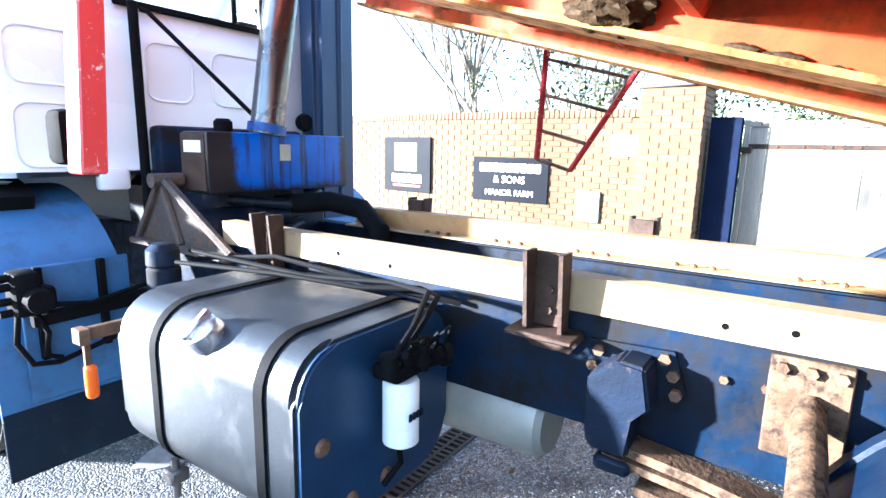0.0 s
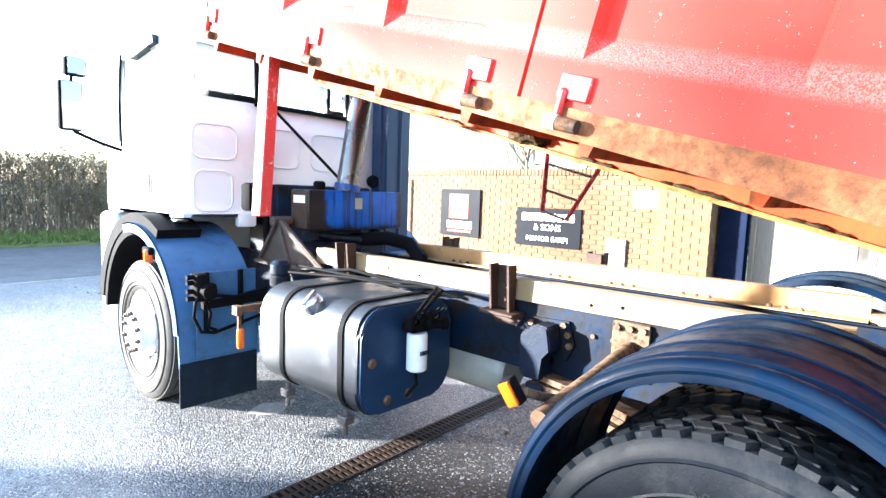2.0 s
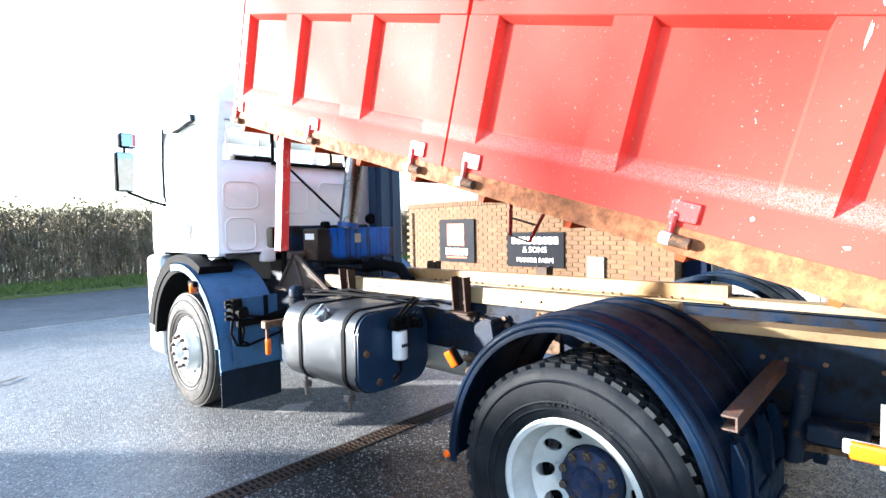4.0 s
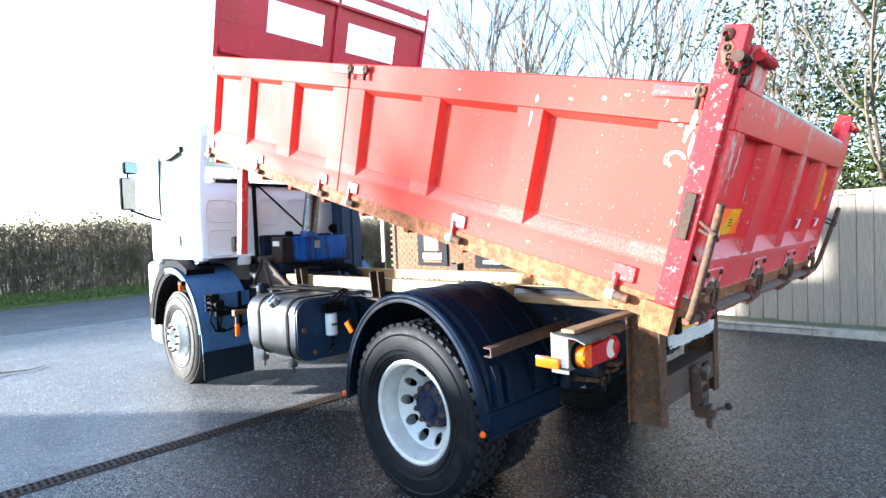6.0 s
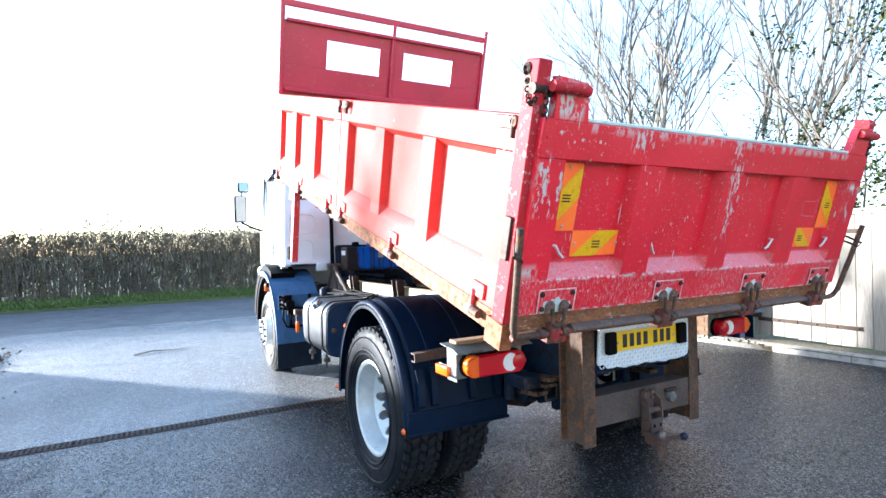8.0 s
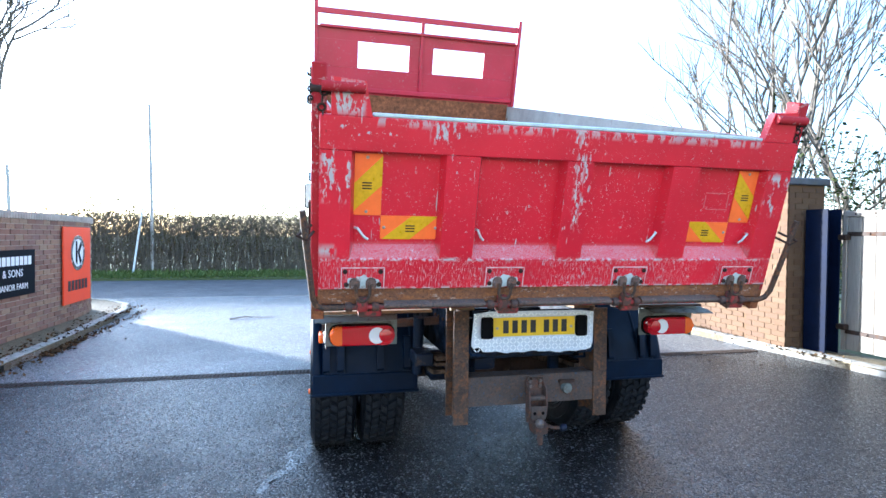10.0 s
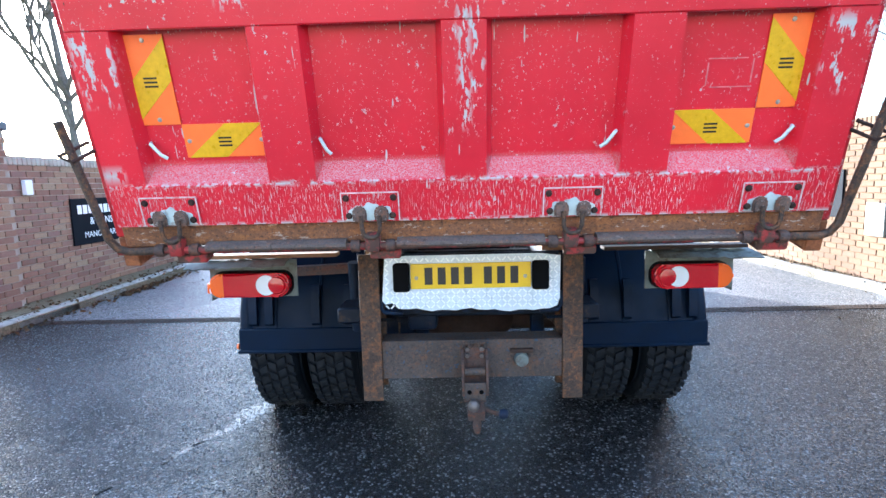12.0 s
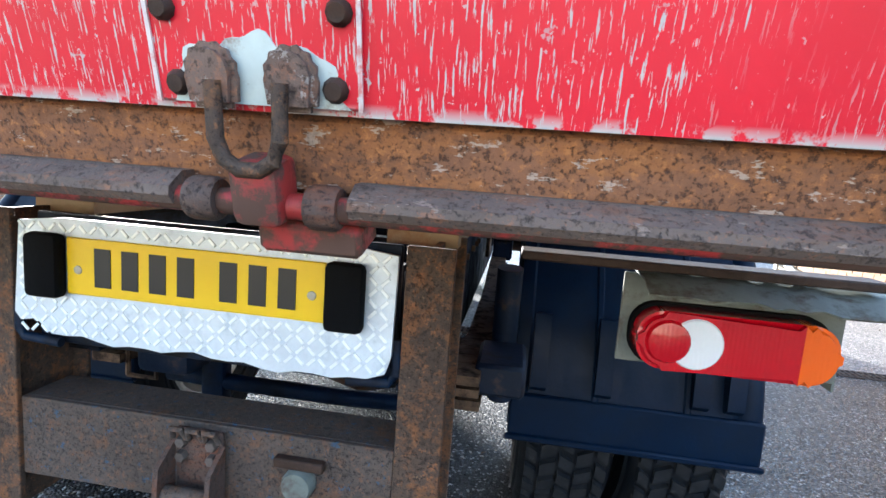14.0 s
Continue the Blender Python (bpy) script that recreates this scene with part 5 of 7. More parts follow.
# ---- the raised body ----
SW = 1.24
b = box(B_(), -SW + 0.03, SW - 0.03, 0.03, 4.36, -0.05, -0.02, 0.004)
floor_ob = part("body_floor", b, M["rust_rail"], truck, "rusty steel tipper floor", BODY)
for s in (-1, 1):
    x0, x1 = (-SW - 0.005, -SW + 0.06) if s < 0 else (SW - 0.06, SW + 0.005)
    b = prism(B_(), [(x0 if s < 0 else x1, -0.055), (x0 if s < 0 else x1, -0.165), (x1 if s < 0 else x0, -0.165), (x1 if s < 0 else x0, -0.152), ((x0 + 0.014) if s < 0 else (x1 - 0.014), -0.152), ((x0 + 0.014) if s < 0 else (x1 - 0.014), -0.055)], 0.02, 4.36, "y")
    for v in b.verts:
        v.co.z = v.co.z + 0.026 if v.co.z > -0.1 else v.co.z + (0.040 if v.co.y < 1 else 0.070)
    part("edge_rail", b, M["rust_rail"], floor_ob, "rusty orange steel edge rail under the side")
    b = prism(B_(), [(s * 0.50, -0.052), (s * 0.50, -0.195), (s * 0.42, -0.195), (s * 0.42, -0.052)], 0.30, 4.36, "y")
    runner = part("runner", b, M["orange"], floor_ob, "orange painted body runner with rust")
    b = prism(B_(), [(s * 0.535, -0.196), (s * 0.540, -0.212), (s * 0.36, -0.212), (s * 0.36, -0.196)], 0.30, 4.36, "y")
    part("runner_flange", b, M["flange_ochre"], floor_ob, "rusty ochre lower flange of the runner")
    # earth thrown up by the wheels and dried on the flange
    rag = random.Random(90 + s)
    b = bmesh.ops.create_icosphere(crust := B_(), subdivisions=4, radius=1.0)
    for v in crust.verts:
        k = 0.92 + 0.22 * noise.fractal(v.co * 2.6 + Vector((s, 0, 0)), 0.8, 2.0, 4) + rag.uniform(-0.05, 0.05)
        v.co = Vector((s * 0.505 + v.co.x * 0.085 * k, 2.68 + v.co.y * 0.12 * k, -0.145 + v.co.z * 0.075 * k))
    part("earth_clod", crust, M["earth"], floor_ob, "clod of dried earth caked on the runner")
    for k in range(34):
        u, size = rag.uniform(0.3, 3.3), rag.uniform(0.006, 0.018)
        bmesh.ops.create_icosphere(clod := B_(), subdivisions=1, radius=1.0)
        for v in clod.verts:
            v.co = Vector((s * rag.uniform(0.512, 0.516) + v.co.x * size * s, u + v.co.y * size * 2.6, -0.194 + v.co.z * size))
        part("earth_crumb", clod, M["earth"], floor_ob)
for k in range(10):
    u = 0.20 + 0.45 * k
    for x0, x1 in ((-SW + 0.03, -0.502), (-0.418, 0.418), (0.502, SW - 0.03)):
        part("cross_bearer", prism(B_(), [(u, -0.051), (u + 0.07, -0.051), (u + 0.05, -0.145), (u + 0.02, -0.145)], x0, x1, "x"), M["orange"], floor_ob)
b = box(B_(), -SW, SW, -0.055, 0.03, -0.085, -0.0035, 0.006)
part("rear_sill", b, M["sill"], floor_ob, "rusted scraped rear sill under the tailgate")
for s in (-1, 1):
    b = box(B_(), s * SW - 0.032, s * SW + 0.032, -0.045, 0.044, -0.048, 0.998, 0.006)
    post = part("corner_post", b, M["red_post"], floor_ob, "scuffed red rear corner post with rust spots")
    part("corner_foot", box(B_(), s * SW - 0.030, s * SW + 0.030, -0.043, 0.083, -0.165, -0.0485, 0.004), M["rust_rail"], floor_ob, "rusted foot of the corner post")
    b = lathe(B_(), [(0, -0.05), (0.022, -0.05), (0.022, 0.05), (0, 0.05)], 12, "x", (s * (SW - 0.01), -0.03, 0.89))
    b2 = part("pivot_pin", b, M["rust_dark"], floor_ob)
    b = B_()
    for k in range(6):
        a = k * 0.9
        lathe(b, [(0.014, -0.004), (0.020, 0.0), (0.014, 0.004), (0.010, 0.0)], 8, "x" if k % 2 else "y", (s * (SW - 0.02 + 0.01 * math.sin(a)), -0.055, 0.88 - 0.032 * k), closed=True)
    part("chain", b, M["rust_dark"], floor_ob, "short rusty safety chain")
    # the chain's slack end hooked over the post's outer face
    b = B_()
    for k in range(9):
        t = k / 8
        lathe(b, [(0.009, -0.004), (0.014, 0.0), (0.009, 0.004), (0.006, 0.0)], 8, "x" if k % 2 else "y", (s * (SW + 0.037), 0.022 - 0.075 * t, 0.950 - 0.10 * t - 0.055 * math.sin(math.pi * t)), closed=True)
    lathe(b, [(0.012, -0.006), (0.024, 0.0), (0.012, 0.006), (0.008, 0.0)], 10, "x", (s * (SW + 0.038), 0.024, 0.962), closed=True)
    part("chain", b, M["rust_dark"], floor_ob, "short rusty safety chain")
    part("weld_scar", prism(B_(), [(0.012 + 0.020 * math.cos(a) * (1 + 0.25 * math.sin(3 * a)), 0.905 + 0.042 * math.sin(a) * (1 + 0.2 * math.cos(4 * a))) for a in [math.tau * k / 18 for k in range(18)]], *sorted((s * (SW + 0.0315), s * (SW + 0.034))), "x"), M["rust"], floor_ob, "rusty weld scar on the post")


def side_gate(s, u0, u1, bays, name):
    """A dropside: rails, stiles and recessed bays with sloping ledges."""
    f, r = s * SW, s * (SW - 0.045)
    b = B_()
    xs = sorted((f, s * (SW - 0.06)))
    prism(b, [(f, -0.036), (f, 0.10), (r, 0.165), (s * (SW - 0.06), 0.165), (s * (SW - 0.06), -0.036)], u0, u1, "y")
    box(b, *sorted((r, s * (SW - 0.06))), u0, u1, 0.1651, 0.6449)
    ob = part(name, b, M["red_side"], truck, "red dropside with recessed bays and chipped paint", BODY)
    part("top_rail", box(B_(), *xs, u0, u1, 0.645, 0.80, 0.006), M["red_side"], ob)
    for a, c in bays:
        part("top_reveal", prism(B_(), [(f - s * 0.002, 0.6449), (r, 0.6449), (r, 0.618), (r + s * 0.008, 0.622)], a - 0.016, c + 0.016, "y"), M["red_side"], ob)
    edges = [u0] + [v for bay in bays for v in bay] + [u1]
    for a, c in zip(edges[::2], edges[1::2]):
        part("stile", prism(B_(), [(f, a), (f, c), (r, c + (0.018 if c < u1 else 0)), (r, a - (0.018 if a > u0 else 0))], 0.102, 0.6449, "z"), M["red_side"], ob)
    return ob


FRONT, REAR = [(2.45, 2.94), (3.13, 3.63), (3.80, 4.28)], [(0.206, 0.755), (0.90, 1.43), (1.575, 2.105)]
for s in (-1, 1):
    rear = side_gate(s, 0.047, 2.270, REAR, "dropside")
    front = side_gate(s, 2.284, 4.36, FRONT, "dropside")
    part("gap_seal", box(B_(), *sorted((s * (SW - 0.050), s * (SW - 0.058))), 2.2705, 2.2835, -0.03, 0.79), M["black"], rear)
    f = s * SW
    for gate, us in ((rear, (0.20, 1.15, 2.10)), (front, (2.45, 3.36, 4.29))):
        for u in us:
            b = B_()
            box(b, *sorted((f - 0.002 * s, f + 0.012 * s)), u - 0.05, u + 0.05, -0.01, 0.06, 0.004)
            box(b, *sorted((f, f + 0.024 * s)), u + 0.015, u + 0.04, -0.065, 0.02, 0.008)
            hinge = part("drop_hinge", b, M["red_hinge"], gate, "red painted drop hinge with worn pin")
            part("hinge_pin", tube(B_(), [(f + 0.022 * s, u - 0.05, -0.075), (f + 0.022 * s, u + 0.012, -0.075)], 0.020, 12), M["post_rust"], gate, "rusty hinge pin")
            part("pin_collar", tube(B_(), [(f + 0.022 * s, u + 0.014, -0.075), (f + 0.022 * s, u + 0.05, -0.075)], 0.022, 12), M["bare_metal"], gate, "bare worn hinge collar")
    for gate, u in ((rear, 0.17), (rear, 2.19), (front, 2.35)):
        b = box(B_(), *sorted((f - 0.002 * s, f + 0.018 * s)), u - 0.085, u + 0.085, 0.735, 0.788, 0.006)
        latch = part("top_latch", b, M["red_hinge"], gate, "red painted latch plate with worn edges")
        part("latch_pin", tube(B_(), [(f + 0.026 * s, u - 0.098, 0.700), (f + 0.026 * s, u - 0.098, 0.790)], 0.012, 8), M["rust_dark"], latch, "dark rusty latch pin")
        part("latch_eye", lathe(B_(), [(0.013, -0.012), (0.024, -0.008), (0.024, 0.008), (0.013, 0.012)], 12, "x", (f + 0.026 * s, u - 0.098, 0.765), closed=True), M["rust"], latch)
    # places where the paint has come off the rear edge
    chip_rng = random.Random(31)
    for u, z, w, h in ((0.075, 0.660, 0.014, 0.040), (0.090, 0.610, 0.010, 0.030), (0.062, 0.570, 0.007, 0.050), (0.150, 0.655, 0.016, 0.007), (0.120, 0.640, 0.010, 0.006), (0.145, 0.505, 0.006, 0.022), (0.058, 0.40, 0.006, 0.016), (0.190, 0.150, 0.010, 0.008),
                       (0.46, 0.715, 0.012, 0.010), (0.36, 0.735, 0.014, 0.006), (0.80, 0.690, 0.010, 0.018), (0.815, 0.60, 0.005, 0.040), (0.62, 0.70, 0.014, 0.005), (1.30, 0.70, 0.010, 0.005), (0.70, 0.03, 0.010, 0.006), (0.95, 0.05, 0.007, 0.008)):
        pts = [(u + w * math.cos(a) * chip_rng.uniform(0.6, 1.2), z + h * math.sin(a) * chip_rng.uniform(0.6, 1.2)) for a in [math.tau * k / 14 for k in range(14)]]
        part("paint_chip", prism(B_(), pts, *sorted((f - 0.001 * s, f + 0.0012 * s)), "x"), M["chip"], rear)
    hook = [(0.108 + r * math.cos(radians(a)) * 1.15, 0.510 + r * math.sin(radians(a))) for r, run in ((0.034, range(-70, 171, 15)), (0.022, range(170, -71, -15))) for a in run]
    part("paint_chip", prism(B_(), hook, *sorted((f - 0.001 * s, f + 0.0012 * s)), "x"), M["chip"], rear, "hook-shaped bare scrape in the paint")

# headboard
HU = 4.375
head = part("headboard", box(B_(), -SW, SW, HU, HU + 0.025, -0.05, 1.12, 0.003), M["headboard"], truck, "tall faded red headboard with two slots", BODY)
for x0, x1, z0, z1 in ((-SW, SW, 1.42, 1.56), (-SW, -0.755, 1.1205, 1.4195), (-0.14, 0.16, 1.1205, 1.4195), (0.81, SW, 1.1205, 1.4195)):
    part("panel_strip", box(B_(), x0, x1, HU, HU + 0.025, z0, z1), M["headboard"], head)
part("stiffener", box(B_(), -SW + 0.04, SW - 0.04, HU - 0.05, HU - 0.001, 1.545, 1.575, 0.004), M["headboard"], head)
part("stiffener", box(B_(), -SW + 0.03, SW - 0.03, HU - 0.045, HU - 0.001, 0.84, 0.90, 0.012), M["headboard"], head)
part("top_rail", box(B_(), -SW, SW, HU - 0.02, HU + 0.02, 1.69, 1.755, 0.008), M["headboard"], head, "red top rail")
for s in (-1, 1):
    part("side_post", box(B_(), s * SW - 0.022, s * SW + 0.022, HU - 0.03, HU + 0.03, 0.80, 1.83, 0.006), M["headboard"], head)
part("centre_post", box(B_(), -0.012, 0.030, HU - 0.035, HU - 0.001, 0.90, 1.70, 0.006), M["headboard"], head)
# unseen dark sheet, added so the headboard throws less red on the cab
part("front_skin", box(B_(), -SW + 0.02, SW - 0.02, HU + 0.0255, HU + 0.031, -0.05, 1.11), M["rust_dark"], head, "unseen dark skin added to curb red bounce on the cab")
part("inner_plate", box(B_(), -SW + 0.06, SW - 0.06, HU - 0.012, HU - 0.002, -0.02, 0.82), M["rust_rail"], head, "rust-stained inner face of the headboard")
for s in (-1, 1):
    b = box(B_(), *sorted((s * (SW - 0.062), s * (SW - 0.070))), 0.10, 4.35, -0.015, 0.80)
    part("inner_lining", b, M["inside"], floor_ob, "scoured grey inner face of the dropside")

# tailgate
TF, TR = -0.072, -0.019            # its face and the floor of its bays
b = B_()
prism(b, [(TF, 0.0), (TF, 0.145), (TR, 0.205), (-0.012, 0.205), (-0.012, 0.0)], -SW + 0.002, SW - 0.002, "x")
box(b, -SW + 0.002, SW - 0.002, TR, -0.012, 0.2051, 0.6399)
gate = part("tailgate", b, M["red_gate"], truck, "scraped red tailgate with four recessed bays", BODY)
part("top_rail", box(B_(), -SW + 0.002, SW - 0.002, TF, -0.012, 0.640, 0.79, 0.005), M["red_gate"], gate)
BAYS = [(-1.100, -0.672), (-0.512, -0.072), (0.066, 0.512), (0.668, 1.092)]
edges = [-SW + 0.002] + [v for bay in BAYS for v in bay] + [SW - 0.002]
for a, c in zip(edges[::2], edges[1::2]):
    part("stile", prism(B_(), [(a, TF), (c, TF), (c + (0.02 if c < 1.2 else 0), TR), (a - (0.02 if a > -1.2 else 0), TR)], 0.147, 0.6399, "z"), M["red_gate"], gate)
for s in (-1, 1):
    part("corner_lug", prism(B_(), [(s * (SW - 0.05), 0.79), (s * 1.015, 0.79), (s * 1.045, 0.935), (s * (SW - 0.05), 0.945)], TF, -0.03, "y"), M["red_gate"], gate)
part("top_strip", box(B_(), -1.01, 1.01, TF + 0.004, -0.004, 0.7905, 0.806, 0.004), M["bare_metal"], gate, "bare grey worn top edge")
for s in (-1, 1):
    b = tube(B_(), [(s * 1.05, TF - 0.012, 0.905), (s * (SW - 0.01), TF - 0.012, 0.905)], 0.022, 12)
    part("pivot_bar", b, M["red_post"], gate, "red pivot bar at the tailgate's top corner")
for x in (-1.035, -0.335, 0.36, 1.03):
    b = box(B_(), x - 0.10, x + 0.10, TF - 0.006, TF + 0.001, 0.006, 0.108, 0.003)
    hinge = part("hinge_plate", b, M["red_gate"], gate, "bolted red hinge plate with bare edges")
    for dx in (-0.038, 0.038):
        b = prism(B_(), [(x + dx - 0.023 + 0.046 * t, 0.004) for t in (0, 1)] + [(x + dx + 0.026 * math.cos(radians(a)), 0.037 + 0.026 * math.sin(radians(a))) for a in range(0, 181, 30)], TF - 0.024, TF - 0.006, "y")
        bmesh.ops.bevel(b, geom=list(b.edges), offset=0.006, segments=2, affect="EDGES")
        part("hinge_ear", b, M["ear"], hinge, "worn brown hinge ear")
    b = B_()
    for a0, a1, c0, c1 in ((-0.100, 0.100, 0.104, 0.1085), (-0.101, -0.097, 0.006, 0.1035), (0.097, 0.101, 0.006, 0.1035)):
        box(b, x + a0, x + a1, TF - 0.0085, TF - 0.0058, c0, c1)
    part("bare_edge", b, M["chip"], hinge, "paint worn off the plate's edges")
    # paint burnt off round the welds
    lobes = [(radians(a), 1 + 0.07 * math.sin(radians(7 * a) + x * 9) + 0.05 * math.sin(radians(13 * a) + x * 5) + 0.10 * math.cos(radians(2 * a))) for a in range(0, 181, 5)]
    part("bare_patch", prism(B_(), [(x + 0.078 * math.cos(w) * k, 0.007 + 0.066 * math.sin(w) * k) for w, k in lobes], TF - 0.0075, TF - 0.0055, "y"), M["bare_metal"], hinge, "pale bare metal round the hinge welds")
    b = tube(B_(), [(x - 0.032, TF - 0.026, 0.030), (x - 0.031, TF - 0.034, -0.02), (x - 0.024, TF - 0.036, -0.038), (x - 0.010, TF - 0.037, -0.047), (x + 0.010, TF - 0.037, -0.047), (x + 0.024, TF - 0.036, -0.038), (x + 0.031, TF - 0.034, -0.02), (x + 0.032, TF - 0.026, 0.030)], 0.0078, 8)
    part("shackle", b, M["post_rust"], hinge, "rusty U-shaped shackle")
    block = part("hinge_block", box(B_(), x - 0.026, x + 0.026, -0.110, -0.056, -0.106, -0.040, 0.012, 2), M["red_rust"], hinge, "rust-eaten red hinge block under the sill")
    for dx in (-0.062, 0.062):
        part("collar", lathe(B_(), [(0.012, -0.016), (0.020, -0.016), (0.0225, -0.011), (0.0225, 0.011), (0.020, 0.016), (0.012, 0.016)], 16, "x", (x + dx, -0.086, -0.086), closed=True), M["guard_rust"], hinge)
    part("hinge_tab", box(B_(), x - 0.015, x + 0.095, -0.082, -0.02, -0.142, -0.1065, 0.006), M["red_rust"], hinge, "red painted tab welded under the bar")
    for dx, dz in ((-0.082, 0.088), (0.082, 0.088), (-0.076, 0.024), (0.076, 0.024)):
        part("bolt", lathe(B_(), [(0, -0.010), (0.008, -0.010), (0.012, -0.004), (0.012, 0), (0, 0)], 10, "y", (x + dx, TF - 0.006, dz)), M["rust_dark"], hinge)
for x0, x1 in ((-0.25, 0.27), (0.45, 0.93), (-0.93, -0.43)):
    b = prism(B_(), [(-0.102, -0.071), (-0.078, -0.062), (-0.058, -0.066), (-0.058, -0.090), (-0.100, -0.090), (-0.105, -0.080)], x0 + 0.0, x1, "x")
    part("bar_guard", b, M["strip"], gate, "flattened worn steel strip over the hinge bar")
b = tube(B_(), [(-1.25, -0.084, -0.088), (1.22, -0.084, -0.088)], 0.0135, 10)
part("hinge_bar", b, M["red_rust"], gate, "long rusty hinge bar")
for s in (-1, 1):
    b = tube(B_(), [(s * 1.12, -0.084, -0.088), (s * 1.215, -0.088, -0.088), (s * 1.245, -0.094, -0.072), (s * 1.262, -0.102, -0.035), (s * 1.286, -0.11, 0.18), (s * 1.308, -0.115, 0.38)], 0.0145, 10)
    hold = part("prop_bar", b, M["post_rust"], gate, "bent rusty prop bar at the tailgate's corner")
    b = box(B_(), *sorted((s * 1.272, s * 1.284)), -0.020, 0.026, 0.22, 0.40, 0.004)
    tube(b, [(s * 1.27, -0.05, 0.30), (s * 1.33, -0.13, 0.27), (s * 1.29, -0.13, 0.25), (s * 1.26, -0.05, 0.27)], 0.007, 6)
    part("prop_clip", b, M["rust_dark"], hold)
for x, lean in ((-1.045, 0.03), (-0.475, 0.02), (0.475, -0.03), (1.05, -0.03)):
    b = tube(B_(), [(x - lean, TR - 0.004, 0.285), (x - lean * 0.6, TR - 0.03, 0.287), (x + lean * 0.3, TR - 0.032, 0.25), (x + lean, TR - 0.03, 0.236)], 0.0062, 8)
    part("rope_hook", b, M["bare_metal"], gate, "small bare rope hook")


def board(x0, x1, z0, z1, flip, upright):
    y = TR - 0.002
    b = box(B_(), x0, x1, y - 0.004, y, z0, z1, 0.001)
    ob = part("marker_board", b, M["orange_film"], gate, "orange and yellow striped reflective marker board")
    w, h = x1 - x0, z1 - z0
    if upright:
        pts = [(x0, z1 - h * 0.52), (x1, z1 - h * 0.03), (x1, z0 + h * 0.50), (x0, z0 + h * 0.03)]
    else:
        pts = [(x0 + w * 0.03, z0), (x0 + w * 0.50, z0), (x0 + w * 0.97, z1), (x0 + w * 0.52, z1)]
    if flip:
        pts = [(x0 + x1 - px, pz) for px, pz in pts]
    part("stripe", prism(B_(), [(px, pz) for px, pz in pts], y - 0.0055, y - 0.0035, "y"), M["yellow_film"], ob)
    for k in range(3):
        cx, cz = (x0 + x1) / 2, (z0 + z1) / 2 - 0.02 + 0.013 * k
        part("print_bar", box(B_(), cx - 0.022, cx + 0.022, y - 0.0068, y - 0.0055, cz, cz + 0.006), M["ink"], ob)
    ends = ((0.5, 0.06), (0.5, 0.94)) if upright else ((0.06, 0.5), (0.94, 0.5))
    for fx, fz in ends:
        part("rivet", lathe(B_(), [(0, -0.004), (0.006, -0.003), (0.008, 0), (0, 0)], 8, "y", (x0 + w * fx, y - 0.004, z0 + h * fz)), M["silver"], ob)
    return ob


board(-1.094, -0.957, 0.345, 0.628, False, True)
board(-0.957, -0.676, 0.232, 0.3445, False, False)
board(0.950, 1.085, 0.345, 0.628, True, True)
board(0.672, 0.9495, 0.232, 0.3445, True, False)

# a scratched outline left by a lost plate
for x0, x1, z0, z1 in ((0.775, 0.900, 0.500, 0.5035), (0.790, 0.925, 0.412, 0.4155), (0.775, 0.779, 0.419, 0.490), (0.917, 0.921, 0.425, 0.500)):
    part("bare_line", box(B_(), x0, x1, TR - 0.0012, TR + 0.001, z0, z1), M["faint_red"], gate)

# steps hanging from the far side
steps = part("access_steps", tube(B_(), [(1.28, 2.24, 2.16), (1.28, 2.27, 1.478)], 0.019, 8), M["red_post"], truck, "rusty red folding access steps under the body")
part("rail", tube(B_(), [(1.28, 1.66, 2.03), (1.28, 2.048, 1.414)], 0.017, 8), M["red_post"], steps)
for ya, za, yb, zb in ((2.27, 1.478, 2.048, 1.414), (2.264, 1.656, 1.958, 1.574), (2.228, 1.862, 1.848, 1.759), (2.232, 2.072, 1.744, 1.939)):
    part("rung", tube(B_(), [(1.28, ya, za), (1.28, yb, zb)], 0.011, 8), M["rust"], steps)

# ---- the lorry's tail ----
for s in (-1, 1):
    x0, x1 = (-0.490, -0.400) if s < 0 else (0.400, 0.488)
    b = B_()
    box(b, x0, x1, -0.992, -0.980, 0.440, 1.105, 0.002)
    box(b, x0, x1, -0.81, -0.798, 0.440, 1.105, 0.002)
    box(b, (x0 + x1) / 2 - 0.006, (x0 + x1) / 2 + 0.006, -0.980, -0.81, 0.440, 1.10)
    part("drop_post", b, M["post_rust"], truck, "rusty steel H-section drop post")
b = box(B_(), -0.399, 0.399, -0.984, -0.972, 0.540, 0.712, 0.002)
box(b, -0.399, 0.399, -0.972, -0.86, 0.702, 0.712, 0.002)
drawbar = part("drawbeam", b, M["beam_rust"], truck, "worn grey-brown steel drawbeam")
HX = 0.010
hitch = part("tow_hitch", box(B_(), HX - 0.050, HX + 0.050, -0.992, -0.979, 0.44, 0.715, 0.004), M["guard_rust"], truck, "grimy adjustable tow hitch with jaw and ball")
hitch.location = (0, -0.006, -0.012)
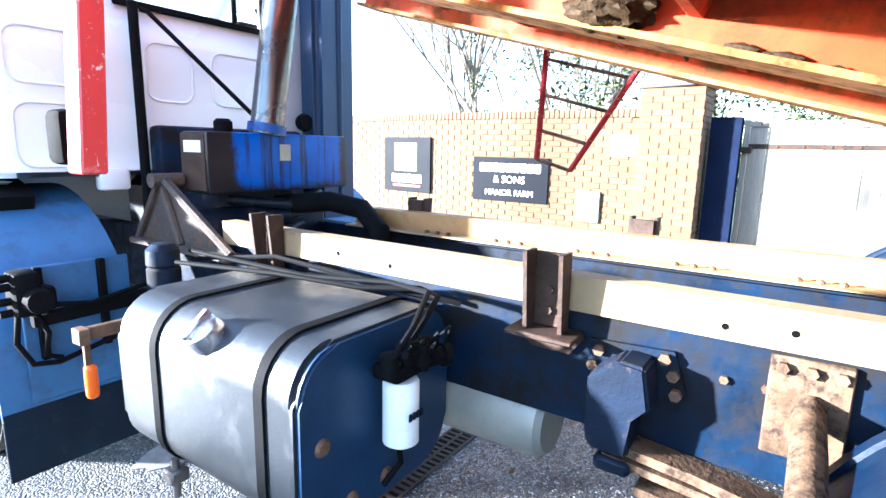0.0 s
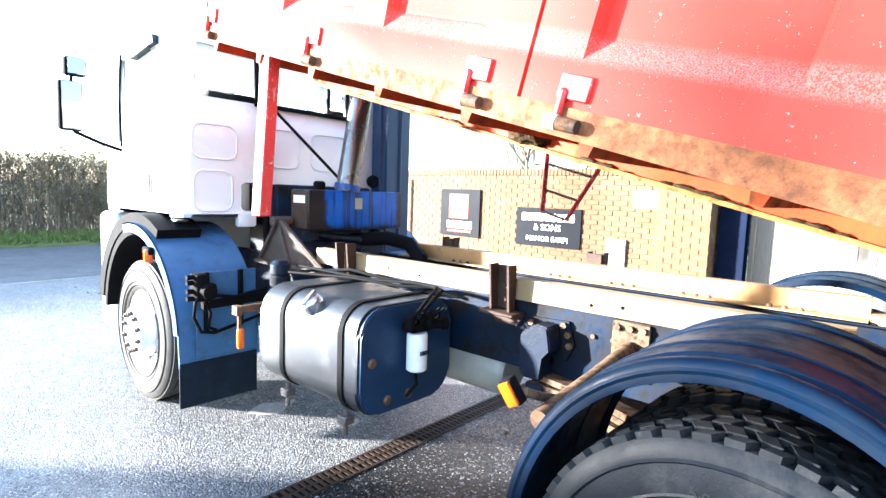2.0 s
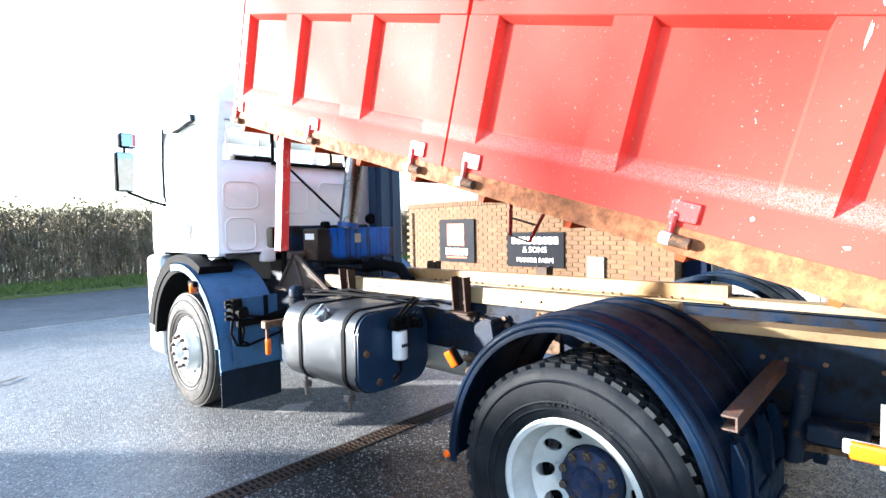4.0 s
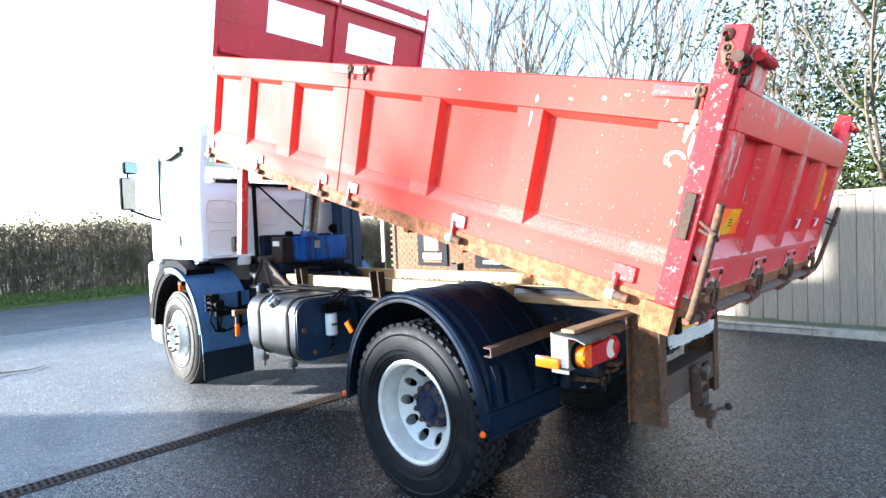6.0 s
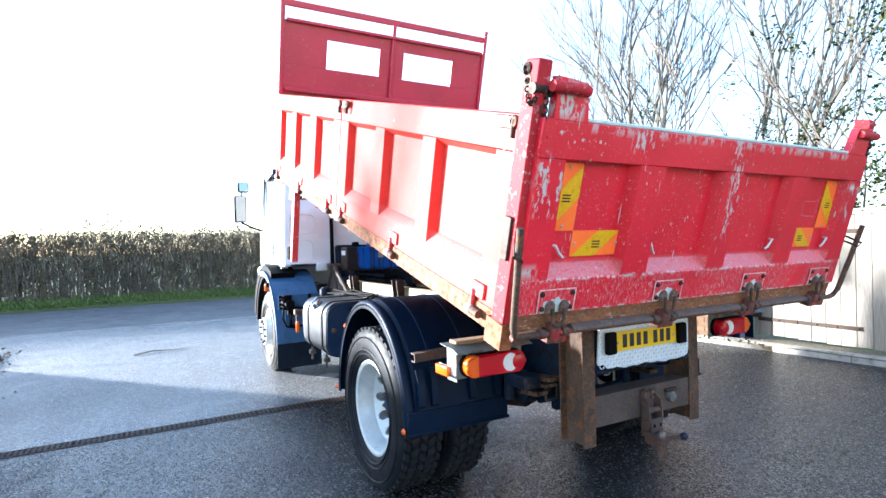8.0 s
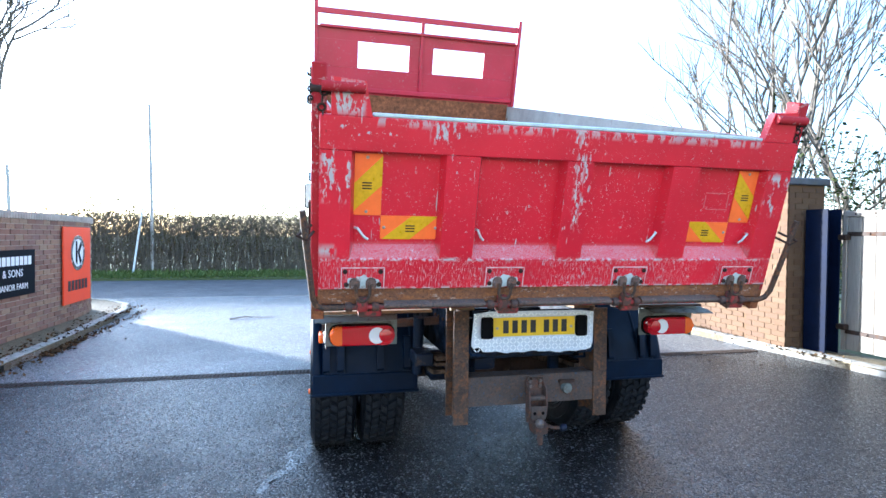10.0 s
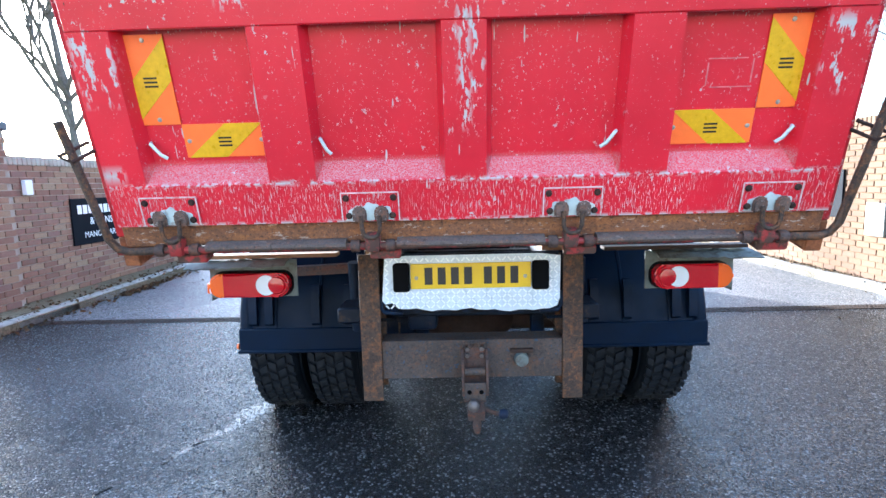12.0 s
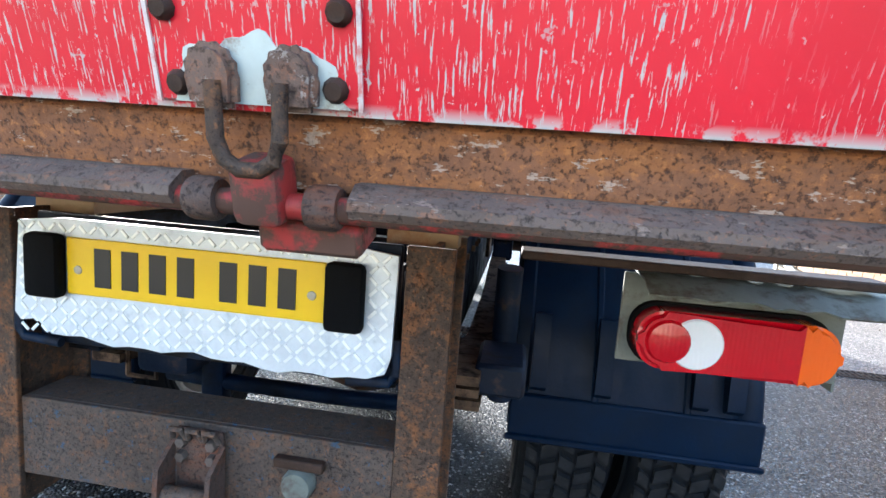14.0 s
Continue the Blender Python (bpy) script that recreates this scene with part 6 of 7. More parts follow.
for sx in (-1, 1):
    part("cheek", prism(B_(), [(-0.993, 0.69), (-1.045, 0.655), (-1.055, 0.56), (-1.040, 0.49), (-0.993, 0.47)], *sorted((HX + sx * 0.048, HX + sx * 0.058)), "x"), M["guard_rust"], hitch)
    for z in (0.69, 0.66):
        part("bolt", lathe(B_(), [(0, -0.014), (0.010, -0.014), (0.012, -0.009), (0.012, 0), (0, 0)], 6, "y", (HX + sx * 0.032, -0.992, z)), M["grey_steel"], hitch)
    part("plate_hole", lathe(B_(), [(0, -0.0012), (0.010, -0.0012), (0.010, 0), (0, 0)], 14, "y", (HX + sx * 0.026, -1.0585, 0.515)), M["stop"], hitch)
part("roller", tube(B_(), [(HX - 0.044, -1.030, 0.598), (HX + 0.044, -1.030, 0.598)], 0.017, 14), M["beam_rust"], hitch, "worn round hitch roller")
part("hole_plate", box(B_(), HX - 0.047, HX + 0.047, -1.058, -1.044, 0.475, 0.555, 0.004), M["beam_rust"], hitch, "drilled jaw plate")
part("jaw", prism(B_(), [(-0.985, 0.475), (-1.075, 0.470), (-1.110, 0.445), (-1.100, 0.405), (-1.00, 0.400)], HX - 0.036, HX + 0.036, "x"), M["guard_rust"], hitch)
part("ball", lathe(B_(), [(0, 0.505), (0.012, 0.503), (0.022, 0.492), (0.026, 0.478), (0.022, 0.462), (0.014, 0.452), (0.014, 0.440), (0, 0.440)], 18, "z", (HX - 0.010, -1.092, -0.010)), M["grey_steel"], hitch, "worn steel tow ball")
part("pin", lathe(B_(), [(0, 0.33), (0.012, 0.335), (0.016, 0.35), (0.020, 0.372), (0.014, 0.40), (0, 0.402)], 12, "z", (HX + 0.004, -1.070, 0.0)), M["guard_rust"], hitch)
part("pin_handle", tube(B_(), [(HX + 0.030, -1.06, 0.445), (HX + 0.075, -1.10, 0.440), (HX + 0.105, -1.14, 0.452)], 0.010, 10), M["guard_rust"], hitch)
part("handle_knob", lathe(B_(), [(0, -0.022), (0.018, -0.016), (0.023, 0), (0.018, 0.016), (0, 0.022)], 12, "x", (HX + 0.112, -1.146, 0.455)), M["black_cast"], hitch)
for x in (-0.034, 0.0, 0.034):
    part("shackle", tube(B_(), [(HX + x - 0.014, -1.000, 0.700), (HX + x - 0.010, -1.012, 0.722), (HX + x + 0.010, -1.012, 0.722), (HX + x + 0.014, -1.000, 0.700)], 0.006, 8), M["beam_rust"], hitch)
b = lathe(B_(), [(0, -0.03), (0.028, -0.03), (0.032, -0.02), (0.032, 0.0), (0, 0)], 16, "y", (0.218, -0.984, 0.624))
part("trailer_socket", b, M["bracket"], truck, "green-grey round trailer socket")
box_b = box(B_(), 0.168, 0.268, -1.006, -0.985, 0.654, 0.674, 0.003)
part("socket_hood", box_b, M["rust_dark"], truck)
# chequer plate with the number plate
b = B_()
n = 22
lower = [(-0.375 + 0.75 * k / n, 0.862 - 0.016 * k / n + 0.004 * math.sin(k * 1.9) + 0.004 * math.sin(k * 0.7) + (0.022 if k in (0, 1, n) else 0)) for k in range(n + 1)]
upper = [(0.385, 0.90), (0.388, 1.085), (0.30, 1.095), (-0.28, 1.096), (-0.372, 1.085), (-0.388, 0.90)]
prism(b, lower + upper, -1.000, -0.990, "y")
chequer = part("chequer_plate", b, M["chequer"], truck, "bright roughly cut chequer plate panel")
bars = B_()
for i in range(34):
    for j in range(11):
        cx, cz = -0.365 + 0.0222 * i, 0.872 + 0.0205 * j
        if abs(cx) < 0.345 and 0.938 < cz < 1.07:
            continue
        d = 1 if (i + j) % 2 else -1
        q = Vector((0.0074, 0, 0.0074 * d))
        side = Vector((-0.0022 * d, 0, 0.0022))
        c = Vector((cx, -1.0, cz))
        up = Vector((0, -0.0022, 0))
        lo = [bars.verts.new(c + v) for v in (q + side, q - side, -q - side, -q + side)]
        hi = [bars.verts.new(c + up + v * 0.8) for v in (q + side, q - side, -q - side, -q + side)]
        bars.faces.new(hi)
        for k in range(4):
            bars.faces.new((lo[k], lo[(k + 1) % 4], hi[(k + 1) % 4], hi[k]))
part("tread_pattern", bars, M["tread_bar"], chequer)["kind"] = "stuff"
plate = part("number_plate", box(B_(), -0.26, 0.26, -1.010, -1.004, 0.951, 1.062, 0.002), M["yellow_plate"], truck, "yellow rear number plate with dark blanked characters")
x = -0.205
for k in range(7):
    part("character_bar", box(B_(), x + 0.006, x + 0.040, -1.0118, -1.0098, 0.970, 1.045, 0.0), M["ink"], plate)
    x += 0.057 + (0.028 if k == 3 else 0)
for x in (-0.235, 0.235):
    part("screw", lathe(B_(), [(0, -0.003), (0.008, -0.002), (0.009, 0), (0, 0)], 10, "y", (x, -1.010, 1.0)), M["silver"], plate)
for s in (-1, 1):
    b = box(B_(), *sorted((s * 0.263, s * 0.335)), -1.035, -1.001, 0.942, 1.068, 0.012, 2)
    part("plate_lamp", b, M["black"], truck, "black number plate lamp housing")
for s in (-1, 1):
    part("panel_hook", tube(B_(), [(s * 0.393, -0.985, 0.93), (s * 0.393, -0.985, 0.862), (s * 0.380, -0.985, 0.845), (s * 0.300, -0.985, 0.840)], 0.010, 8), M["navy"], truck, "dark blue bent rod under the plate")
part("rear_panel", box(B_(), -0.371, 0.387, -0.962, -0.95, 0.83, 1.10, 0.003), M["navy"], truck)

# lamp clusters


def ragged(s):
    """A thin bent strip with an uneven rear lip."""
    rag, bm, n = random.Random(17 + s), B_(), 18
    rows = []
    for k in range(n + 1):
        x = s * (0.82 + 0.45 * k / n)
        dip, lip = -0.010 * k / n + rag.uniform(-0.004, 0.004), rag.uniform(-0.012, 0.006)
        prof = [(-0.975 + lip, 1.062 + dip), (-0.93, 1.080 + dip), (-0.80, 1.084), (-0.80, 1.080), (-0.93, 1.076 + dip), (-0.972 + lip, 1.058 + dip)]
        rows.append([bm.verts.new((x, y, z)) for y, z in prof])
    for p, q in zip(rows, rows[1:]):
        for k in range(6):
            bm.faces.new((p[k], p[(k + 1) % 6], q[(k + 1) % 6], q[k]))
    bm.faces.new(rows[0]), bm.faces.new(rows[-1][::-1])
    return bm


for s in (-1, 1):
    x0, x1 = (-1.205, -0.80) if s < 0 else (0.80, 1.195)
    b = box(B_(), x0, x1, -0.855, -0.848, 0.90, 1.075, 0.002)
    out = x0 if s < 0 else x1
    box(b, out - 0.003, out + 0.003, -0.855, -0.76, 0.885, 1.075, 0.001)
    part("rag_plate", ragged(s), M["bracket"], truck, "ragged bent metal strip over the lamps")
    brk = part("lamp_bracket", b, M["bracket"], truck, "bent grey-green metal lamp bracket")
    # wood-coloured on the near side, darker on the far side
    part("top_board", box(B_(), *sorted((s * 0.60, s * 1.235)), -0.905, -0.835, 1.0865, 1.104, 0.003), M["wood"] if s < 0 else M["rust_dark"], truck, "weathered plywood strip over the lamps" if s < 0 else "dark strip over the lamps")
    a0, a1 = (-1.185, -0.822) if s < 0 else (0.822, 1.165)
    b = prism(B_(), round_rect(a0 - 0.006, a1 + 0.006, 0.905, 1.026, 0.05, 6), -0.875, -0.856, "y")
    tail = part("tail_lamp", b, M["black"], truck, "long red and amber tail lamp cluster")
    amber = a0 + 0.066 if s < 0 else a1 - 0.066
    whole = round_rect(a0, a1, 0.911, 1.020, 0.048, 8)
    inner = [(min(p[0], amber) if s > 0 else max(p[0], amber), p[1]) for p in whole]
    outer = [(max(p[0], amber) if s > 0 else min(p[0], amber), p[1]) for p in whole]

    def tidy(pts):
        res = []
        for p in pts:
            if not res or (Vector(p) - Vector(res[-1])).length > 1e-5:
                res.append(p)
        return res if (Vector(res[0]) - Vector(res[-1])).length > 1e-5 else res[:-1]

    for nm, pts, mt in (("red_lens", tidy(inner), M["red_lens"]), ("amber_lens", tidy(outer), M["amber_lens"])):
        keep = [p for k, p in enumerate(pts)]
        seen, uniq = set(), []
        for p in keep:
            key = (round(p[0], 5), round(p[1], 5))
            if key not in seen:
                seen.add(key)
                uniq.append(p)
        bm = prism(B_(), uniq, -0.925, -0.874, "y")
        bmesh.ops.bevel(bm, geom=[e for e in bm.edges if e.verts[0].co.y < -0.92 and e.verts[1].co.y < -0.92], offset=0.010, segments=3, affect="EDGES")
        part(nm, bm, mt, tail, "amber lens" if "amber" in nm else "deep red lens")
    mx = a1 - 0.095 if s < 0 else a0 + 0.095
    cz = 0.966
    part("reversing_lens", lathe(B_(), [(0, -0.9285), (0.044, -0.9285), (0.048, -0.924), (0, -0.924)], 28, "y", (mx + s * 0.006, 0, cz)), M["clear_lens"], tail, "pale crescent reversing lens")
    rc = mx - s * 0.042
    part("round_lens", lathe(B_(), [(0, -0.936), (0.02, -0.9355), (0.036, -0.932), (0.041, -0.924), (0, -0.924)], 20, "y", (rc, 0, cz)), M["red_lens"], tail)
    part("reflector", lathe(B_(), [(0, -0.012), (0.014, -0.010), (0.016, 0), (0, 0)], 12, "y", (out + 0.03 if s < 0 else out - 0.03, -0.855, 1.05)), M["red_lens"], brk)
    if s > 0:
        continue
    b = box(B_(), *sorted((s * 1.200, s * 1.218)), -0.855, -0.675, 0.916, 0.957, 0.006, 2)
    part("lamp_holder", b, M["white_dull"], truck)
    part("side_lamp", box(B_(), *sorted((s * 1.219, s * 1.245)), -0.822, -0.692, 0.910, 0.962, 0.009, 2), M["amber_lens"], truck, "oblong amber side lamp")
# dark gear between the rear wheels
part("air_pipe", tube(B_(), [(0.0, -0.7, 0.82), (0.30, -0.72, 0.80)], 0.03, 10), M["black_cast"], truck, "dark grimy air pipe")
part("brake_valve", box(B_(), -0.30, -0.16, -0.78, -0.60, 0.70, 0.86, 0.02, 2), M["black_cast"], truck, "dark grimy brake valve")
for x in (-0.6, 0.58):
    part("damper", tube(B_(), [(x, -0.45, 0.62), (x, -0.50, 1.0)], 0.035, 12), M["black_cast"], truck, "dark telescopic rear damper")
    part("damper_bracket", box(B_(), x - 0.06, x + 0.06, -0.7, -0.5, 0.72, 0.80, 0.01), M["black_cast"], truck)
part("air_pipe", tube(B_(), [(-0.62, -0.5, 0.75), (-0.2, -0.52, 0.72), (0.3, -0.5, 0.74)], 0.02, 8), M["black_cast"], truck)
bar = part("anti_roll_bar", tube(B_(), [(-0.40, -0.50, 0.585), (-0.15, -0.505, 0.580), (0.15, -0.505, 0.580), (0.40, -0.50, 0.590)], 0.024, 12), M["navy"], truck, "dark blue anti-roll bar")
for x in (-0.25, 0.36):
    b = box(B_(), x - 0.035, x + 0.035, -0.53, -0.475, 0.50, 0.76, 0.010, 2)
    part("clamp", b, M["navy"], bar, "blue-black bar clamp")
b = lathe(B_(), [(0, -0.14), (0.06, -0.135), (0.10, -0.10), (0.10, 0.10), (0.06, 0.135), (0, 0.14)], 20, "x", (-0.40, -0.42, 0.66))
part("brake_chamber", b, M["black_cast"], truck, "grimy round brake chamber")
b = B_()
tube(b, [(-0.445, -0.62, 0.615), (-0.445, -0.62, 0.70)], 0.007, 6)
tube(b, [(-0.445, -0.62, 0.615), (-0.36, -0.62, 0.615), (-0.36, -0.62, 0.70)], 0.007, 6)
part("pipe_loop", b, M["mud_steel"], truck, "bent steel pipe loop")

# ---- gate, posts and signs ----
for y, name, tall in ((1.72, "gate_post", 1.95), (-2.75, "gate_post", 1.95)):
    b = B_()
    x0, x1 = 5.14, 5.36
    box(b, x0, x0 + 0.018, y - 0.16, y + 0.16, 0.08, tall, 0.003)
    box(b, x1 - 0.018, x1, y - 0.16, y + 0.16, 0.08, tall, 0.003)
    box(b, x0 + 0.018, x1 - 0.018, y - 0.012, y + 0.012, 0.08, tall, 0.0)
    post = part(name, b, M["post"])
    tagged(post, "navy steel H-section gate post set in the kerb", "gate post")
    if y > 0:
        for z in (0.40, 1.55):
            part("gate_hook", box(B_(), 5.31, 5.42, y - 0.27, y - 0.15, z, z + 0.07, 0.01), M["iron"], post)
grain_m, nt, p = nodes_of("weathered_gate_board")
info = nt.nodes.new("ShaderNodeObjectInfo")
grain = noise_node(nt, 14, 6.0, 0.65, (6, 6, 0.35))
c = blend(nt, ramp(nt, grain, 0.35, 0.7), (0.29, 0.26, 0.22), (0.15, 0.13, 0.105))
c = blend(nt, calc(nt, "MULTIPLY", info.outputs["Random"], 0.5), c, (0.24, 0.21, 0.16))
nt.links.new(c, p.inputs["Base Color"])
p.inputs["Roughness"].default_value = 0.85
bump(nt, p, grain, 0.5, 0.004)
M["board"] = grain_m
gate_w = thing("wooden_gate", "tall weathered pale boarded gate with black iron straps", "gate", at=(5.40, 1.50, 0))
gate_w.rotation_euler = (0, 0, radians(-1.5))
rng = random.Random(5)
board_bm = data_of("board", box(B_(), -0.014, 0.014, -0.088, 0.088, 0.14, 1.84, 0.004), M["board"])
for k in range(22):
    ob = new("board", board_bm)
    ob.parent = gate_w
    ob.location = (rng.uniform(-0.003, 0.003), -0.10 - 0.181 * k, rng.uniform(-0.008, 0.008))
part("top_rail", box(B_(), -0.03, 0.03, -4.06, 0.0, 1.845, 1.915, 0.006), M["board"], gate_w)
part("stile", box(B_(), -0.025, 0.028, -0.008, 0.055, 0.13, 1.93, 0.006), M["board"], gate_w)
for z in (0.35, 1.60):
    strap = part("hinge_strap", box(B_(), -0.022, -0.0155, -1.35, 0.05, z, z + 0.055, 0.002), M["iron"], gate_w, "black iron hinge strap with bolts")
    for k in range(6):
        part("bolt", lathe(B_(), [(0, -0.012), (0.012, -0.010), (0.016, 0), (0, 0)], 8, "x", (-0.022, -0.05 - 0.25 * k, z + 0.027)), M["iron"], strap)
for k in range(16):
    part("coach_bolt", lathe(B_(), [(0, -0.010), (0.010, -0.008), (0.013, 0), (0, 0)], 8, "x", (-0.03, -0.12 - 0.25 * k, 1.88)), M["iron"], gate_w)


def letters(parent, ob_m, rows, depth, material):
    """Plain bars in place of lettering: (centre, height, width, number) rows across a board."""
    for cz, h, wide, count in rows:
        w = wide / count
        for k in range(count):
            b = box(B_(), -wide / 2 + w * k + 0.12 * w, -wide / 2 + w * (k + 1) - 0.12 * w, -depth, -depth + 0.003, cz - h / 2, cz + h / 2)
            part("lettering_bar", b, material, parent)


def words(body, height, parent, at, depth, material):
    """Raised lettering in the built-in font, one mesh a line, centred on a board's face."""
    cu = bpy.data.curves.new("lettering", "FONT")
    cu.body, cu.align_x, cu.align_y, cu.size, cu.extrude, cu.resolution_u = body, "CENTER", "CENTER", height * 1.4, 0.0015, 2
    tmp = bpy.data.objects.new("lettering", cu)
    me = bpy.data.meshes.new_from_object(tmp)
    bpy.data.objects.remove(tmp)
    me.materials.clear()
    me.materials.append(material)
    ob = tagged(new("lettering", me), kind="stuff")
    ob.parent = parent
    ob.matrix_basis = Matrix.Translation((at[0], -depth, at[1])) @ Matrix.Rotation(radians(90), 4, "X")
    return ob


def sign(name, at, turn, w, h, material, label):
    ob = part(name, box(B_(), -w / 2, w / 2, -0.012, 0.012, -h / 2, h / 2, 0.003), material, None, "", Matrix.Translation(at) @ Matrix.Rotation(radians(turn), 4, "Z"))
    return tagged(ob, label, "sign")


# size marks moulded on the near rear tyre's wall
for wheel_ob in [o for o in truck.children if o.name.startswith("rear_wheel") and abs(o.location.x) > 1.0]:
    for k, ch in enumerate("295/80R22.5"):
        a = radians(-12 + 4.3 * k)
        ob = words(ch, 0.034, wheel_ob, (0, 0), 0, M["tyre_mark"])
        ob.matrix_basis = Matrix.Translation((-0.151, -0.385 * math.sin(a), 0.385 * math.cos(a))) @ Matrix.Rotation(a, 4, "X") @ Matrix.Rotation(radians(-90), 4, "Z") @ Matrix.Rotation(radians(90), 4, "X")

# boards face the drive: their local -y is turned to it
farm = sign("farm_sign", (4.965, 4.37, 1.115), -90, 1.18, 0.62, M["sign_black"], "black farm name board with white lettering on brick")
letters(farm, None, [(0.165, 0.12, 0.98, 9)], 0.0145, M["letter_white"])
words("& SONS", 0.105, farm, (0, -0.005), 0.0142, M["letter_white"])
words("MANOR FARM", 0.085, farm, (0, -0.19), 0.0142, M["letter_white"])
trader = sign("dealer_sign", (5.0, 6.24, 1.265), -95, 1.0, 0.86, M["sign_black"], "dark dealer board with orange and white square")
part("emblem", box(B_(), -0.26, 0.22, -0.017, -0.013, -0.10, 0.34), M["sign_orange"], trader, "orange emblem square")
part("emblem_panel", box(B_(), -0.19, 0.16, -0.020, -0.0165, -0.05, 0.28), M["letter_white"], trader, "white emblem panel")
letters(trader, None, [(-0.22, 0.13, 0.66, 6)], 0.0155, M["letter_white"])
letters(trader, None, [(-0.335, 0.035, 0.60, 14)], 0.0155, M["sign_orange"])
farm2 = sign("farm_sign", (-5.185, 4.33, 0.985), 90, 1.18, 0.63, M["sign_black"], "black farm name board with white lettering on shaded brick")
letters(farm2, None, [(0.165, 0.12, 0.98, 9)], 0.0145, M["letter_white"])
words("& SONS", 0.105, farm2, (0, -0.005), 0.0142, M["letter_white"])
words("MANOR FARM", 0.085, farm2, (0, -0.19), 0.0142, M["letter_white"])
tractor = sign("tractor_sign", (-5.186, 6.36, 1.005), 92, 1.16, 1.27, M["sign_orange"], "bright orange dealer board with round emblem")
b = lathe(B_(), [(0.235, -0.018), (0.27, -0.020), (0.30, -0.018), (0.30, -0.011), (0.235, -0.011)], 40, "y", (0.0, 0, 0.20), closed=True)
part("emblem_ring", b, M["chrome"], tractor, "silver emblem ring")
part("emblem_disc", lathe(B_(), [(0.0, -0.0145), (0.234, -0.0145), (0.234, -0.011), (0, -0.011)], 40, "y", (0, 0, 0.20)), M["letter_white"], tractor)
b = prism(B_(), [(-0.10, 0.40), (-0.03, 0.40), (-0.03, 0.0), (-0.10, 0.04)], -0.018, -0.0146, "y")
prism(b, [(-0.02, 0.22), (0.12, 0.39), (0.18, 0.33), (0.06, 0.20), (0.16, 0.06), (0.09, 0.0)], -0.018, -0.0146, "y")
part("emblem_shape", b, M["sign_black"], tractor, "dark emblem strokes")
letters(tractor, None, [(-0.34, 0.17, 0.86, 6)], 0.0155, M["ink"])
notice = sign("notice_plate", (4.965, 2.80, 1.61), -90, 0.33, 0.25, M["letter_white"], "small white notice plate on brick")
box1 = part("wall_box", box(B_(), -5.19, -5.13, 2.98, 3.09, 1.37, 1.55, 0.008), M["letter_white"])
tagged(box1, "small white plastic box on the wall", "box")
board2 = part("meter_board", box(B_(), 4.94, 4.985, 3.05, 3.35, 0.62, 1.02, 0.006), M["bracket"])
tagged(board2, "grey-green board fixed low on the brick wall", "board")
b = B_()
box(b, 5.02, 5.06, 7.92, 8.02, -0.05, 1.92, 0.004)
tagged(part("end_post", b, M["pole"]), "dark timber post at the wall's end", "post")
b = tube(B_(), [(-5.72, 7.68, -0.05), (-5.72, 7.68, 1.75)], 0.06, 8)
tagged(part("end_post", b, M["pole"]), "dark timber post at the wall's end", "post")

# an unseen wall, added to close the yard and darken reflections and sky fill
slab("wall_south", [(-22, -15.3), (22, -15.3), (22, -15.0), (-22, -15.0)], -0.1, 4.6, M["mortar"], "unseen plain wall added behind the yard to cut sky fill", "wall")

# poles beyond the road
for x, y, h, r, label in ((-7.15, 18.2, 6.4, 0.065, "tall weathered timber pole rising from the hedge"), (-14.5, 24.0, 4.6, 0.09, "distant thin timber pole beyond the hedge")):
    b = tube(B_(), [(x, y, -0.1), (x - 0.05, y, h * 0.5), (x - 0.12, y, h)], r, 10, r * 0.75)
    tagged(part("utility_pole", b, M["pole"]), label, "pole")
b = tube(B_(), [(-7.75, 17.9, 0.0), (-7.45, 18.1, 2.7)], 0.035, 8)
tagged(part("stay_guard", b, M["letter_white"]), "thin pale pole stay leaning in the hedge", "pole stay")

# ---- plants ----


def grow(bm, twigs, base, way, length, radius, depth, rng, droop=0.0, spread=0.8, reach=1.0, limbs=0):
    """One limb and its branches: stout ones into bm, thin ones into twigs."""
    pts, p, d = [Vector(base)], Vector(base), Vector(way).normalized()
    steps = 4 if depth > 1 else 3
    for k in range(steps):
        d = (d + Vector((rng.uniform(-0.16, 0.16), rng.uniform(-0.16, 0.16), rng.uniform(-0.06, 0.14) - droop))).normalized()
        p = p + d * length / steps
        pts.append(p.copy())
    tube(bm if depth > 1 else twigs, pts, radius, 7 if depth > 2 else (5 if depth > 1 else 3), radius * 0.55)
    if depth == 0:
        return
    for k in range(limbs or (3 if depth > 1 else 4)):
        at = rng.uniform(0.62 if limbs else 0.35, 1.0) if k else 1.0
        i = min(int(at * steps), steps - 1)
        q = pts[i].lerp(pts[i + 1], at * steps - i if at < 1 else 1.0)
        side = Vector((rng.uniform(-1, 1), rng.uniform(-1, 1), rng.uniform(-0.1, 0.8))).normalized()
        grow(bm, twigs, q, d * (1.0 if k else 1.4) + side * spread, length * reach * rng.uniform(0.55, 0.8), radius * ((0.42 if limbs else 0.62) if k else 0.75), depth - 1, rng, droop, spread)


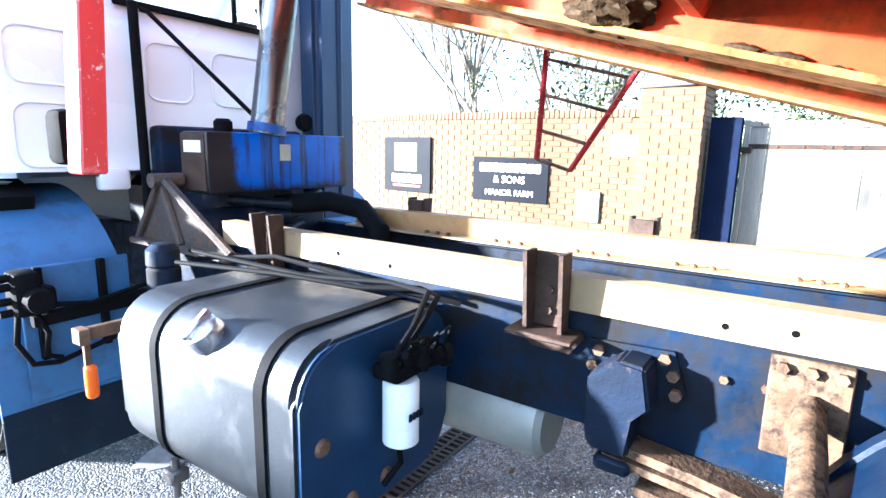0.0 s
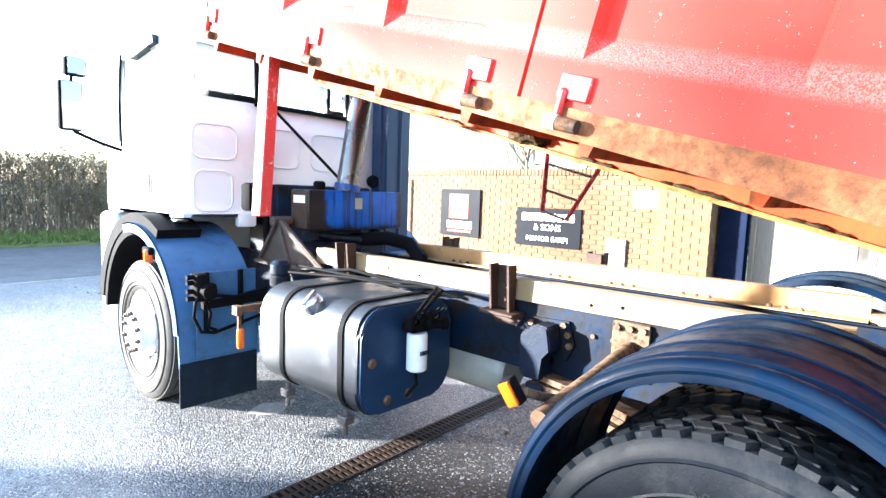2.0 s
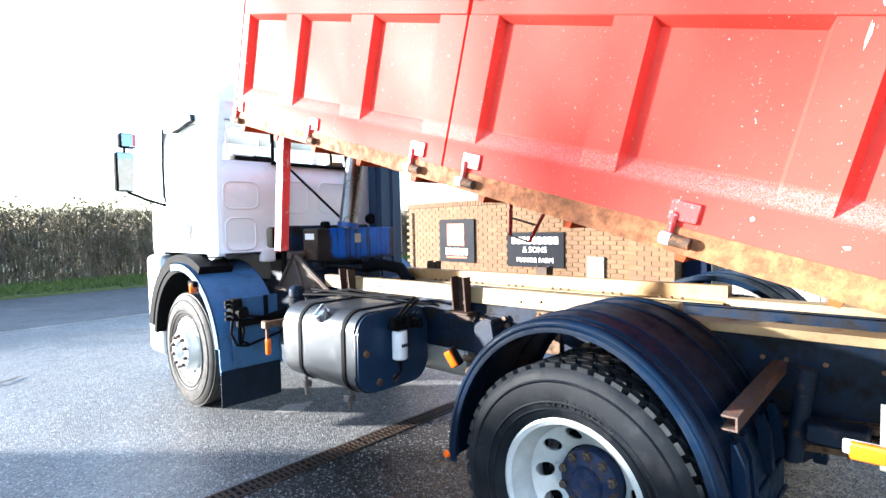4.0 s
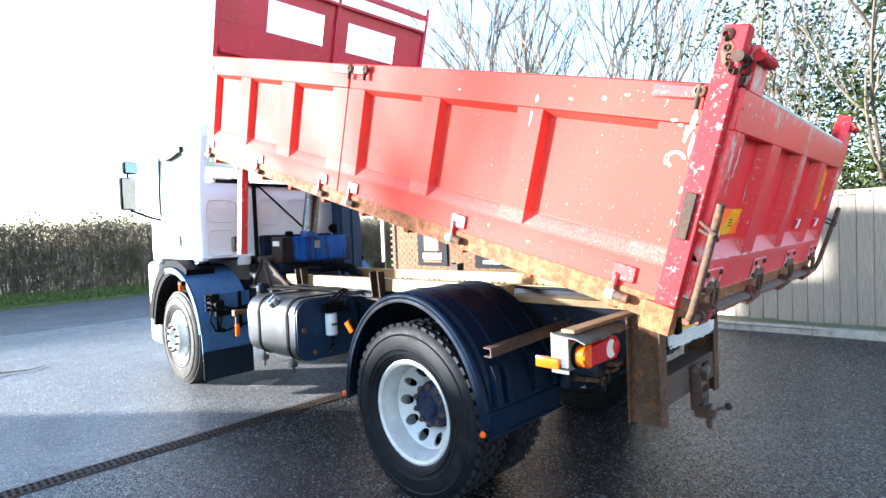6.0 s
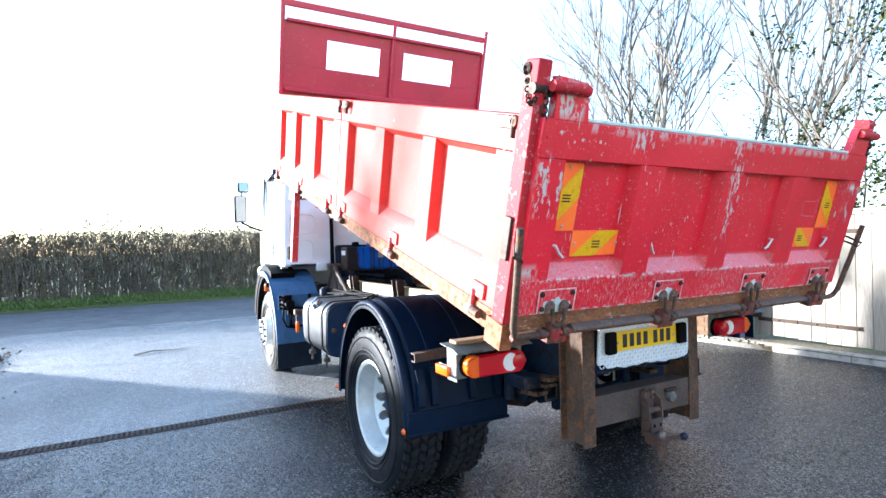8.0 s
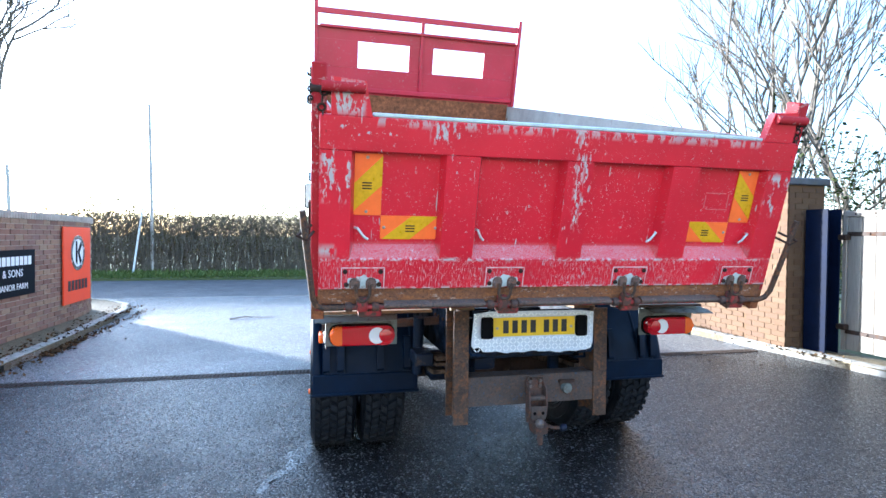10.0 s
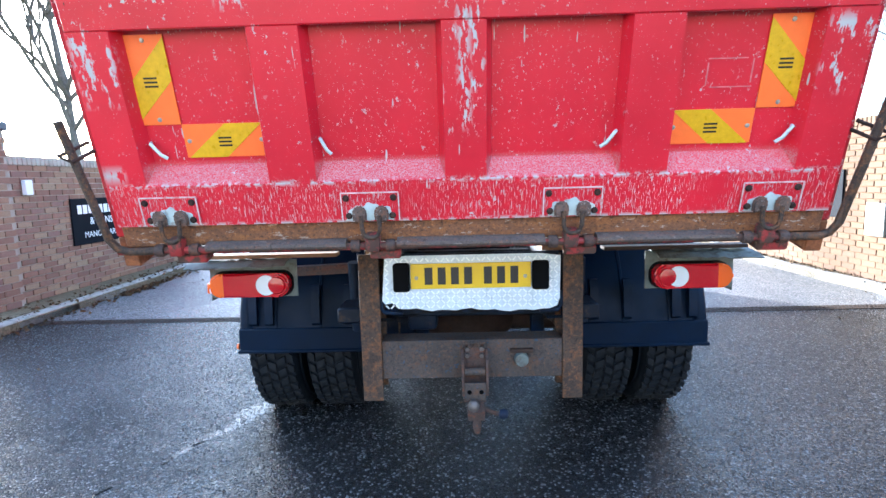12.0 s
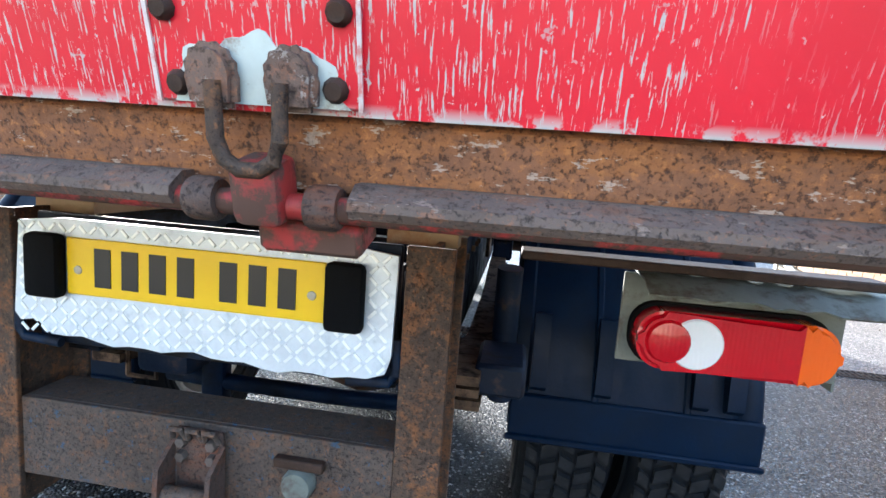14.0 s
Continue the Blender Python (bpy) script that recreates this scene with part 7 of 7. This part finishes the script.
def leaves_into(verts, faces, centre, n, spread, size, rng):
    for _ in range(n):
        c = centre + Vector((rng.gauss(0, spread), rng.gauss(0, spread), rng.gauss(0, spread)))
        a, b2 = Vector((rng.uniform(-1, 1), rng.uniform(-1, 1), rng.uniform(-0.6, 0.6))).normalized(), Vector((rng.uniform(-1, 1), rng.uniform(-1, 1), rng.uniform(-1, 1)))
        w = a.cross(b2).normalized()
        s = size * rng.uniform(0.6, 1.3)
        i = len(verts)
        fold = a.cross(w) * s * 0.25
        verts += [c - a * s, c + w * s * 0.6 + fold, c + a * s, c - w * s * 0.6 + fold]
        faces += [(i, i + 1, i + 2), (i, i + 2, i + 3)]


def mesh_part(name, verts, faces, material, parent=None, label="", kind=""):
    me = bpy.data.meshes.new(name)
    me.from_pydata([tuple(v) for v in verts], [], faces)
    me.materials.append(material)
    ob = new(name, me)
    ob.parent = parent
    return tagged(ob, label, kind=kind)


def tree(base, height, radius, seed, label, stems=1, depth=5, ivy=0, droop=0.0, green=0, first=0.42, spread=0.8, reach=1.0, limbs=0):
    rng = random.Random(seed)
    ob = thing("tree", label, "tree")
    wood, twigs = B_(), B_()
    verts, faces = [], []
    for k in range(stems):
        lean = Vector((rng.uniform(-0.25, 0.25), rng.uniform(-0.25, 0.25), 1.0)) if stems > 1 else Vector((rng.uniform(-0.08, 0.08), 0, 1))
        foot = Vector(base) + Vector((rng.uniform(-0.3, 0.3), rng.uniform(-0.3, 0.3), 0)) * (stems > 1)
        grow(wood, twigs, foot, lean, height * first, radius, depth, rng, droop, spread, reach, limbs)
        for j in range(ivy):
            t = rng.uniform(0.02, 0.42) * height
            leaves_into(verts, faces, foot + lean.normalized() * t + Vector((rng.gauss(0, radius), rng.gauss(0, radius), 0)), 5, 0.16, 0.055, rng)
    part("trunk", wood, M["bark"], ob, "bare grey trunk and limbs")
    part("crown", twigs, M["bark"], ob, "fine bare winter twigs")
    for j in range(green):
        c = Vector(base) + Vector((rng.gauss(0, height * 0.14), rng.gauss(0, height * 0.14), height * (0.12 + 0.7 * rng.random() ** 1.6)))
        leaves_into(verts, faces, c, 64, 0.19, 0.050, rng)
    if verts:
        mesh_part("ivy", verts, faces, M["leaf"], ob, "dark evergreen ivy leaves")
    return ob


tree((14.5, 11.5, -0.1), 12.0, 0.080, 3, "bare multi-stemmed winter tree behind the wall", 3, 4, 0, 0.0, 0, 0.42, 0.62)
tree((17.5, 12.0, -0.1), 13.0, 0.10, 8, "tall bare winter tree with ivy on its stems", 2, 4, 60, 0.0, 0, 0.42, 0.65)
tree((11.4, 2.4, -0.1), 7.0, 0.05, 14, "ivy-clad winter tree behind the boarded gate", 2, 4, 120, 0.0, 26)
tree((13.0, 6.8, -0.1), 7.5, 0.08, 15, "evergreen ivy-hung tree beside the wall", 2, 4, 110, 0.0, 34)
tree((10.2, 0.6, -0.1), 7.5, 0.06, 16, "dark ivy-smothered tree behind the gate", 2, 4, 150, 0.0, 190)
tree((8.4, -1.8, -0.1), 6.5, 0.05, 21, "dense evergreen ivy-covered tree behind the gate", 2, 4, 60, 0.0, 220)
tree((9.2, -4.8, -0.1), 6.0, 0.05, 22, "dense evergreen tree beyond the yard gate", 2, 4, 60, 0.0, 200)
tree((9.0, 4.7, -0.1), 4.6, 0.05, 25, "leafy evergreen shrub behind the entrance wall", 2, 3, 20, 0.0, 22)
tree((10.5, 8.2, -0.1), 6.0, 0.06, 27, "ivy-grown sapling beyond the wall", 1, 4, 70, 0.0, 6)
tree((17.0, 7.6, -0.1), 13.0, 0.09, 31, "bare winter tree in the garden beyond", 3, 4, 0, 0.0, 0, 0.42, 0.62)
tree((-9.4, 10.2, -0.1), 11.5, 0.13, 43, "broad bare winter tree beside the road", 1, 6, 0, 0.01, 0, 0.36, 0.95, 0.85, 8)
tree((-11.5, 6.0, -0.1), 9.0, 0.15, 47, "bare winter tree behind the shaded wall", 2, 5)


def clump_of(n, place, stem_len, leaf_n, rng, twig_r=0.009):
    """Upright twigs and small leaves through a length of hedge, as plain vertex and face lists."""
    tv, tf, lv, lf = [], [], [], []
    for _ in range(n):
        x, y, z, h, lean = place(rng)
        a, top = Vector((x, y, z)), Vector((x + rng.gauss(0, lean), y + rng.gauss(0, lean), z + h))
        mid = a.lerp(top, 0.5) + Vector((rng.gauss(0, 0.06), rng.gauss(0, 0.06), 0))
        i = len(tv)
        r = twig_r * rng.uniform(0.6, 1.9)
        for q, k in ((a, 1.0), (mid, 0.8), (top, 0.35)):
            for w in (0, 2.1, 4.2):
                tv.append(q + Vector((math.cos(w), math.sin(w), 0)) * r * k)
        for s0 in (0, 3):
            for k in range(3):
                tf.append((i + s0 + k, i + s0 + (k + 1) % 3, i + s0 + 3 + (k + 1) % 3, i + s0 + 3 + k))
        for _ in range(leaf_n):
            leaves_into(lv, lf, a.lerp(top, rng.random()), 1, 0.07, 0.034, rng)
    return tv, tf, lv, lf


def in_hedge(rng):
    x = rng.uniform(-26, 34)
    y = 18.1 + abs(rng.gauss(0, 0.7))
    if rng.random() < 0.35:
        return x, y, 0.0, rng.uniform(1.6, 2.3), 0.18
    z = 0.2 + 1.95 * rng.random() ** 0.7
    return x, y, z, min(rng.uniform(0.25, 0.8), 2.34 + 0.05 * math.sin(x * 1.3) - z), 0.26


hedge = thing("hedge", "trimmed brown winter hedgerow along the far verge", "hedge", kind="stuff")
tv, tf, lv, lf = clump_of(34000, in_hedge, 1.0, 4, random.Random(61), 0.008)
mesh_part("twigs", tv, tf, M["twig"], hedge, "dense bare brown twigs", "stuff")
mesh_part("leaves", lv, lf, M["hedge_leaf"], hedge, "sparse brown-green leaves", "stuff")


def in_grass(rng):
    return rng.uniform(-16, 16), 15.6 + 2.5 * rng.random(), 0.06, rng.uniform(0.07, 0.22), 0.05


tv, tf, lv, lf = clump_of(14000, in_grass, 0.2, 0, random.Random(62), 0.011)
tagged(mesh_part("verge_grass", tv, tf, M["grass"]), "bright green grass on the road verge", "grass", kind="stuff")
# far field trees over the hedge
tv, tf, lv, lf = [], [], [], []
rng = random.Random(63)
for k in range(46):
    x = -120 + 5.6 * k + rng.uniform(-2, 2)
    h = rng.uniform(3.5, 8.0)
    for j in range(26):
        leaves_into(lv, lf, Vector((x + rng.gauss(0, 2.0), 150 + rng.gauss(0, 4), 2.2 + rng.random() * h)), 9, 0.8, 0.38, rng)
far = mesh_part("far_trees", lv, lf, M["hedge_leaf"])
tagged(far, "hazy line of distant winter trees across the field", "trees", kind="stuff")

# leaf litter along the kerbs
lv, lf = [], []
rng = random.Random(64)
for k in range(900):
    y = rng.uniform(0.5, 8.0)
    leaves_into(lv, lf, Vector((-4.60 + abs(rng.gauss(0, 0.22)) * (-1 if k % 3 else 0.5), y, 0.0)) + Vector((0, 0, 0.092 if k % 3 else 0.012)), 1, 0.008, 0.028, rng)
for k in range(260):
    leaves_into(lv, lf, Vector((-4.50 + rng.gauss(0, 0.05), 3.6 + abs(rng.gauss(0, 0.7)), 0.015)), 1, 0.008, 0.03, rng)
for k in range(500):
    leaves_into(lv, lf, Vector((4.95 + rng.gauss(0, 0.10), rng.uniform(1.2, 7.0), 0.095)), 1, 0.006, 0.025, rng)
for k in range(60):
    leaves_into(lv, lf, Vector((rng.uniform(-4.2, 4.4), rng.uniform(-2, 9.5), 0.006)), 1, 0.004, 0.02, rng)
for k in range(160):
    leaves_into(lv, lf, Vector((4.95 - abs(rng.gauss(0, 0.25)), rng.uniform(-3.0, 3.0), 0.006)), 1, 0.003, 0.014, rng)
tagged(mesh_part("leaf_litter", lv, lf, M["dead_leaf"]), "brown dead leaves blown along the kerbs", "leaves", kind="stuff")
b = tube(B_(), [(-2.75, 6.35, 0.012), (-2.5, 6.5, 0.03), (-2.2, 6.42, 0.02), (-2.0, 6.6, 0.012)], 0.012, 6, 0.005)
tube(b, [(-2.5, 6.5, 0.03), (-2.45, 6.7, 0.012)], 0.007, 5, 0.004)
tagged(part("fallen_twig", b, M["bark"]), "fallen bare twig lying on the tarmac", "twig")

# short dark spots along the wet runnel and a dried spill under the cab
rng = random.Random(67)
b = B_()
for t0, t1, wide in ((0.08, 0.13, 0.006), (0.30, 0.36, 0.010), (0.52, 0.58, 0.012), (0.71, 0.74, 0.008), (0.90, 0.96, 0.013)):
    rows = []
    for k in range(7):
        t = t0 + (t1 - t0) * k / 6
        x, y = -1.16 - 0.62 * t + 0.02 * math.sin(t * 19) + rng.uniform(-0.006, 0.006), 0.16 - 1.20 * t
        w = wide * (0.25 + math.sin(math.pi * (k + 0.3) / 6.6) * rng.uniform(0.5, 1.0))
        rows.append([b.verts.new((x - w, y, 0.0008)), b.verts.new((x, y, 0.0020)), b.verts.new((x + w, y, 0.0008))])
    for p, q in zip(rows, rows[1:]):
        b.faces.new((p[0], p[1], q[1], q[0])), b.faces.new((p[1], p[2], q[2], q[1]))
tagged(part("ground_crack", b, M["stop"]), "broken line of dark spots on the wet tarmac", "crack", kind="structure")
b = prism(B_(), [(-0.60 + 0.17 * math.cos(a) * (1 + 0.16 * math.sin(3 * a + 1) + 0.09 * math.sin(7 * a)), 3.31 + 0.10 * math.sin(a) * (1 + 0.2 * math.cos(4 * a))) for a in [math.tau * k / 40 for k in range(40)]], 0.0006, 0.003, "z")
tagged(part("ground_spill", b, M["spill"]), "dried pale spill on the tarmac", "stain", kind="structure")

# water running out from under the wheels along a shallow groove
M["runnel"] = tarmac("standing_water_on_tarmac", (0.003, 0.004, 0.0055), (0.022, 0.022, 0.024), 0.17, 1.0, 1.0, (0.18, 0.18, 0.18), 0.008, (0.0, 0.01))
rng, b, edge = random.Random(71), B_(), []
for k in range(33):
    t = k / 32
    x, y = -1.20 - 0.38 * t + 0.03 * math.sin(t * 13), 0.28 - 0.95 * t
    w = (0.030 + 0.050 * math.sin(math.pi * min(1.0, t * 1.2)) ** 2) * rng.uniform(0.65, 1.25) * (1 if 0 < k < 32 else 0.1)
    edge.append([b.verts.new((x - w, y, 0.0004)), b.verts.new((x - 0.6 * w, y, 0.0014)), b.verts.new((x + 0.6 * w, y, 0.0014)), b.verts.new((x + w, y, 0.0004))])
for p, q in zip(edge, edge[1:]):
    for k in range(3):
        b.faces.new((p[k], p[k + 1], q[k + 1], q[k]))
tagged(part("wet_runnel", b, M["runnel"]), "shallow run of standing water on the tarmac", "water", kind="structure")

# drain across the entrance
drain = thing("drain_channel", "rusty slotted drain grating across the entrance", "drain", kind="structure")
b = B_()
for y0, y1 in ((2.165, 2.180), (2.305, 2.320)):
    box(b, -4.6, 4.7, y0, y1, -0.08, 0.006)
part("channel_edge", b, M["iron"], drain)
part("channel_bed", box(B_(), -4.6, 4.7, 2.18, 2.305, 0.0008, 0.0018), M["black"], drain)
b = B_()
for k in range(12):
    x = 0.02 + 0.04 * k
    box(b, x, x + 0.02, 0.0, 0.125, 0.002, 0.0065)
box(b, 0.0, 0.49, 0.055, 0.070, 0.002, 0.0072)
grate = data_of("grating", b, M["iron"])
for k in range(19):
    ob = new("grating", grate)
    ob.parent, ob.location = drain, (-4.6 + 0.49 * k, 2.18, 0)

# ---- pieces: kerbs and bricks ----


def along(line, step):
    pts = [Vector((*p, 0)) for p in line]
    total, marks = 0.0, []
    lens_ = [(b2 - a).length for a, b2 in zip(pts, pts[1:])]
    d = 0.0
    while d + step <= sum(lens_):
        marks.append(d)
        d += step
    def spot(d):
        for a, b2, l in zip(pts, pts[1:], lens_):
            if d <= l:
                return a.lerp(b2, d / l)
            d -= l
        return pts[-1]
    return [(spot(m), spot(m + step)) for m in marks]


for name, line, sgn, label in (("kerb_west", LEFT_KERB, -1, "pale concrete kerb beside the shaded wall"), ("kerb_east", RIGHT_KERB, 1, "pale concrete kerb beside the sunlit wall")):
    kerb = thing(name, label, "kerb", kind="structure")
    prof = [(0.0, -0.1), (0.0, 0.07), (0.02, 0.10), (0.125, 0.105), (0.125, -0.1)]
    stone = data_of("kerb_stone", prism(B_(), [(sgn * px, pz) for px, pz in prof], 0.006, 0.909, "y"), M["kerb"])
    for a, c in along(line, 0.915):
        d = (c - a)
        ob = new("kerb_stone", stone)
        ob.parent = kerb
        ob.matrix_basis = Matrix.Translation(a) @ Matrix.Rotation(math.atan2(-d.x, d.y), 4, "Z")

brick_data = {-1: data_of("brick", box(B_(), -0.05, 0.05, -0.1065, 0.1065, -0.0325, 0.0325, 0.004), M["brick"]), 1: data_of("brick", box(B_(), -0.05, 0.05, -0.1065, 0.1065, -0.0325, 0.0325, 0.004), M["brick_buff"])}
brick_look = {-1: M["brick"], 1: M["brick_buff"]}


def lay(wall, side, y0, y1, h, near):
    """Courses of stretchers: the stretch near the drive as single bricks, the rest as one joined part."""
    rng = random.Random(70 + side)
    rest, count = B_(), 0
    rows = int(h / 0.075)
    for r in range(rows):
        z = 0.045 + 0.075 * r
        y = y0 + (0.1125 if r % 2 else 0.0)
        while y + 0.21 <= y1 + 0.11:
            c = min(y + 0.1125, y1)
            x = wall_line(c, side) + side * 0.05 - side * rng.uniform(0.0, 0.005)
            slope = (wall_line(c + 0.05, side) - wall_line(c - 0.05, side)) / 0.1
            m = Matrix.Translation((x, c, z)) @ Matrix.Rotation(-math.atan(slope), 4, "Z") @ Matrix.Rotation(rng.uniform(-0.006, 0.006), 4, "X")
            if near[0] < c < near[1] and near[2] < z < near[3] and count < 300:
                ob = new("brick", brick_data[side])
                ob.parent, ob.matrix_basis = wall, m
                count += 1
            else:
                mk = bmesh.ops.create_cube(rest, size=1.0, matrix=m @ Matrix.Diagonal((0.1, 0.213, 0.065, 1)))
            y += 0.225
    part("brickwork", rest, brick_look[side], wall)["kind"] = "stuff"
    cop = B_()
    y = y0
    while y < y1:
        x = wall_line(y, side)
        box(cop, min(x - side * 0.02, x + side * 0.23), max(x - side * 0.02, x + side * 0.23), y + 0.002, y + 0.068, h + rng.uniform(-0.003, 0.003), h + 0.105 + rng.uniform(-0.003, 0.003), 0.008)
        y += 0.07
    part("coping", cop, brick_look[side] if side > 0 else M["mortar"], wall, "brick-on-edge coping" if side > 0 else "grey weathered coping")["kind"] = "stuff"


lay(wall_west, -1, *WALLS[-1], (2.7, 5.3, 0.0, 1.3))
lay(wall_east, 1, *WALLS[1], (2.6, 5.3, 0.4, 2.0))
pier_bricks = {}


def pier_brick(pier, look, x0, x1, y0, y1, z):
    """One brick of a pier; bricks of one size share their mesh."""
    size = (round(x1 - x0, 3), round(y1 - y0, 3), look.name)
    if size not in pier_bricks:
        pier_bricks[size] = data_of("brick", box(B_(), -size[0] / 2, size[0] / 2, -size[1] / 2, size[1] / 2, -0.0325, 0.0325), look)
    ob = new("brick", pier_bricks[size])
    ob.parent, ob.location = pier, ((x0 + x1) / 2, (y0 + y1) / 2, z)


for pier, x0, x1, y0, y1, h, face in ((pier_west, -5.66, -5.14, 2.27, 2.75, 2.1, 1), (pier_east, 4.90, 5.50, 1.93, 2.62, 2.28, -1)):
    for r in range(int(h / 0.075)):
        z = 0.045 + 0.075 * r
        off = 0.1125 if r % 2 else 0.0
        fx = x1 if face > 0 else x0
        y = y0 - 0.1125 + off
        while y < y1:
            a, c = max(y, y0 - 0.004), min(y + 0.213, y1 + 0.004)
            if c - a > 0.04:
                pier_brick(pier, brick_look[-face], fx - (0.06 if face > 0 else 0.010), fx + (0.010 if face > 0 else 0.06), a, c, z)
            y += 0.225
        for fy, sg in ((y0, -1), (y1, 1)):
            x = x0 - 0.1125 + off
            while x < x1:
                a, c = max(x, x0 + 0.012), min(x + 0.213, x1 - 0.012)
                if c - a > 0.04:
                    pier_brick(pier, brick_look[-face], a, c, fy - (0.010 if sg < 0 else 0.03), fy + (0.010 if sg > 0 else 0.03), z)
                x += 0.225
spikes = thing("wall_spikes", "row of thin pale metal spikes on the wall's coping", "spikes")
for k in range(34):
    y = 2.8 + 0.15 * k
    x = wall_line(y, 1) + 0.10
    b = prism(B_(), [(y - 0.012, 2.05), (y + 0.012, 2.05), (y + 0.006, 2.19), (y, 2.22), (y - 0.006, 2.19)], x - 0.004, x + 0.004, "x")
    part("spike", b, M["bracket"], spikes)
